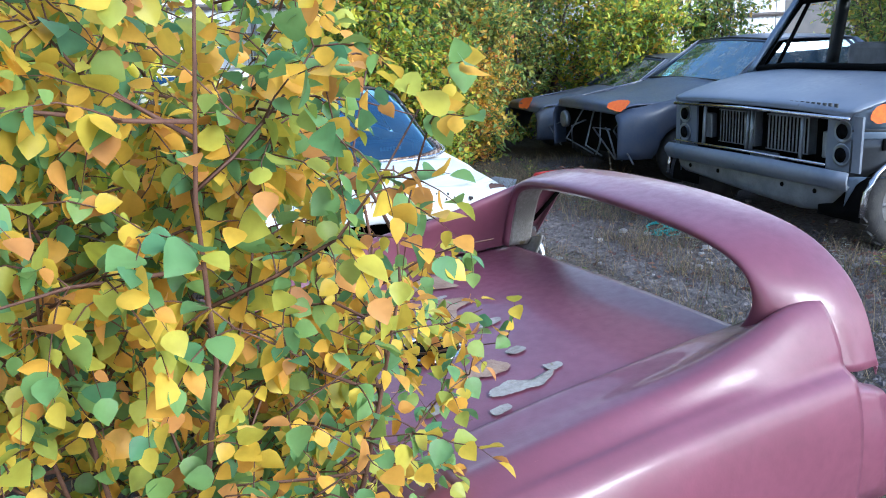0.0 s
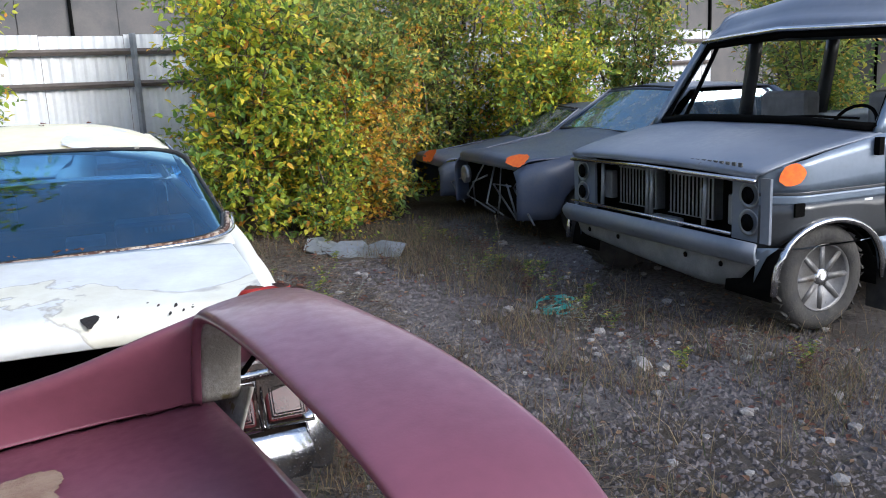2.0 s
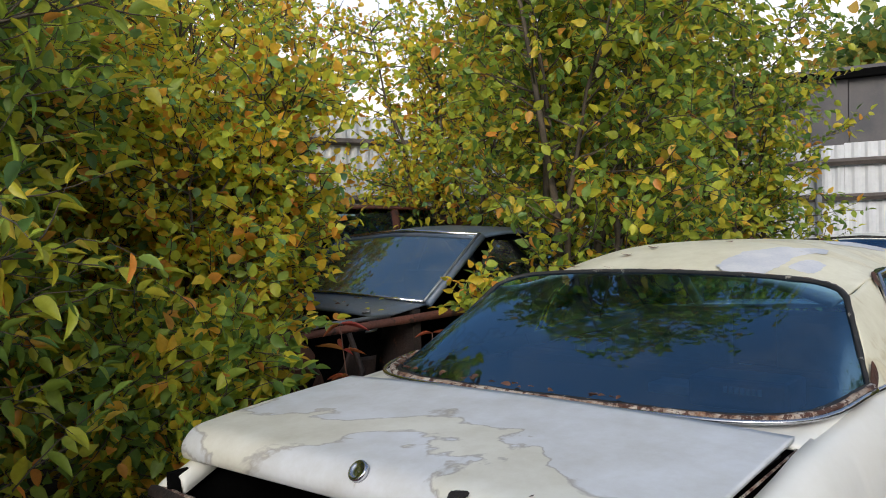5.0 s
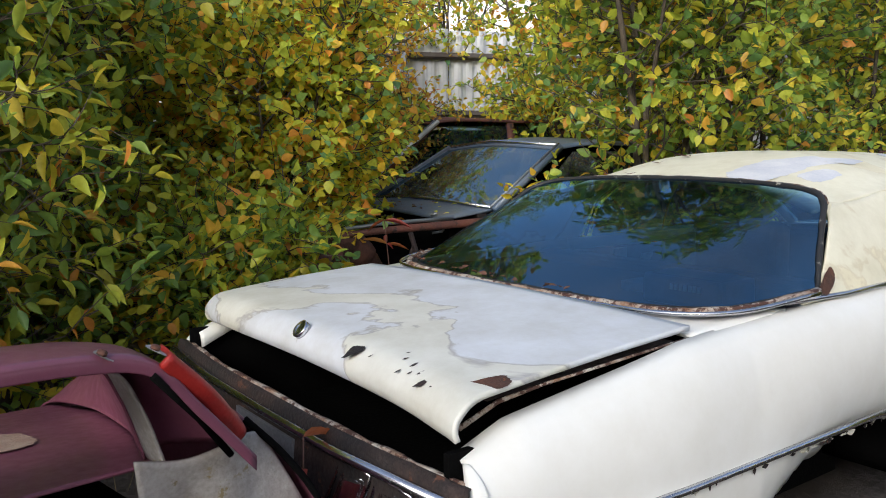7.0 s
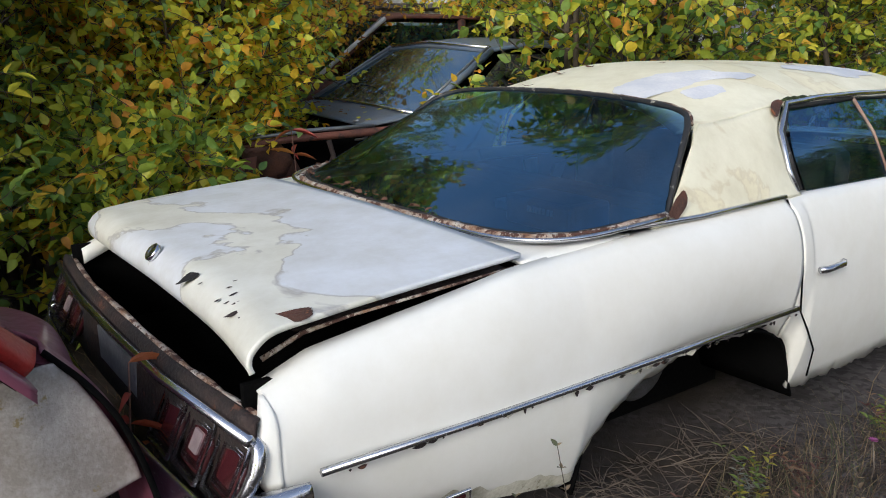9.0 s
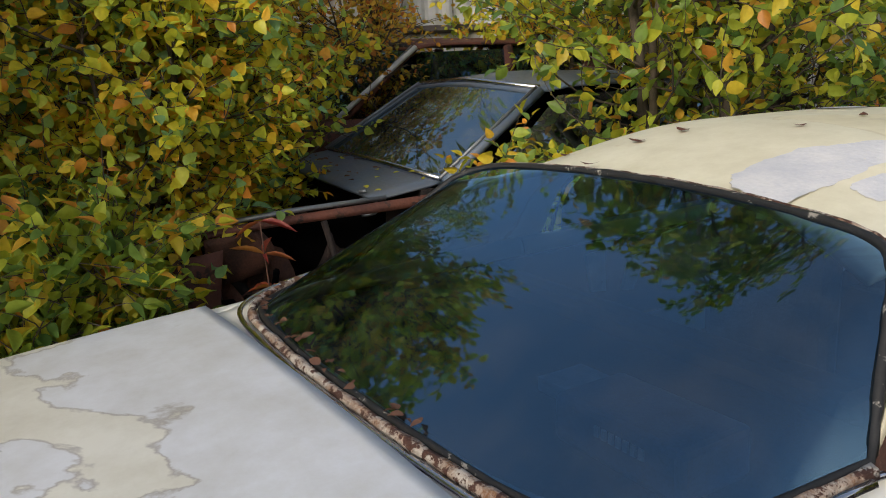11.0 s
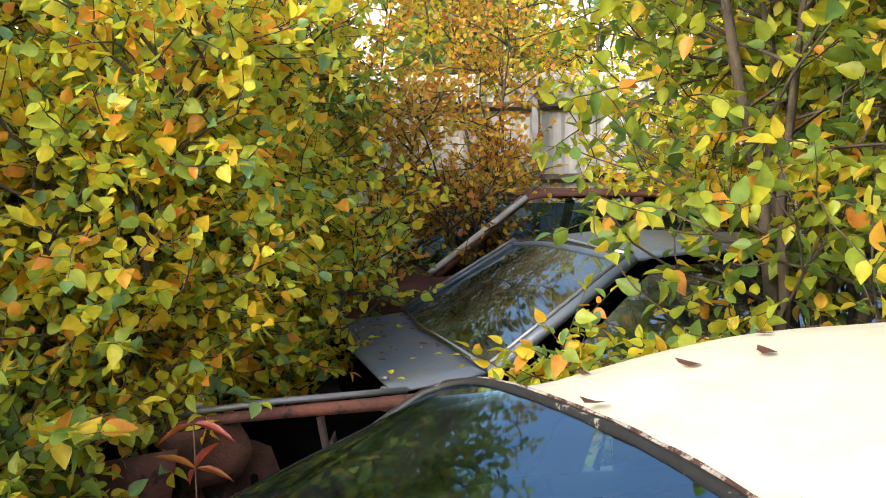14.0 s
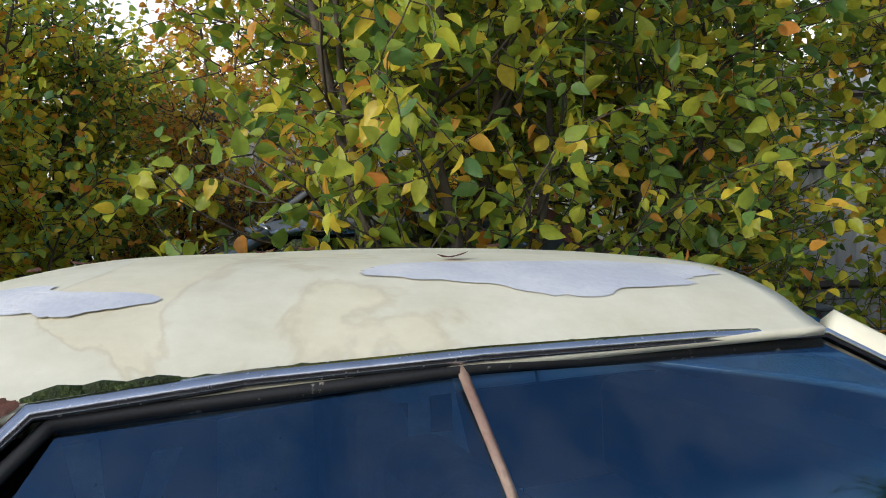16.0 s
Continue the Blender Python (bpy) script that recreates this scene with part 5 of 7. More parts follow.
# ---- wheels ----
def road_wheel(parent, c, out, r, w, rim_mat, spokes=8):
    """A tyre and its dished rim; out: the way that its face looks."""
    o = Vector(out)
    t = part("wheel", disc("tyre", Vector(c) - o * w, out, [(0, r * 0.62), (0.0, r * 0.86), (w * 0.12, r * 0.97), (w * 0.3, r), (w * 0.7, r), (w * 0.88, r * 0.97), (w, r * 0.86), (w * 0.99, r * 0.64), (w * 0.8, r * 0.62)], RUBBER, 40), parent, "worn tyre on a sagging wheel")
    rim = part("rim", disc("rim", Vector(c) - o * 0.06, out, [(0, 0.0), (0, r * 0.2), (-0.02, r * 0.3), (-0.03, r * 0.5), (0.03, r * 0.58), (0.055, r * 0.62), (0.03, r * 0.64)], rim_mat, 32), t, "dull alloy rim")
    a = o.orthogonal().normalized()
    b = o.cross(a)
    for k in range(spokes):
        an = 2 * math.pi * k / spokes
        d = a * math.cos(an) + b * math.sin(an)
        part("spoke", tubes("spoke", [([Vector(c) - o * 0.045 + d * r * 0.12, Vector(c) - o * 0.035 + d * r * 0.6], [r * 0.09, r * 0.06])], rim_mat, 5), rim)
    part("hub_cap", disc("hub_cap", Vector(c) - o * 0.05, out, [(0, r * 0.2), (0.03, r * 0.17), (0.04, r * 0.1), (0.04, 0)], CHROME, 16), rim)
    for k in range(36):
        an = 2 * math.pi * k / 36
        d = a * math.cos(an) + b * math.sin(an)
        e = a * -math.sin(an) + b * math.cos(an)
        p = Vector(c) - o * w * 0.5 + d * r * 0.995
        verts = [p + e * q * r * 0.05 + o * (h + q * 0.2 * (1 if k % 2 else -1)) * w * 0.36 + d * g for q in (-1, 1) for h in (-1, 1) for g in (-0.004, 0.012)]
        part("tread_block", mesh("tread", verts, [(1, 3, 7, 5), (0, 1, 5, 4), (2, 6, 7, 3), (0, 2, 3, 1), (4, 5, 7, 6)], RUBBER), t)


# ---- the grey camper van ----
def van():
    vn = empty("camper_van", (6.2, 2.55, -0.1), "grey two-tone camper van, grille and windscreen missing, orange spray mark", "van")
    yl, yr = 1.36, 3.66

    def vsill(x):
        z = 0.25
        for c in (4.46, 7.4):
            d = abs(x - c) / 0.44
            if d < 1:
                z = max(z, 0.22 + 0.38 * (1 - d ** 2.4) ** 0.5)
        return z
    bands = ((0.25, 0.47, VAN_SILVER), (0.47, 0.735, VAN_DARK), (0.735, 0.79, VAN_SILVER), (0.79, 0.81, VAN_DARK), (0.81, 1.12, VAN_SILVER))
    for s, y in ((-1, yl), (1, yr)):
        for lo, hi, mt in bands:
            verts, n = [], 90
            for i in range(n):
                x = 4.02 + 4.4 * i / (n - 1)
                zb = max(lo, min(hi, vsill(x)))
                ht = min(hi, float(np.interp(x, [4.0, 4.03, 4.4, 4.9], [0.9, 0.95, 1.035, 1.12])))
                rnd_in = 0.16 * (1 - step(3.98, 4.35, x)) ** 2
                for k in range(5):
                    z = zb + (ht - zb) * k / 4
                    bulge = 0.03 * (1 - ((z - 0.65) / 0.45) ** 2)
                    verts.append((x, y + s * (bulge - rnd_in), z))
            faces = [(i * 5 + k, (i + 1) * 5 + k, (i + 1) * 5 + k + 1, i * 5 + k + 1) for i in range(n - 1) for k in range(4)]
            part("side_panel", mesh("side_panel", verts, faces if s < 0 else [f[::-1] for f in faces], mt, True), vn, thick=0.01)
        arc = [(4.46 + 0.45 * math.cos(math.pi * (k / 18)), y + s * 0.035, 0.2 + 0.42 * math.sin(math.pi * (k / 18)) ** 0.8) for k in range(19)]
        part("wheel_arch_trim", tubes("arch", [(arc, 0.022)], CHROME, 6), vn, "bright chrome wheel arch trim")
        well = [(4.46 + 0.43 * math.cos(math.pi * (k / 12)), 0, 0.15 + 0.44 * math.sin(math.pi * (k / 12))) for k in range(13)]
        part("wheel_well", surf("well", [[(p[0], y + s * 0.0, p[2]) for p in well], [(p[0], y - s * 0.4, p[2]) for p in well]], DARK, 20, 3), vn, thick=0.01)
        road_wheel(vn, (4.45, y + s * 0.0, 0.25), (0, s, 0), 0.345, 0.22, ALLOY)
        road_wheel(vn, (7.4, y + s * 0.0, 0.25), (0, s, 0), 0.345, 0.22, ALLOY)
        part("side_trim_strip", tubes("strip", [([(4.95, y + s * 0.036, 0.68), (8.3, y + s * 0.036, 0.68)], 0.011)], CHROME, 5), vn)
        part("running_board", block("board", (5.0, y - 0.02 if s < 0 else y - 0.08, 0.1), (6.9, y + 0.08 if s < 0 else y + 0.02, 0.16), CHROME), vn, "bright running board", bevel=0.015)
        part("board_bracket", block("bracket", (5.6, y - 0.03, 0.12), (5.7, y + 0.03, 0.3), DARK), vn)
        part("mud_flap", block("flap", (4.93, y - 0.1, -0.02), (4.95, y + 0.1, 0.32), RUBBER), vn)
        # pillars, door glass, upper side
        part("front_pillar", surf("front_pillar", [[(4.86, y - s * 0.04, 1.1), (4.98, y - s * 0.02, 1.1)], [(5.08, y - s * 0.09, 1.45), (5.2, y - s * 0.06, 1.45)], [(5.3, y - s * 0.15, 1.78), (5.42, y - s * 0.12, 1.78)]], VAN_SILVER, 4, 10), vn, thick=0.05)
        for x0, x1 in ((5.83, 5.95), (6.75, 6.87), (7.7, 7.82), (8.32, 8.42)):
            part("side_pillar", surf("side_pillar", [[(x0, y - s * 0.01, 1.1), (x1, y - s * 0.01, 1.1)], [(x0, y - s * 0.13, 1.8), (x1, y - s * 0.13, 1.8)]], VAN_SILVER if s < 0 else VAN_DARK, 3, 6), vn, thick=0.05)
        if s < 0:
            part("door_glass", surf("door_glass", [[(5.0, y + 0.02, 1.12), (5.83, y + 0.02, 1.12)], [(5.45, y + 0.14, 1.76), (5.83, y + 0.14, 1.76)]], GLASS_DUST, 6, 6), vn, "dusty door window, pale sky reflection put into its glass")
            part("vent_bar", tubes("vent_bar", [([(5.18, y + 0.01, 1.12), (5.3, y + 0.1, 1.55)], 0.012)], CHROME, 5), vn)
            part("rear_side_glass", surf("rear_side_glass", [[(5.95, y + 0.02, 1.14), (8.3, y + 0.02, 1.14)], [(5.95, y + 0.13, 1.74), (8.3, y + 0.13, 1.74)]], GLASS_DUST, 6, 6), vn)
            part("fender_lamp", block("lamp", (4.17, y - 0.022, 0.66), (4.3, y - 0.005, 0.745), DARK), vn, "empty side lamp hole", bevel=0.006)
            part("badge", block("badge", (4.72, y - 0.03, 0.715), (4.79, y - 0.015, 0.73), PRINT), vn)
            part("spray_mark", blotch("spray_mark", [(4.09, y + 0.034, 0.88), (4.14, y + 0.01, 0.85), (4.21, y - 0.016, 0.87), (4.24, y - 0.022, 0.93), (4.19, y - 0.004, 0.985), (4.12, y + 0.022, 0.965)], ORANGE, 0.06, 3, 0.0), vn, "round orange spray-paint mark")
            part("mirror_stub", block("stub", (4.8, y - 0.05, 0.99), (4.84, y - 0.01, 1.1), DARK), vn)
            part("door_seam", tubes("door_seam", [([(4.9, y - 0.016, 1.1), (4.9, y - 0.034, 0.7), (4.93, y - 0.03, 0.5)], 0.005)], DARK, 4), vn)
    # bonnet
    part("bonnet", surf("bonnet", [
        [(3.985, yl + 0.12, 0.9), (3.95, 2.0, 0.925), (3.94, 2.55, 0.93), (3.95, 3.1, 0.925), (3.985, yr - 0.12, 0.9)],
        [(4.03, yl + 0.06, 0.955), (4.0, 2.0, 0.985), (3.99, 2.55, 0.99), (4.0, 3.1, 0.985), (4.03, yr - 0.06, 0.955)],
        [(4.4, yl + 0.04, 1.04), (4.4, 2.0, 1.085), (4.4, 2.55, 1.09), (4.4, 3.1, 1.085), (4.4, yr - 0.04, 1.04)],
        [(4.9, yl + 0.02, 1.12), (4.88, 2.0, 1.165), (4.87, 2.55, 1.17), (4.88, 3.1, 1.165), (4.9, yr - 0.02, 1.12)]], VAN_GREY, 30, 18, flip=True), vn, "weathered grey bonnet", thick=0.015)
    for k in range(9):
        part("letter_bar", block("letter", (3.99 + 0.001 * k, 2.05 - 0.055 * k, 0.955), (4.0 + 0.001 * k, 2.08 - 0.055 * k, 0.985), VAN_DARK), vn)
    part("cowl", tubes("cowl", [([(4.9, yl + 0.1, 1.15), (4.84, 2.0, 1.185), (4.82, 2.55, 1.19), (4.84, 3.1, 1.185), (4.9, yr - 0.1, 1.15)], 0.03)], DARK, 6), vn)
    part("wiper", tubes("wiper", [([(4.84, 2.3, 1.2), (4.86, 1.9, 1.215), (4.95, 1.6, 1.2)], 0.009)], DARK, 5), vn)
    # nose: lamps and radiator behind the missing grille
    part("nose_frame_top", tubes("nose_top", [([(3.97, yl + 0.1, 0.885), (3.945, 2.55, 0.905), (3.97, yr - 0.1, 0.885)], 0.016)], CHROME, 6), vn, "chrome grille header strip")
    part("nose_frame_low", tubes("nose_low", [([(3.97, yl + 0.3, 0.54), (3.95, 2.55, 0.55), (3.97, yr - 0.1, 0.54)], 0.012)], CHROME, 6), vn)
    # black backing, gives the shade behind the open grille by colour
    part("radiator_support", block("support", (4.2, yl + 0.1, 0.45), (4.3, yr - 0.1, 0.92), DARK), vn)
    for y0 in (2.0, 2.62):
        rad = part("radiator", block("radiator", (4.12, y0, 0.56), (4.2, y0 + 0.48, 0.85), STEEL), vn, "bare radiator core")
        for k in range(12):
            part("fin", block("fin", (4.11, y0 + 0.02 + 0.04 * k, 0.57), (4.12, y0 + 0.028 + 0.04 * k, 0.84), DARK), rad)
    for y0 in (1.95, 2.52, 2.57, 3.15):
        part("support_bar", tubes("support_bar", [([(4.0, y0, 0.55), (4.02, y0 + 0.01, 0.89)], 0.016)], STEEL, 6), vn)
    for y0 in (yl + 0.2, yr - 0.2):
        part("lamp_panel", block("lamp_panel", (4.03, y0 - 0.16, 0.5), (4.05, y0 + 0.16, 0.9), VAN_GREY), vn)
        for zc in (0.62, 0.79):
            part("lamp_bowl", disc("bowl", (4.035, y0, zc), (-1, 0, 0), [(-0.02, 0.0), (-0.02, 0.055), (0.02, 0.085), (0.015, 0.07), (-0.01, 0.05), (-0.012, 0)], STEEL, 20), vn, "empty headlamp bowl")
            # black disc in place of the shade inside the empty bowl
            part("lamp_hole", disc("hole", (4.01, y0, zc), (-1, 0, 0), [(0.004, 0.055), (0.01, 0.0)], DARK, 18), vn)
    for y0, z0, w, h, d in ((1.72, 0.56, 0.12, 0.2, 4.1), (3.2, 0.58, 0.14, 0.22, 4.12), (2.3, 0.48, 0.3, 0.06, 4.06)):
        part("engine_bracket", block("bracket", (d, y0, z0), (d + 0.06, y0 + w, z0 + h), STEEL), vn, bevel=0.01)
    # bumper beam and valance
    part("bumper_beam", surf("beam", [[(3.98, yl + 0.08, 0.5), (3.93, 2.55, 0.52), (3.98, yr - 0.02, 0.5)], [(3.95, yl + 0.06, 0.45), (3.9, 2.55, 0.46), (3.95, yr, 0.45)], [(3.98, yl + 0.08, 0.38), (3.94, 2.55, 0.39), (3.98, yr - 0.02, 0.38)]], VAN_GREY, 14, 10, flip=True), vn, "bare grey bumper beam", thick=0.02)
    part("valance", surf("valance", [[(4.02, yl + 0.1, 0.4), (3.98, 2.55, 0.4), (4.02, yr - 0.1, 0.4)], [(4.04, yl + 0.25, 0.27), (4.0, 2.2, 0.22), (4.02, yr - 0.2, 0.28)], [(4.08, yl + 0.35, 0.2), (4.04, 2.0, 0.17), (4.08, yr - 0.4, 0.25)]], STEEL, 14, 8, flip=True), vn, "bent pale valance", thick=0.012)
    for y0 in (1.75, 2.1, 2.9, 3.3):
        part("bolt_hole", disc("bolt_hole", (3.975, y0, 0.33), (-1, 0, 0), [(0.0, 0.02), (0.004, 0.018), (0.004, 0)], DARK, 10), vn)
    # roof, floor, cabin
    part("roof", surf("roof", [
        [(5.28, yl + 0.2, 1.8), (5.2, 2.55, 1.84), (5.28, yr - 0.2, 1.8)],
        [(5.4, yl + 0.13, 1.86), (5.3, 2.55, 1.93), (5.4, yr - 0.13, 1.86)],
        [(5.9, yl + 0.15, 2.05), (5.85, 2.55, 2.14), (5.9, yr - 0.15, 2.05)],
        [(8.4, yl + 0.15, 2.05), (8.4, 2.55, 2.14), (8.4, yr - 0.15, 2.05)]], VAN_GREY, 20, 20, flip=True), vn, "grey raised camper roof", thick=0.03)
    for s, y in ((-1, yl), (1, yr)):
        part("roof_side", surf("roof_side", [[(5.3, y - s * 0.14, 1.76), (5.9, y - s * 0.13, 1.78), (8.42, y - s * 0.13, 1.78)], [(5.4, y - s * 0.14, 1.88), (5.9, y - s * 0.15, 2.07), (8.42, y - s * 0.15, 2.07)]], VAN_GREY, 14, 6), vn, thick=0.03)
        part("gutter", tubes("gutter", [([(5.28, y - s * 0.14, 1.79), (5.9, y - s * 0.11, 1.8), (8.42, y - s * 0.11, 1.8)], 0.014)], CHROME, 5), vn)
    part("header_trim", tubes("header_trim", [([(5.26, yl + 0.16, 1.79), (5.17, 2.55, 1.83), (5.26, yr - 0.16, 1.79)], 0.02)], CHROME, 6), vn, "bright header strip")
    part("windscreen_frame", tubes("wsf", [([(4.93, yl + 0.07, 1.15), (5.3, yl + 0.18, 1.75), (5.24, 2.55, 1.79), (5.3, yr - 0.18, 1.75), (4.93, yr - 0.07, 1.15), (4.86, 2.55, 1.17), (4.93, yl + 0.07, 1.15)], 0.03)], DARK, 6), vn, "black windscreen opening, glass gone")
    part("vent_divider", tubes("vent_divider", [([(5.1, yr - 0.1, 1.12), (5.42, yr - 0.16, 1.76)], 0.02)], DARK, 5), vn)
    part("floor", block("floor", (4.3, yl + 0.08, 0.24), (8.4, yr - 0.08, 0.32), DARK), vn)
    # solid black block, stands in for the shaded depth of the engine bay
    part("engine_bay_shade", block("engine_bay_shade", (4.32, yl + 0.45, 0.3), (4.95, yr - 0.45, 0.98), DARK), vn)
    part("dashboard", block("dash", (4.96, yl + 0.1, 0.75), (5.2, yr - 0.1, 1.14), SEAT), vn, bevel=0.04)
    part("steering_wheel", tubes("swheel", [([(5.32 + 0.08 * math.cos(a / 3), 1.98 + 0.19 * math.sin(a / 3), 1.1 + 0.16 * math.cos(a / 3)) for a in range(20)], 0.013)], DARK, 5), vn)
    for y0 in (1.75, 2.85):
        st = part("front_seat", block("seat", (5.75, y0, 0.6), (5.95, y0 + 0.5, 1.35), SEAT), vn, "grey front seat", bevel=0.05)
        part("seat_base", block("seat_base", (5.35, y0, 0.4), (5.9, y0 + 0.5, 0.7), SEAT), st, bevel=0.05)
    part("rear_wall", block("rear_wall", (8.38, yl + 0.02, 0.3), (8.42, yr - 0.02, 1.15), VAN_GREY), vn)
    for y0 in (yl + 0.02, 2.45, yr - 0.22):
        part("rear_pillar", block("rear_pillar", (8.36, y0, 1.15), (8.42, y0 + 0.2, 1.85), VAN_DARK), vn)


van()


# ---- plain saloons, for the cars half hidden in the bushes ----
def saloon(name, m, paint, label, glass, length=4.6, width=1.8, roof=1.4, belt=0.92, hood=0.9, cowl=1.35, gap_front=False, wheels=True, rusty=None, from_x=0.05):
    """A three-box car: nose at x = 0, looking to -x, its middle on y = 0; m puts it in the yard."""
    car = empty(name, m.translation, label, "car")
    h = width / 2

    def put(nm, me, lab="", thick=0.0, parent=None):
        if nm in ("windscreen", "rear_window", "side_window"):
            q = me.polygons[len(me.polygons) // 2]
            if q.normal.dot(q.center - Vector((length * 0.55, 0, 0.5))) < 0:
                me.flip_normals()
        me.transform(m)
        return part(nm, me, parent or car, lab, thick)
    for s in (1, -1):
        verts, n = [], 80
        for i in range(n):
            x0 = from_x if s < 0 else 0.05
            x = x0 + (length - 0.05 - x0) * i / (n - 1)
            zb = 0.28
            for c in (0.85, length - 0.95):
                d = abs(x - c) / 0.4
                if d < 1:
                    zb = max(zb, 0.26 + 0.36 * (1 - d ** 2.4) ** 0.5)
            zt = float(np.interp(x, [0, 0.15, cowl, length - 1.1, length - 0.2, length], [hood - 0.16, hood - 0.06, belt, belt, belt - 0.04, belt - 0.12]))
            ins = 0.14 * (1 - step(0, 0.5, x)) ** 2 + 0.12 * step(length - 0.5, length, x) ** 2
            for k in range(7):
                u = k / 6
                z = zb + (zt - zb) * u
                verts.append((x, s * (h - ins - 0.05 * abs(u - 0.55) ** 1.5 - (0.05 if k == 6 else 0)), z))
        faces = [(i * 7 + k, (i + 1) * 7 + k, (i + 1) * 7 + k + 1, i * 7 + k + 1) for i in range(n - 1) for k in range(6)]
        put("side_panel", mesh("side", verts, faces if s < 0 else [f[::-1] for f in faces], rusty or paint, True), "", 0.012)
        ry = h - 0.24
        put("side_window", surf("sw", [[(cowl + 0.25, s * (h - 0.09), belt), (length - 1.2, s * (h - 0.09), belt)], [(cowl + 0.72, s * ry, roof - 0.08), (length - 1.6, s * ry, roof - 0.08)]], glass, 5, 4))
        put("front_pillar", tubes("fp", [([(cowl, s * (h - 0.1), belt), (cowl + 0.62, s * ry, roof - 0.05)], 0.025)], paint, 6))
        put("pillar_trim", tubes("fpt", [([(cowl - 0.02, s * (h - 0.11), belt + 0.02), (cowl + 0.6, s * (ry - 0.01), roof - 0.03)], 0.009)], STEEL, 5))
        put("middle_pillar", tubes("mp", [([(cowl + 1.35, s * (h - 0.09), belt), (cowl + 1.4, s * ry, roof - 0.06)], 0.04)], paint, 6))
        put("rear_pillar", surf("rp", [[(length - 1.25, s * (h - 0.08), belt), (length - 0.8, s * (h - 0.12), belt)], [(length - 1.7, s * ry, roof - 0.06), (length - 1.5, s * (ry - 0.04), roof - 0.05)]], paint, 5, 5), "", 0.03)
        if wheels:
            for c in (0.85, length - 0.95):
                put("wheel", disc("tyre", (c, s * (h - 0.22), 0.28), (0, s, 0), [(0, 0.0), (0, 0.28), (0.04, 0.3), (0.15, 0.3), (0.19, 0.27), (0.18, 0.17), (0.13, 0.15), (0.14, 0.0)], RUBBER, 26), "flat old tyre")
    if not gap_front:
        put("bonnet", surf("bonnet", [[(0.1, -h + 0.2, hood - 0.12), (0.02, 0, hood - 0.1), (0.1, h - 0.2, hood - 0.12)], [(0.2, -h + 0.12, hood - 0.02), (0.12, 0, hood + 0.02), (0.2, h - 0.12, hood - 0.02)], [(0.75, -h + 0.09, hood + 0.0), (0.75, 0, hood + 0.06), (0.75, h - 0.09, hood + 0.0)], [(cowl, -h + 0.1, belt), (cowl - 0.08, 0, belt + 0.05), (cowl, h - 0.1, belt)]], paint, 22, 16, flip=True), "", 0.015)
    put("windscreen", surf("ws", [[(cowl, -h + 0.12, belt + 0.01), (cowl - 0.07, 0, belt + 0.04), (cowl, h - 0.12, belt + 0.01)], [(cowl + 0.62, -h + 0.26, roof - 0.04), (cowl + 0.56, 0, roof - 0.01), (cowl + 0.62, h - 0.26, roof - 0.04)]], glass, 14, 8), "dusty windscreen, pale sky reflection put into its glass")
    put("screen_frame", tubes("wsf", [([(cowl + 0.62, -h + 0.26, roof - 0.035), (cowl + 0.56, 0, roof - 0.0), (cowl + 0.62, h - 0.26, roof - 0.035)], 0.016)], CHROME if paint is BLUE_PAINT else TRIM, 5))
    put("screen_sill", tubes("wss", [([(cowl, -h + 0.12, belt + 0.015), (cowl - 0.075, 0, belt + 0.045), (cowl, h - 0.12, belt + 0.015)], 0.014)], CHROME if paint is BLUE_PAINT else TRIM, 5))
    put("roof", surf("roof", [[(cowl + 0.58, -h + 0.25, roof - 0.05), (cowl + 0.52, 0, roof - 0.02), (cowl + 0.58, h - 0.25, roof - 0.05)], [(cowl + 0.9, -h + 0.22, roof - 0.02), (cowl + 0.9, 0, roof + 0.03), (cowl + 0.9, h - 0.22, roof - 0.02)], [(length - 1.6, -h + 0.23, roof - 0.04), (length - 1.6, 0, roof), (length - 1.6, h - 0.23, roof - 0.04)]], paint, 18, 10, flip=True), "", 0.02)
    put("rear_window", surf("rw", [[(length - 1.6, -h + 0.25, roof - 0.05), (length - 1.58, 0, roof - 0.01), (length - 1.6, h - 0.25, roof - 0.05)], [(length - 0.95, -h + 0.14, belt), (length - 0.9, 0, belt + 0.03), (length - 0.95, h - 0.14, belt)]], glass, 8, 5))
    put("boot_lid", surf("bl", [[(length - 0.95, -h + 0.1, belt), (length - 0.9, 0, belt + 0.03), (length - 0.95, h - 0.1, belt)], [(length - 0.02, -h + 0.15, belt - 0.1), (length, 0, belt - 0.06), (length - 0.02, h - 0.15, belt - 0.1)]], paint, 10, 6, flip=False), "", 0.02)
    put("tail", block("tail", (length - 0.1, -h + 0.12, 0.35), (length - 0.02, h - 0.12, belt - 0.1), paint))
    put("cabin_floor", block("cf", (cowl - 0.2, -h + 0.1, 0.25), (length - 0.4, h - 0.1, 0.35), DARK))
    put("seat", block("seat", (cowl + 1.2, -h + 0.2, 0.4), (cowl + 1.4, h - 0.2, 1.05), CABIN))
    put("firewall", block("fw", (cowl - 0.12, -h + 0.1, 0.3), (cowl - 0.06, h - 0.1, belt - 0.02), rusty or DARK))
    return car, put


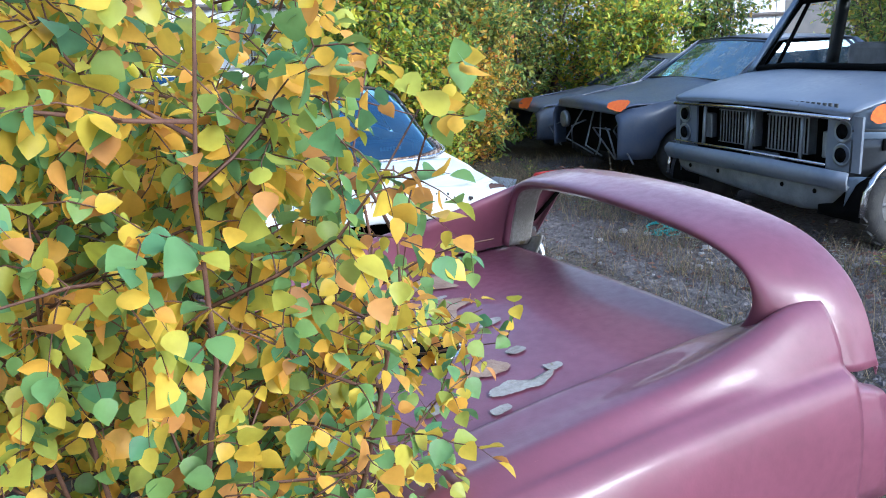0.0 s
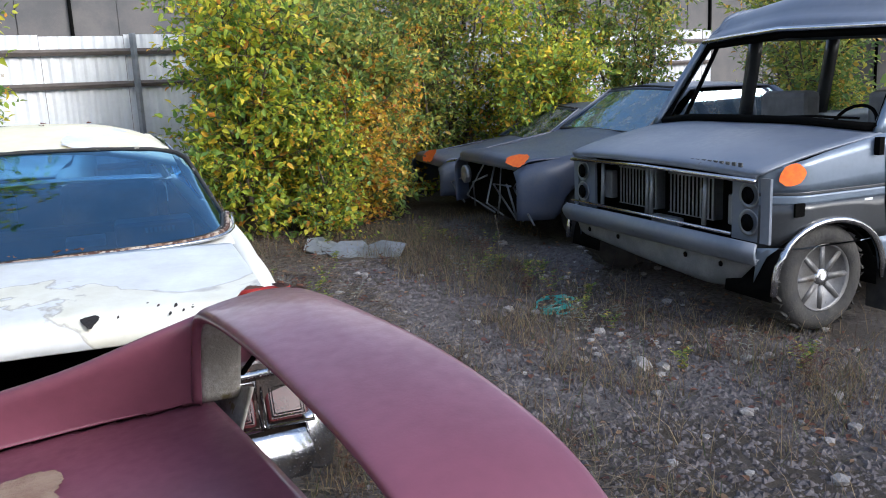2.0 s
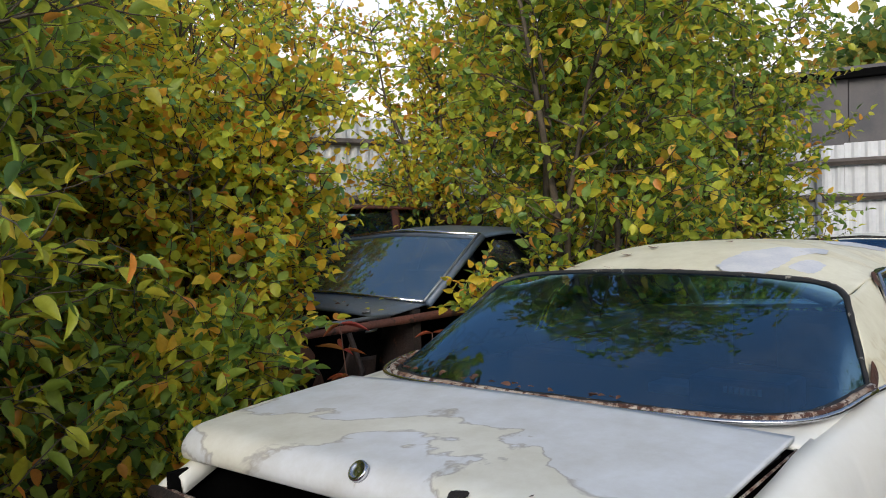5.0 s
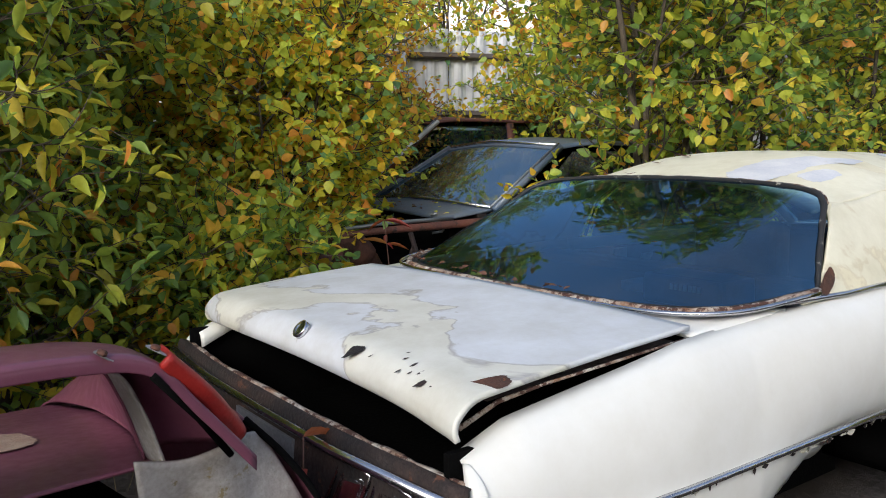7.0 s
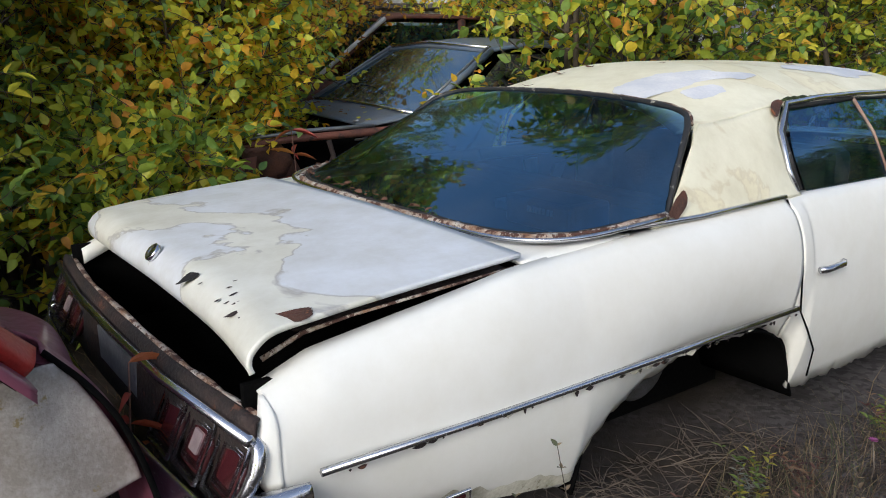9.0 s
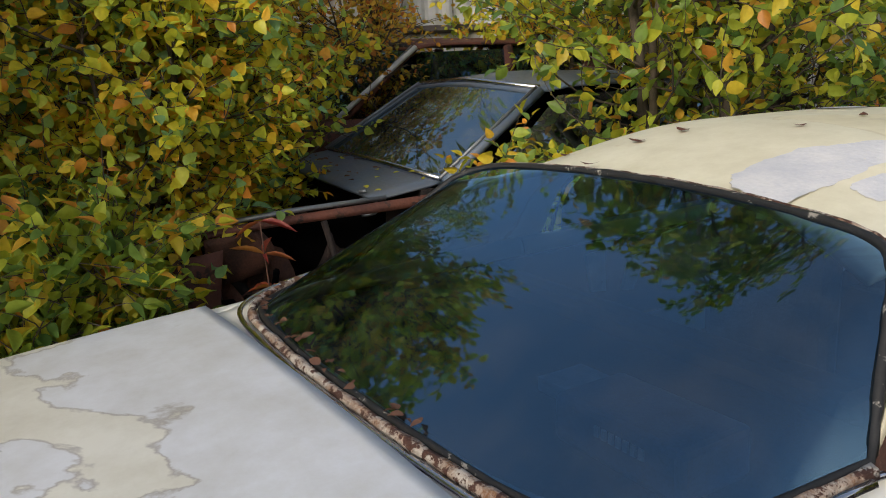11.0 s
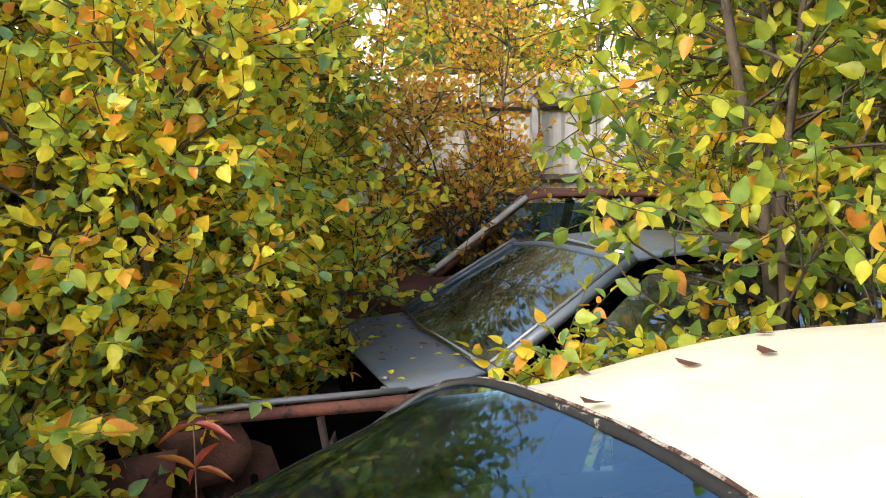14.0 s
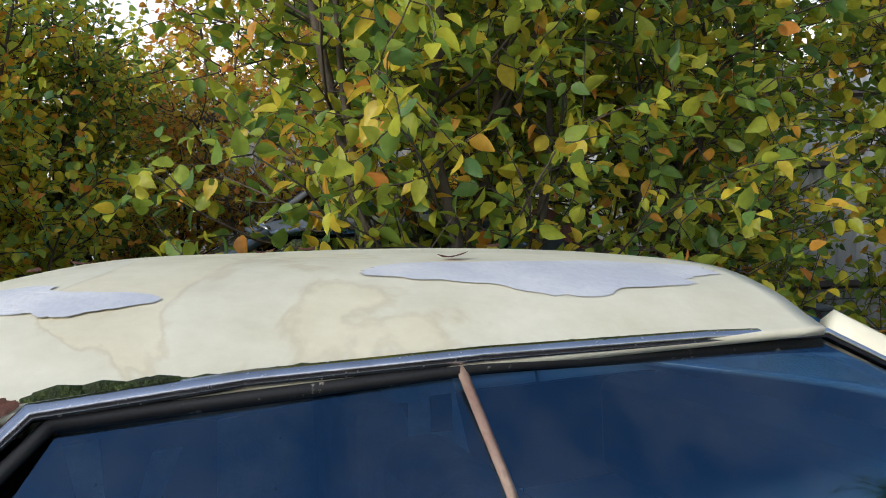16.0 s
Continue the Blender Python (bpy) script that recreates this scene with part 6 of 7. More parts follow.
def parked_cars():
    rnd = random.Random(5)
    # navy saloon beside the van, its nose stripped
    car, put = saloon("navy_saloon", pose(4.02, 5.55, -0.08, 0, 0, -3), NAVY, "dusty navy saloon with its front end torn off", GLASS_DUST, 4.7, 2.0, 1.5, 1.02, 0.88, 1.45)
    # added black block, puts the shade of the open nose into colour
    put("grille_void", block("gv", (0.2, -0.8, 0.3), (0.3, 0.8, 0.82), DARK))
    for k in range(9):
        y = -0.75 + 1.5 * rnd.random()
        put("torn_strut", tubes("strut", [([(0.18, y, 0.85 - 0.3 * rnd.random()), (0.02 + 0.12 * rnd.random(), y + rnd.uniform(-0.3, 0.3), 0.35 + 0.25 * rnd.random()), (0.16, y + rnd.uniform(-0.4, 0.4), 0.25)], 0.011)], STEEL, 5), "bent bare strut")
    put("headlamp_bowl", disc("hb", (0.1, 0.55, 0.62), (-1, 0, 0), [(0, 0.1), (0.05, 0.1), (0.06, 0.08), (0.02, 0.0)], STEEL, 16))
    put("spray_mark", blotch("sm", [(0.09, -0.84, 0.765), (0.07, -0.62, 0.79), (0.12, -0.54, 0.85), (0.19, -0.66, 0.885), (0.2, -0.84, 0.865)], ORANGE, 0.12, 4, 0.03), "orange spray-paint ring")
    # dark car in the thicket
    car, put = saloon("black_saloon", pose(4.2, 7.75, -0.1, 0, 0, -6), NAVY, "dark saloon almost swallowed by bushes", GLASS_DUST, 4.5, 1.7, 1.28, 0.86, 0.75, 1.4)
    put("spray_mark", blotch("sm", [(0.03, -0.34, 0.655), (0.01, -0.1, 0.66), (0.07, 0.0, 0.74), (0.12, -0.2, 0.8), (0.12, -0.36, 0.79)], ORANGE, 0.15, 4, 0.02), "orange spray-paint mark")
    # blue wreck with no wing and no bonnet
    m = pose(-2.66, 0.9, 0.13, 0, 0, 84)
    # dark rust on sides and firewall also paints in the bay's shade
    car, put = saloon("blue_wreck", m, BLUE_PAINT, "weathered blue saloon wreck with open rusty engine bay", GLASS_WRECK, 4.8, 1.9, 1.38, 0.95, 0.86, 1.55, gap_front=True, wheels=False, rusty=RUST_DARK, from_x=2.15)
    put("cowl_panel", surf("cp", [[(1.2, -0.86, 0.915), (1.14, 0, 0.94), (1.2, 0.86, 0.915)], [(1.54, -0.84, 0.955), (1.48, 0, 0.985), (1.54, 0.84, 0.955)]], BLUE_PAINT, 14, 8, flip=True), "blue cowl panel strewn with leaves", 0.012)
    put("wing_rail", tubes("wr", [(spline([(0.15, -0.8, 0.8), (0.6, -0.86, 0.86), (1.2, -0.88, 0.88), (2.2, -0.87, 0.9)], 16), [0.014 + 0.0012 * j for j in range(16)])], RUST_RED, 6), "red-brown inner wing rail")
    put("wing_rail", tubes("wr2", [([(0.15, 0.8, 0.8), (0.6, 0.86, 0.86), (1.2, 0.88, 0.87)], 0.035)], RUST_RED, 6))
    put("front_beam", tubes("fb", [([(0.08, -0.82, 0.78), (0.02, 0, 0.82), (0.08, 0.82, 0.78)], 0.04)], RUST_RED, 6), "rusty front cross beam")
    put("beam_strip", tubes("bs", [([(0.3, -0.83, 0.87), (0.8, -0.87, 0.91), (1.25, -0.86, 0.915)], 0.012)], STEEL, 5))
    # inner wing coloured black for the shade within the engine bay
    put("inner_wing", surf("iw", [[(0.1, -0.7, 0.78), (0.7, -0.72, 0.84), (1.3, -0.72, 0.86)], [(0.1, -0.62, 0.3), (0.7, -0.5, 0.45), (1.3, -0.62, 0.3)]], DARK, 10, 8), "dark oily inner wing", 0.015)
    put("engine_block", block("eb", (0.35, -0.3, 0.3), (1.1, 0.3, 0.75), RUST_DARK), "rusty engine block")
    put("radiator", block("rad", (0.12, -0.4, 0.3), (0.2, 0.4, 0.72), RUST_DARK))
    put("hanging_panel", surf("hp", [[(0.15, -0.92, 0.76), (0.5, -0.95, 0.8)], [(0.2, -0.95, 0.35), (0.42, -0.98, 0.3)]], RUST_RED, 6, 8), "hanging rusty panel", 0.012)
    put("hanging_strap", tubes("hs", [([(0.95, -0.88, 0.85), (0.98, -0.95, 0.65), (0.85, -0.98, 0.45), (0.8, -0.93, 0.25)], 0.015)], RUST_DARK, 6))
    put("coil_spring", tubes("cs", [([(1.22 + 0.04 * math.cos(k), -0.72 + 0.04 * math.sin(k), 0.8 + 0.012 * k * 0.5) for k in range(24)], 0.008)], STEEL, 5))
    for k in range(30):
        c = Vector((0.15 + 1.0 * rnd.random(), -0.9 + 0.5 * rnd.random(), 0.25 + 0.5 * rnd.random()))
        g = [[tuple(c + Vector((0.1 * (i - 1) + rnd.gauss(0, 0.03), rnd.gauss(0, 0.05), 0.09 * (j - 1) + rnd.gauss(0, 0.03)))) for i in range(3)] for j in range(3)]
        put("torn_sheet", surf("torn_sheet", g, (RUST_DARK, RUST_RED, RUST_DARK, RUST)[k % 4] if k != 5 else RUST_RED, 7, 7), "crumpled rusty sheet", 0.006)
    for k in range(5):
        a = [(0.2 + 0.9 * rnd.random(), -0.9 + 0.3 * rnd.random(), 0.3 + 0.5 * rnd.random()) for _ in range(4)]
        put("loose_hose", tubes("loose_hose", [(spline(a, 14), 0.014)], DARK, 6), "perished black hose")
    put("white_cap", disc("wc", (0.55, -0.82, 0.9), (0.2, -0.3, 1), [(0, 0.022), (0.035, 0.022), (0.04, 0.015), (0.04, 0)], PRINT, 12), "white plastic cap")
    put("steel_frame", block("sf", (0.1, -0.75, -0.06), (4.6, -0.55, 0.3), RUST_DARK))
    put("steel_frame", block("sf", (0.1, 0.55, -0.06), (4.6, 0.75, 0.3), RUST_DARK))
    # rust-brown wreck further in
    m = pose(-4.75, 1.9, 0.13, 0, 0, 82)
    car, put = saloon("brown_wreck", m, RUST_RED, "rust-brown saloon wreck with bare white pillar", GLASS_SIDE, 4.7, 1.8, 1.62, 1.1, 1.05, 1.1, wheels=False)
    put("bare_pillar", tubes("bp", [([(1.05, -0.82, 1.12), (1.72, -0.68, 1.58)], 0.02)], PRINT, 6), "peeling white windscreen pillar")
    put("steel_frame", block("sf", (0.2, -0.7, -0.05), (4.4, 0.7, 0.3), RUST_DARK))
    # white car ahead of the hardtop
    car, put = saloon("white_saloon", pose(-0.75, 6.3, 0.0, 0, 0, 88), WHITE_SIDE, "white saloon parked nose to nose by the fence", GLASS_SIDE, 4.4, 1.75, 1.3, 1.0, 0.96, 1.2)

    saloon("white_saloon", pose(-2.95, -0.34, 0.05, 0, 0, -90), WHITE_SIDE, "white saloon standing behind a willow bush", GLASS_SIDE, 4.4, 1.8, 1.42, 1.05, 1.02, 1.2)


parked_cars()


# ---- fence and buildings ----
def corrugated(name, a, b, z0, z1, mat, pitch=0.15, depth=0.02):
    a, b = Vector(a), Vector(b)
    d = (b - a)
    n = int(d.length / pitch * 4)
    q = Vector((-d.y, d.x, 0)).normalized()
    verts = []
    for i in range(n + 1):
        o = (0, 1, 1, 0)[i % 4] * depth
        p = a + d * (i / n) + q * o
        verts += [(p.x, p.y, z0), (p.x, p.y, z1)]
    return mesh(name, verts, [(2 * i, 2 * i + 2, 2 * i + 3, 2 * i + 1) for i in range(n)], mat)


def fences():
    runs = (("fence_far", (-4.6, 9.5), (13, 12.6)), ("fence_side", (-9.0, -3.0), (-4.6, 9.5)))
    for nm, a, b in runs:
        f = tagged(new(nm), "white corrugated sheet fence with dark rails", "fence", kind="structure")
        d = Vector((b[0] - a[0], b[1] - a[1], 0))
        L, e = d.length, d.normalized()
        q = Vector((-e.y, e.x, 0)) * (-1 if nm == "fence_far" else -1)
        k = 0
        while k * 1.1 < L - 0.05:
            p0, p1 = Vector((*a, 0)) + e * (1.1 * k), Vector((*a, 0)) + e * min(L, 1.1 * (k + 1) - 0.004)
            ob = part("sheet", corrugated("sheet", p0, p1, -0.1 + 0.03 * (k % 3), 2.42 + 0.02 * (k % 2) + (0.5 if nm == "fence_side" else 0), FENCE), f)
            k += 1
        for zz in (0.6, 1.75, 2.2) if nm == "fence_far" else (0.7, 1.9, 2.6):
            c0, c1 = Vector((*a, zz)) + q * 0.05, Vector((*b, zz)) + q * 0.05
            part("rail", tubes("rail", [([c0, (c0 + c1) / 2, c1], 0.045)], RAIL, 4, False), f)
        k = 0
        while k * 2.6 < L:
            p = Vector((*a, 0)) + e * (0.4 + 2.6 * k) + q * 0.11
            part("post", tubes("post", [([p + Vector((0, 0, -0.2)), p + Vector((0, 0, 2.45 + (0.45 if nm == "fence_side" else 0)))], 0.045)], STEEL, 4, False), f)
            k += 1
    b = tagged(new("barn"), "long low dark barn with a black roof edge behind the fence", "barn", kind="structure")
    TURN = pose(0, 0, 0, 0, 0, 10)
    k = 0
    for x in range(-14, 40, 2):
        part("wall_board", block("wall_board", (x, 17.0 + 0.02 * (k % 2), -0.1), (x + 1.985, 17.3, 4.25), BARN, TURN), b)
        k += 1
    part("roof_edge", block("roof_edge", (-14.2, 16.8, 4.25), (40, 17.3, 4.4), DARK, TURN), b)
    part("roof", block("roof", (-14.2, 17.0, 4.4), (40, 26, 4.5), BARN, TURN), b)
    for x in range(-12, 40, 5):
        part("wall_post", block("wall_post", (x, 16.9, -0.1), (x + 0.06, 17.0, 4.25), DARK, TURN), b)
    h = tagged(new("warehouse"), "pale low warehouse beyond the side fence", "building", kind="structure")
    for k in range(8):
        part("wall_sheet", corrugated("wall_sheet", (-17 + 0.3 * k, -6 + 3 * k, 0), (-16.7 + 0.3 * k, -3.01 + 3 * k, 0), -0.1, 3.9, FENCE, 0.3, 0.03), h)
    part("roof", block("roof", (-26, -6.3, 3.9), (-16.0, 18.4, 4.05), BARN), h)


fences()


# ---- shrubs ----
def shrub(name, base, height, spread, stems, leaf, mat, seed, label, density=1.0, lean=(0, 0), clear=None, broad=0.55, bark=None, low=0.2, category="shrub", droop=0.0, group="", stout=1.0):
    """Stems from one stool, side branches and leafy twigs; clear(p) is true where nothing grows."""
    rnd = random.Random(seed)
    base = (base[0], base[1], ground_z(base[0], base[1]) - 0.03) if len(base) == 2 else base
    root = empty(name, base, label, category, group)
    wood, thin, places = [], [], []
    bv = Vector(base)

    def jit(s):
        return Vector((rnd.gauss(0, s), rnd.gauss(0, s), rnd.gauss(0, s)))

    def twig(p, d, length):
        n = 4
        pts = [p.copy()]
        for i in range(n):
            d = (d + jit(0.18) + Vector((0, 0, -droop))).normalized()
            p = p + d * (length / n)
            pts.append(p.copy())
        if clear and (clear(pts[-1]) or clear(pts[2])):
            return
        thin.append((pts, [r * stout for r in (0.0035, 0.003, 0.0025, 0.002, 0.001)]))
        m = max(2, int(length / (leaf * 0.45) * density))
        for k in range(m):
            f = (k + 0.5 + rnd.uniform(-0.3, 0.3)) / m * n
            i = min(n - 1, int(f))
            q = pts[i] + (pts[i + 1] - pts[i]) * (f - i)
            side = d.cross(jit(1)).normalized()
            along = (side * 0.9 + d * 0.5 + jit(0.3) + Vector((0, 0, -0.2 - droop))).normalized()
            nor = (Vector((0, 0, 1)) + jit(0.9)).normalized()
            if clear and clear(q + along * leaf):
                continue
            places.append((tuple(q), tuple(along), tuple(nor), leaf * rnd.uniform(0.45, 1.15)))
        if density > 0:
            places.append((tuple(p), tuple(d), tuple((Vector((0, 0, 1)) + jit(0.4)).normalized()), leaf * 0.8))

    for sidx in range(stems):
        an = 2 * math.pi * (sidx + rnd.random() * 0.7) / stems
        out = Vector((math.cos(an), math.sin(an), 0)) * spread * rnd.uniform(0.45, 1.0) + Vector((lean[0], lean[1], 0))
        L = height * rnd.uniform(0.75, 1.05)
        n = 9
        p, pts = bv + Vector((rnd.gauss(0, 0.06), rnd.gauss(0, 0.06), 0)), []
        for i in range(n + 1):
            pts.append(p.copy())
            f = (i + 1) / n
            d = (Vector((0, 0, L)) + out * (0.4 + 1.1 * f) + jit(0.12 * height)).normalized()
            p = p + d * (L / n)
        r0 = (0.008 + 0.0085 * height * rnd.uniform(0.7, 1.1)) * stout
        wood.append((pts, [r0 * (1 - 0.88 * i / n) for i in range(n + 1)]))
        for i in range(1, n + 1):
            f = i / n
            if f < low:
                continue
            for b in range(3 if f < 0.95 else 4):
                az = rnd.random() * 6.283
                d = (Vector((math.cos(az), math.sin(az), rnd.uniform(0.1, 0.9))) + out.normalized() * 0.2).normalized()
                bl = height * rnd.uniform(0.13, 0.26) * (1.15 - 0.5 * f)
                q = pts[i - 1] + (pts[i] - pts[i - 1]) * rnd.random()
                bp = [q]
                for k in range(4):
                    d = (d + jit(0.15)).normalized()
                    q = q + d * (bl / 4)
                    bp.append(q)
                if clear and clear(bp[2]):
                    continue
                thin.append((bp, [r * stout for r in (0.008, 0.007, 0.006, 0.004, 0.003)]))
                for k in range(1, 5):
                    for g in range(2):
                        td = (bp[k] - bp[k - 1]).normalized() * 0.7 + Vector((rnd.gauss(0, 0.6), rnd.gauss(0, 0.6), rnd.gauss(0.15, 0.5)))
                        twig(bp[k], td.normalized(), rnd.uniform(2.2, 4.5) * leaf)
    for w in wood:
        part("stem", tubes("stem", [w], bark or BARK, 6), root)
    part("brushwood", tubes("brushwood", thin, bark or BARK, 3), root)
    part("crown", leaves_mesh("crown", places, mat, broad), root)
    return len(places)


def in_cars(p):
    """Ground taken by the cars, where no branch reaches."""
    x, y, z = p
    if -1.02 < x < 1.05 and 0.0 < y < 5.6 and z < (1.0 if y < 1.1 or y > 4.2 or abs(x) > 0.85 else 1.4):
        return True
    if -0.6 < x < 1.1 and -1.9 < y < 0.1 and z < 1.25:
        return True
    if -3.5 < x < -1.5 and 2.1 < y < 5.8 and z < 1.6 and (y > 2.9 or z < 1.25):
        return True
    if 3.8 < x < 8.7 and 1.3 < y < 7.0 and z < 2.2:
        return True
    return False


def view_gap(p):
    """The open lane between the shrubs, over the wrecks to the side fence."""
    x, y, z = p
    if in_cars(p):
        return True
    if x < -1.3 and z > 1.0:
        c = 2.27 + 0.37 * (-1.3 - x)
        return abs(y - c) < 0.1 + 0.025 * (-1.3 - x)
    return False


def plants():
    total = 0
    wl = "leafy goat willow bush turning yellow"
    total += shrub("willow_bush", (-1.35, 3.6), 3.9, 0.95, 10, 0.084, WILLOW, 11, "tall goat willow bush, green turning yellow, grown between two wrecks", 0.9, (0.2, 0.0), view_gap, 0.62, low=0.25)
    total += shrub("willow_bush", (-1.6, 4.7), 3.9, 0.9, 7, 0.09, WILLOW, 12, wl, 0.8, (0, 0.2), view_gap, 0.62, low=0.25, group="willow bushes")
    total += shrub("willow_bush", (-2.2, 0.95), 2.3, 0.55, 11, 0.064, WILLOW_Y, 13, "yellowing willow bush growing out of a rusty wreck", 1.1, (0.15, 0.32), view_gap, 0.74, low=0.36, group="willow bushes")
    total += shrub("willow_bush", (-1.5, 0.62), 1.15, 0.3, 6, 0.08, WILLOW, 28, "low bright green willow shoots beside the boot", 0.9, (0, 0), view_gap, 0.6, low=0.3, group="willow bushes")
    total += shrub("willow_bush", (-1.38, 2.75), 1.15, 0.25, 5, 0.07, WILLOW_Y, 29, "low bright green willow shoots beside a rusty wreck", 0.9, (0, 0), in_cars, 0.65, low=0.35, group="willow bushes")
    total += shrub("willow_bush", (-2.6, 0.2), 2.9, 0.6, 9, 0.064, WILLOW_Y, 23, "yellowing willow bush beside a rusty wreck", 1.1, (0.12, 0.0), view_gap, 0.72, low=0.2, group="willow bushes")
    total += shrub("willow_bush", (-3.3, 1.5), 2.9, 0.7, 9, 0.064, WILLOW_Y, 14, "yellowing willow bush growing out of a rusty wreck", 1.1, (0.1, 0.0), view_gap, 0.68, low=0.25, group="willow bushes")
    total += shrub("willow_bush", (-2.0, -0.35), 2.8, 0.6, 7, 0.09, WILLOW, 15, wl, 0.9, (0.0, 0.1), view_gap, 0.55, low=0.12, group="willow bushes")
    total += shrub("willow_bush", (-3.6, -0.3), 3.4, 0.8, 7, 0.09, WILLOW, 16, wl, 0.9, (0, 0), view_gap, 0.55, low=0.1, group="willow bushes")
    total += shrub("willow_bush", (-1.75, -1.6), 2.6, 0.8, 7, 0.09, WILLOW, 24, wl, 0.9, (0, 0), view_gap, 0.55, low=0.1, group="willow bushes")
    total += shrub("willow_bush", (-1.3, -0.75), 2.35, 0.4, 5, 0.1, WILLOW, 17, "long-leaved willow shoot leaning over the boot", 0.8, (0.35, 0.15), view_gap, 0.42, low=0.35)
    total += shrub("willow_bush", (-5.0, 0.8), 3.4, 0.9, 6, 0.09, WILLOW_Y, 18, wl, 0.9, (0, 0), view_gap, 0.6, low=0.1, group="willow bushes")
    total += shrub("willow_bush", (-6.0, 2.4), 2.9, 0.7, 6, 0.08, WILLOW_Y, 25, wl, 0.8, (0, 0), None, 0.6, low=0.1, group="willow bushes")
    total += shrub("willow_bush", (-3.7, 4.9), 3.6, 0.8, 7, 0.085, WILLOW_Y, 26, wl, 0.8, (0, 0), view_gap, 0.6, low=0.2, group="willow bushes")
    total += shrub("willow_bush", (-3.9, 6.8), 4.2, 1.0, 7, 0.09, WILLOW, 19, wl, 0.8, (0, 0), view_gap, 0.6, low=0.1, group="willow bushes")
    total += shrub("willow_bush", (-1.4, 6.6), 3.4, 0.7, 6, 0.09, WILLOW, 27, wl, 0.8, (0, 0), in_cars, 0.6, low=0.1, group="willow bushes")
    total += shrub("birch_sapling", (-4.6, 2.7), 2.5, 0.5, 4, 0.05, ORANGE_LEAF, 20, "slender birch sapling with orange leaves", 1.0, (0, 0), in_cars, 0.85, low=0.3, category="tree")
    for i, (x, y, h) in enumerate(((-6.8, 4.4, 4.6), (-7.4, 3.2, 4.2), (-6.4, 5.6, 4.4))):
        total += shrub("birch_sapling", (x, y), h, 0.7, 6, 0.07, ORANGE_LEAF if i == 1 else WILLOW_Y, 90 + i, "slender yellowing birch sapling by the fence", 0.8, (0, 0), in_cars, 0.8, low=0.25, category="tree", group="birches by the side fence")
    total += shrub("birch_sapling", (-5.6, 3.9), 3.4, 0.6, 4, 0.055, ORANGE_LEAF, 21, "slender birch sapling with orange leaves", 0.8, (0, 0), in_cars, 0.85, low=0.3, category="tree")
    total += shrub("willow_bush", (-2.75, 1.65), 1.75, 0.4, 6, 0.058, WILLOW_Y, 41, "thin yellow willow shoots growing out of an engine bay", 1.1, (0, 0.1), in_cars, 0.75, low=0.5, group="willow bushes")
    total += shrub("willow_bush", (-3.95, 1.95), 3.3, 0.45, 6, 0.07, WILLOW, 42, wl, 0.9, (0, 0), view_gap, 0.6, low=0.2, group="willow bushes")
    total += shrub("birch_sapling", (-4.05, 3.3), 2.2, 0.4, 4, 0.05, ORANGE_LEAF, 43, "thin birch with sparse orange leaves", 0.45, (0, 0), in_cars, 0.8, low=0.35, category="tree")
    # bushes behind the gravel, in front of the far fence
    for i, (x, y, h, s) in enumerate(((1.75, 6.6, 2.7, 0.5), (2.5, 7.3, 2.9, 0.6), (3.35, 7.6, 2.5, 0.6), (2.0, 8.6, 3.3, 0.7), (3.4, 9.2, 3.4, 0.8), (5.0, 9.6, 3.2, 0.8), (6.6, 9.4, 3.2, 0.9), (8.4, 9.0, 3.3, 0.9), (9.6, 6.5, 3.2, 0.9), (9.8, 4.0, 3.2, 0.9), (9.9, 1.5, 3.0, 0.9), (-2.8, 8.8, 4.0, 0.9), (6.2, 7.9, 2.2, 0.6), (5.8, 10.0, 4.1, 0.7), (7.6, 10.2, 4.2, 0.8), (4.2, 9.9, 4.0, 0.6), (10.8, 8.0, 3.6, 0.9))):
        total += shrub("willow_bush", (x, y), h, s, 6, 0.1 if i < 13 else 0.075, FARGREEN if i % 3 and i < 13 else WILLOW, 30 + i, "dense green willow bush along the fence" if i < 13 else "tall thin willow by the fence", 0.75 if i < 13 else 0.5, (0, 0), in_cars, 0.5, low=0.08, group="bushes along the fence")
    for i, (x, y, h) in enumerate(((2.55, 6.45, 1.6), (4.3, 8.9, 2.4), (3.2, 7.2, 1.9))):
        total += shrub("birch_sapling", (x, y), h, 0.35, 4, 0.06, WILLOW if i == 0 else ORANGE_LEAF, 60 + i, "small birch with pale green leaves" if i == 0 else "small birch with orange leaves", 0.75, (0, 0), in_cars, 0.8, low=0.1, category="tree", group="orange birches")
    # birch beside the path at the start
    total += shrub("birch_sapling", (-0.62, -1.95), 1.85, 0.36, 11, 0.036, BIRCH, 70, "young birch with yellow, orange and green leaves", 0.9, (0.0, 0.0), lambda p: p[0] > (-0.28 if p[2] > 1.22 else -0.08) or p[1] < -2.5, 0.9, BIRCH_BARK, 0.42, "tree", 0.25, stout=0.4)
    # far trees over the roofs
    for i, (x, y, h) in enumerate(((-14, 22, 8), (-6, 34, 9), (6, 36, 9), (20, 34, 10), (-22, 10, 9), (30, 18, 9), (26, -6, 9), (12, -16, 8), (-6, -14, 8), (-16, -12, 8))):
        shrub("birch_tree", (x, y, -0.1), h, 1.6, 5, 0.5, FARGREEN, 80 + i, "far broad-leaved tree turning yellow", 0.6, (0, 0), None, 0.8, category="tree", group="far trees")
    return total


plants()


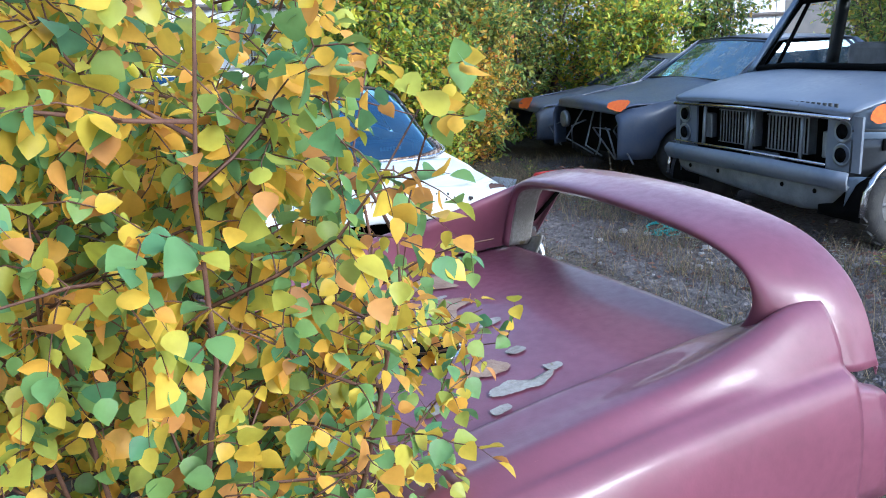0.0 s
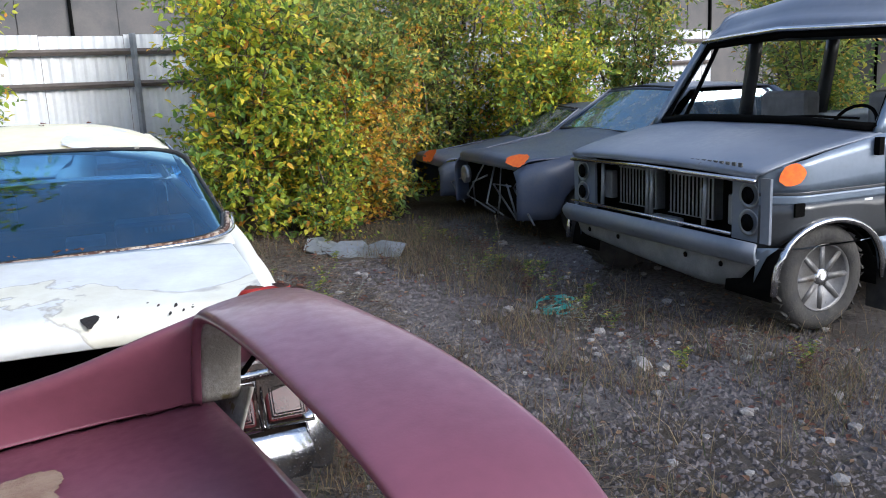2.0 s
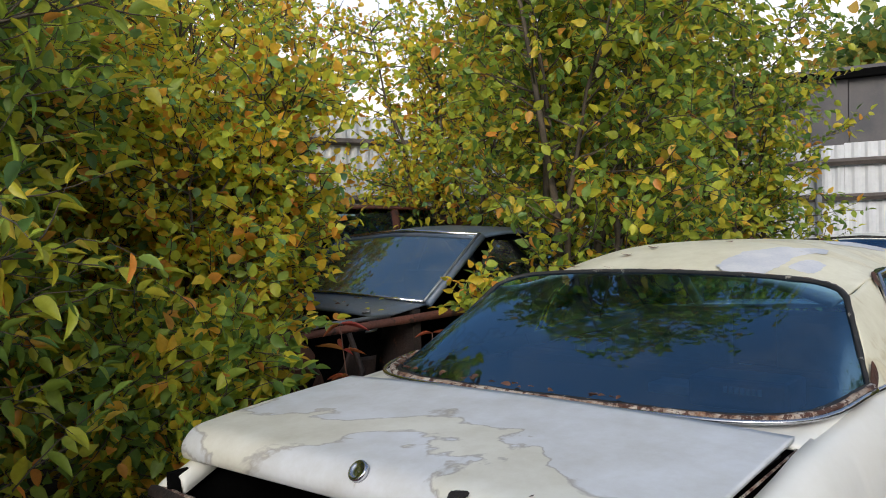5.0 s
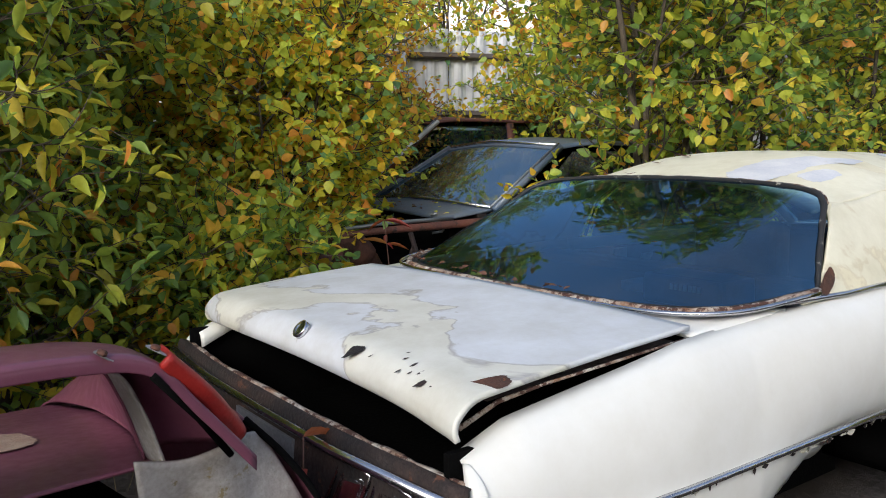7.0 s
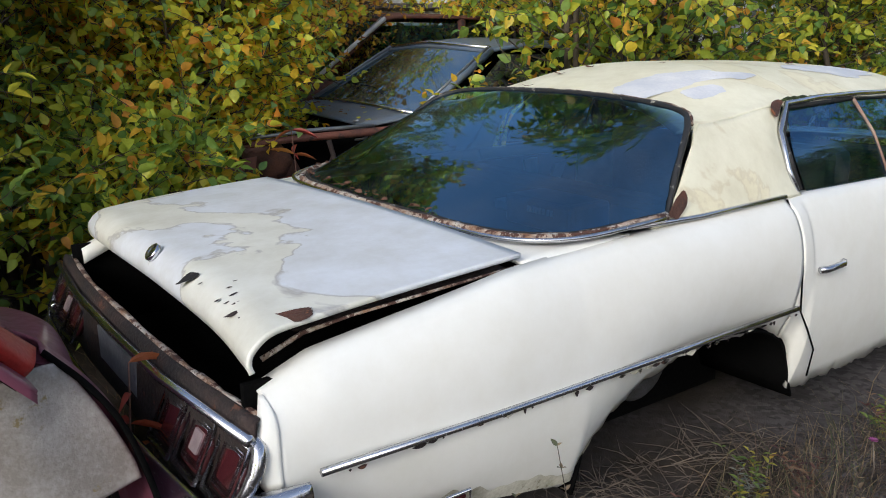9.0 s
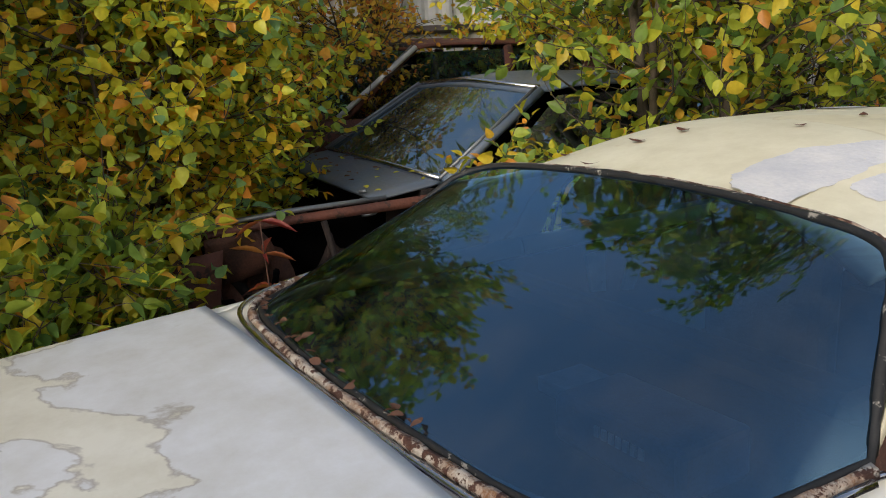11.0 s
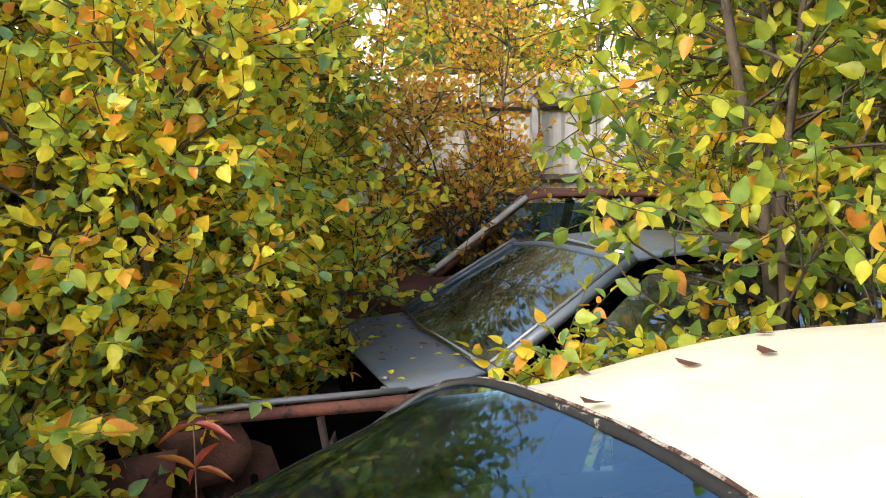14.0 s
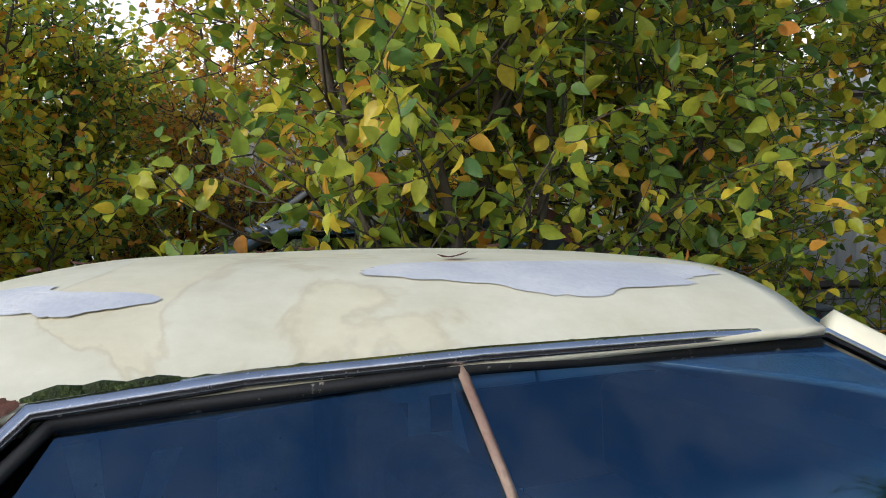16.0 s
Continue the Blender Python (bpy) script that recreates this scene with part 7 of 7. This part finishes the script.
# ---- small things on the ground ----
def litter():
    r = []
    for k in range(120):
        t = k / 119
        a = t * 19
        r.append((3.32 + 0.16 * math.sin(a) * (0.5 + t) + 0.05 * math.sin(3.1 * a), 2.74 + 0.2 * math.cos(a * 0.83) * (1.1 - 0.5 * t), ground_z(3.32, 2.74) + 0.025 + 0.02 * math.sin(a * 1.7)))
    ob = new("rope", tubes("rope", [(r, 0.008)], ROPE, 5))
    tagged(ob, "tangle of teal plastic rope on the gravel", "rope")
    rnd = random.Random(2)

    def stone_mesh(s, seed):
        q = random.Random(seed)
        bm = bmesh.new()
        bmesh.ops.create_icosphere(bm, subdivisions=1, radius=1)
        for v in bm.verts:
            v.co *= q.uniform(0.7, 1.15)
            v.co.z *= 0.62
        me = bpy.data.meshes.new("stone")
        bm.to_mesh(me)
        bm.free()
        me.materials.append(STONE)
        return me
    kinds = [stone_mesh(1, s) for s in range(6)]
    for k in range(140):
        x, y = 1.6 + 3.4 * rnd.random(), -1.2 + 6.0 * rnd.random()
        s = 0.018 + 0.03 * rnd.random() ** 2
        ob = new("stone", kinds[k % 6])
        ob.matrix_world = pose(x, y, ground_z(x, y) + s * 0.25, 0, 0, 360 * rnd.random()) @ Matrix.Scale(s, 4)
        tagged(ob, "loose grey stone on the gravel", "stone", "loose stones")
    for x, y, s in ((3.05, 1.3, 0.07), (3.15, 1.24, 0.05), (3.1, 1.38, 0.045), (4.05, 5.05, 0.06)):
        ob = new("stone", kinds[1])
        ob.matrix_world = pose(x, y, ground_z(x, y) + s * 0.3, 0, 0, 70 * x) @ Matrix.Scale(s, 4)
        tagged(ob, "pale broken rock on the gravel", "stone", "loose rocks")
    # gravel as real grains over the open lane
    verts, faces = [], []
    tpl = [tuple(v.co) for v in kinds[0].vertices]
    tf = [tuple(p.vertices) for p in kinds[0].polygons]
    small = [(0, 0, 0.7), (1, 0, 0), (0, 1, 0), (-1, 0, 0), (0, -1, 0)]
    sf = [(0, 1, 2), (0, 2, 3), (0, 3, 4), (0, 4, 1)]
    for k in range(34000):
        x, y = 1.1 + 3.3 * rnd.random(), -2.0 + 7.0 * rnd.random()
        s = 0.007 + 0.02 * rnd.random() ** 1.7
        z, a = ground_z(x, y), rnd.random() * 6.28
        b = len(verts)
        for u, v, w in small:
            sx, sy = s * u * 1.2, s * v * rnd.uniform(0.6, 1)
            verts.append((x + sx * math.cos(a) - sy * math.sin(a), y + sx * math.sin(a) + sy * math.cos(a), z + s * w * rnd.uniform(0.7, 1.1) - 0.001))
        faces += [(b + i, b + j, b + l) for i, j, l in sf]
    gm = material("mixed_gravel", (0.14, 0.125, 0.13), 0.85, color2=(0.045, 0.036, 0.036), scale=14, spots=(0.3, 0.28, 0.29), spot_scale=11, spot_at=0.66)
    tagged(new("gravel", mesh("gravel", verts, faces, gm)), "loose grey gravel", "gravel", kind="stuff")
    # brown leaf litter and broken twigs on the lane
    places = []
    for k in range(3200):
        x, y = 1.05 + 3.6 * rnd.random(), -2.0 + 8.5 * rnd.random()
        if noise.noise((x * 1.3, y * 1.3, 4.0)) + rnd.uniform(-0.4, 0.4) < 0:
            continue
        a = rnd.random() * 6.28
        places.append(((x, y, ground_z(x, y) + 0.012), (math.cos(a), math.sin(a), rnd.gauss(0, 0.25)), (rnd.gauss(0, 0.4), rnd.gauss(0, 0.4), 1), rnd.uniform(0.02, 0.055)))
    tagged(new("leaf_litter", leaves_mesh("leaf_litter", places, FALLEN, 0.6)), "brown fallen leaves on the gravel", "leaves", kind="stuff")
    # dry grass and weeds
    verts, faces = [], []

    def blade(x, y, h, w, a, bend):
        b = len(verts)
        z = ground_z(x, y)
        dx, dy = math.cos(a), math.sin(a)
        for f in (0, 0.5, 1):
            o = bend * f * f * h
            ww = w * (1 - f * 0.85)
            verts.append((x + dx * o - dy * ww, y + dy * o + dx * ww, z + h * f * (1 - 0.15 * f)))
            verts.append((x + dx * o + dy * ww, y + dy * o - dx * ww, z + h * f * (1 - 0.15 * f)))
        faces.extend([(b, b + 1, b + 3, b + 2), (b + 2, b + 3, b + 5, b + 4)])
    tufts = []
    for k in range(2300):
        u = rnd.random()
        if u < 0.45:
            x, y = 2.6 + 1.6 * rnd.random(), 0.3 + 6.2 * rnd.random()
        elif u < 0.5:
            x, y = 1.02 + 1.3 * rnd.random() ** 1.6, 0.3 + 3.2 * rnd.random()
        elif u < 0.62:
            x, y = 1.05 + 0.5 * rnd.random(), -0.6 + 6.5 * rnd.random()
        elif u < 0.8:
            x, y = 1.2 + 3.5 * rnd.random(), 5.2 + 1.8 * rnd.random()
        else:
            x, y = -2.3 + 7.0 * rnd.random(), -1.8 + 3.5 * rnd.random()
        if -0.95 < x < 0.95 and 0.3 < y:
            continue
        if noise.noise((x * 1.1, y * 1.1, 7.0)) + rnd.uniform(-0.25, 0.25) < -0.05:
            continue
        tufts.append((x, y))
    for x, y in tufts:
        for _ in range(rnd.randint(8, 26)):
            blade(x + rnd.gauss(0, 0.07), y + rnd.gauss(0, 0.07), rnd.uniform(0.03, 0.12) + 0.2 * rnd.random() ** 4, rnd.uniform(0.001, 0.0032), rnd.random() * 6.28, rnd.uniform(0.3, 1.6))
    for _ in range(3000):
        x, y = 1.1 + 4.6 * rnd.random(), -2 + 9 * rnd.random()
        blade(x, y, rnd.uniform(0.02, 0.08), 0.0015, rnd.random() * 6.28, rnd.uniform(0.3, 1.2))
    tagged(new("dry_grass", mesh("dry_grass", verts, faces, STRAW)), "dry straw-coloured grass and weeds", "grass", kind="stuff")
    # dry seed stalks beside the wing
    for k, (x, y, h) in enumerate(((1.22, 0.62, 0.5), (1.27, 0.78, 0.62), (1.16, 0.7, 0.3), (1.5, 1.7, 0.35), (1.42, 2.1, 0.3), (1.6, 1.3, 0.25), (2.9, 2.2, 0.5), (2.7, 1.5, 0.6), (2.4, 0.9, 0.55), (3.2, 3.4, 0.6), (2.2, 1.9, 0.4))):
        g = ground_z(x, y)
        w = empty("weed_stalk", (x, y, g), "thin dry weed stalk with seed heads", "plant", "weed stalks")
        st = spline([(x, y, g - 0.02), (x + 0.02, y, g + h * 0.5), (x + rnd.uniform(-0.05, 0.05), y + rnd.uniform(-0.05, 0.05), g + h)], 12)
        part("stalk", tubes("stalk", [(st, [0.0035 - 0.0002 * j for j in range(12)])], BARK, 4), w)
        pl = []
        for j in range(26):
            q = st[min(11, 3 + int(9 * j / 26))]
            az = j * 2.4
            pl.append((q, (math.cos(az), math.sin(az), 0.7), (rnd.gauss(0, 0.3), rnd.gauss(0, 0.3), 1), rnd.uniform(0.012, 0.03)))
        tagged(part("seed_head", leaves_mesh("seed_head", pl, STRAW, 0.5), w), kind="stuff")
    # sheets of scrap
    q = random.Random(8)
    sheet = [[(1.16 + 0.1 * i + q.gauss(0, 0.018), 3.14 + 0.18 * k - 0.05 * i + q.gauss(0, 0.025), ground_z(1.3, 3.2) + 0.05 + abs(q.gauss(0, 0.03)) + 0.025 * (2 - abs(k - 2))) for i in range(5)] for k in range(5)]
    p = new("scrap_sheet", surf("scrap_sheet", sheet, FIBRE, 14, 14, False))
    p.modifiers.new("thickness", "SOLIDIFY").thickness = 0.008
    tagged(p, "bent pale scrap sheet lying beside the car", "scrap sheet")
    for x, y, a in ((2.5, 5.3, 20), (2.75, 5.15, -30), (2.3, 5.6, 50)):
        z = ground_z(x, y)
        q = new("scrap_metal", mesh("scrap_metal", [tuple(pose(x, y, z, 0, 0, a) @ Vector(v)) for v in ((-0.2, -0.1, 0.0), (0.22, -0.12, 0.02), (0.25, 0.12, 0.1), (0.0, 0.16, 0.13), (-0.22, 0.1, 0.06))], [(0, 1, 2, 3, 4)], STEEL))
        q.modifiers.new("thickness", "SOLIDIFY").thickness = 0.01
        tagged(q, "grey scrap panel under the bushes", "scrap sheet", "scrap panels")
    # willowherb with long red leaves between the wrecks
    for i, (x, y, h, n) in enumerate(((-1.25, 1.35, 1.08, 30), (-1.3, 1.98, 0.98, 22), (-1.2, 1.6, 0.5, 10), (0.42, 0.0, 0.72, 12), (0.5, -0.02, 0.25, 8), (0.28, 0.05, 0.2, 8), (-1.28, 1.2, 0.6, 12))):
        g = ground_z(x, y)
        w = empty("willowherb", (x, y, g), "willowherb with long red and orange autumn leaves", "plant", "willowherbs")
        st = spline([(x, y, g - 0.02), (x + 0.02, y - 0.01, g + h * 0.5), (x + rnd.uniform(-0.05, 0.05), y + rnd.uniform(-0.05, 0.05), g + h)], 10)
        part("stalk", tubes("stalk", [(st, [0.005 - 0.0003 * k for k in range(10)])], BIRCH_BARK, 5), w)
        pl = []
        for k in range(n):
            f = 0.25 + 0.75 * (k + rnd.random()) / n
            q = st[min(9, int(f * 9.5))]
            az = k * 2.4 + rnd.random()
            pl.append((q, (math.cos(az), math.sin(az), rnd.uniform(-0.5, 0.4)), (rnd.gauss(0, 0.3), rnd.gauss(0, 0.3), 1), rnd.uniform(0.08, 0.16)))
        part("foliage", leaves_mesh("foliage", pl, FIREWEED, 0.16), w)

    # broken twigs and dead stems round the car and under the bushes
    sticks = []
    for k in range(6000):
        if k % 4 == 0:
            x, y = 1.3 + 2.6 * rnd.random(), 4.6 + 2.2 * rnd.random()
        else:
            x, y = 0.7 + 1.5 * rnd.random() ** 1.3, -0.1 + 5.2 * rnd.random()
        if x < 1.0 and not 1.15 < y < 2.25:
            continue
        a, ln, g = rnd.random() * 6.28, rnd.uniform(0.04, 0.24), ground_z(x, y)
        tip = rnd.uniform(0.0, 0.35) * ln
        sticks.append(([(x, y, g + 0.004), (x + 0.5 * ln * math.cos(a) + rnd.gauss(0, 0.012), y + 0.5 * ln * math.sin(a) + rnd.gauss(0, 0.012), g + 0.01 + 0.6 * tip), (x + ln * math.cos(a), y + ln * math.sin(a), g + 0.008 + tip)], [rnd.uniform(0.001, 0.003), 0.0018, 0.0008]))
    tagged(new("dead_twigs", tubes("dead_twigs", sticks, DEAD_STEM, 3)), "tangle of dead grey-brown twigs and stems", "twigs", kind="stuff")
    # low weeds
    for k in range(110):
        u = rnd.random()
        if u < 0.5:
            x, y = 1.08 + 0.9 * rnd.random() ** 1.4, 0.2 + 4.4 * rnd.random()
        elif u < 0.75:
            x, y = 3.0 + 0.9 * rnd.random(), 0.6 + 4.8 * rnd.random()
        else:
            x, y = 1.5 + 2.4 * rnd.random(), 4.6 + 1.6 * rnd.random()
        kind = rnd.choice((0, 0, 1, 1, 2))
        mt, lab, lf, br = ((WEED, "low yellow-green weed", 0.035, 0.4), (WEED_DRY, "dry brown weed", 0.035, 0.3), (WEED_GREY, "silvery grey-green weed", 0.03, 0.22))[kind]
        g, h = ground_z(x, y), rnd.uniform(0.07, 0.24)
        w = empty("weed", (x, y, g), lab + " growing on the gravel", "plant", "low weeds")
        pl, st = [], []
        for j in range(rnd.randint(3, 6)):
            a, ln = rnd.random() * 6.28, rnd.uniform(0.2, 0.7) * h
            line = spline([(x, y, g - 0.01), (x + 0.4 * ln * math.cos(a), y + 0.4 * ln * math.sin(a), g + 0.55 * h), (x + ln * math.cos(a), y + ln * math.sin(a), g + h * rnd.uniform(0.75, 1.1))], 8)
            st.append((line, [0.0022 - 0.0002 * i for i in range(8)]))
            for i in range(14):
                az = i * 2.4
                pl.append((line[1 + i // 2 if i < 13 else 7], (math.cos(az), math.sin(az), rnd.uniform(0.0, 0.9)), (rnd.gauss(0, 0.4), rnd.gauss(0, 0.4), 1), lf * rnd.uniform(0.5, 1.1)))
        tagged(part("stalk", tubes("stalk", st, DEAD_STEM, 3), w), kind="stuff")
        tagged(part("foliage", leaves_mesh("foliage", pl, mt, br), w), kind="stuff")
    x, y = 1.3, 2.2
    g = ground_z(x, y)
    w = empty("thistle", (x, y, g), "small flowering weed with one pink head", "plant")
    part("stalk", tubes("stalk", [([(x, y, g - 0.01), (x + 0.01, y, g + 0.1), (x - 0.01, y + 0.01, g + 0.19)], 0.0025)], DEAD_STEM, 4), w)
    part("flower", leaves_mesh("flower", [((x - 0.01, y + 0.01, g + 0.19), (math.cos(j * 2.4), math.sin(j * 2.4), 0.4 + 0.04 * j), (rnd.gauss(0, 0.3), rnd.gauss(0, 0.3), 1), 0.02) for j in range(22)], PINK, 0.3), w, "pink petals")
    # rubbish on the floor of the open shell
    x, y, z = W(0.1, 0.2, 0.386)
    c = empty("cardboard_box", (x, y, z), "small soggy brown cardboard box with a teal flap", "box")
    m = pose(x, y, z, 0, 0, 25)
    part("box_body", block("box_body", (-0.05, -0.04, 0), (0.05, 0.04, 0.11), CARD, m), c, bevel=0.004)
    part("flap", block("flap", (-0.05, 0.03, 0.112), (0.05, 0.075, 0.116), TEAL, m), c, "teal flap")
    hose = [W(0.12 + 0.06 * math.cos(k * 0.35), 0.33 + 0.12 * math.sin(k * 0.35), 0.4 + 0.004 * k) for k in range(30)]
    tagged(new("hose", tubes("hose", [(hose, 0.014)], DARK, 6)), "coiled black rubber hose inside the shell", "hose")


litter()
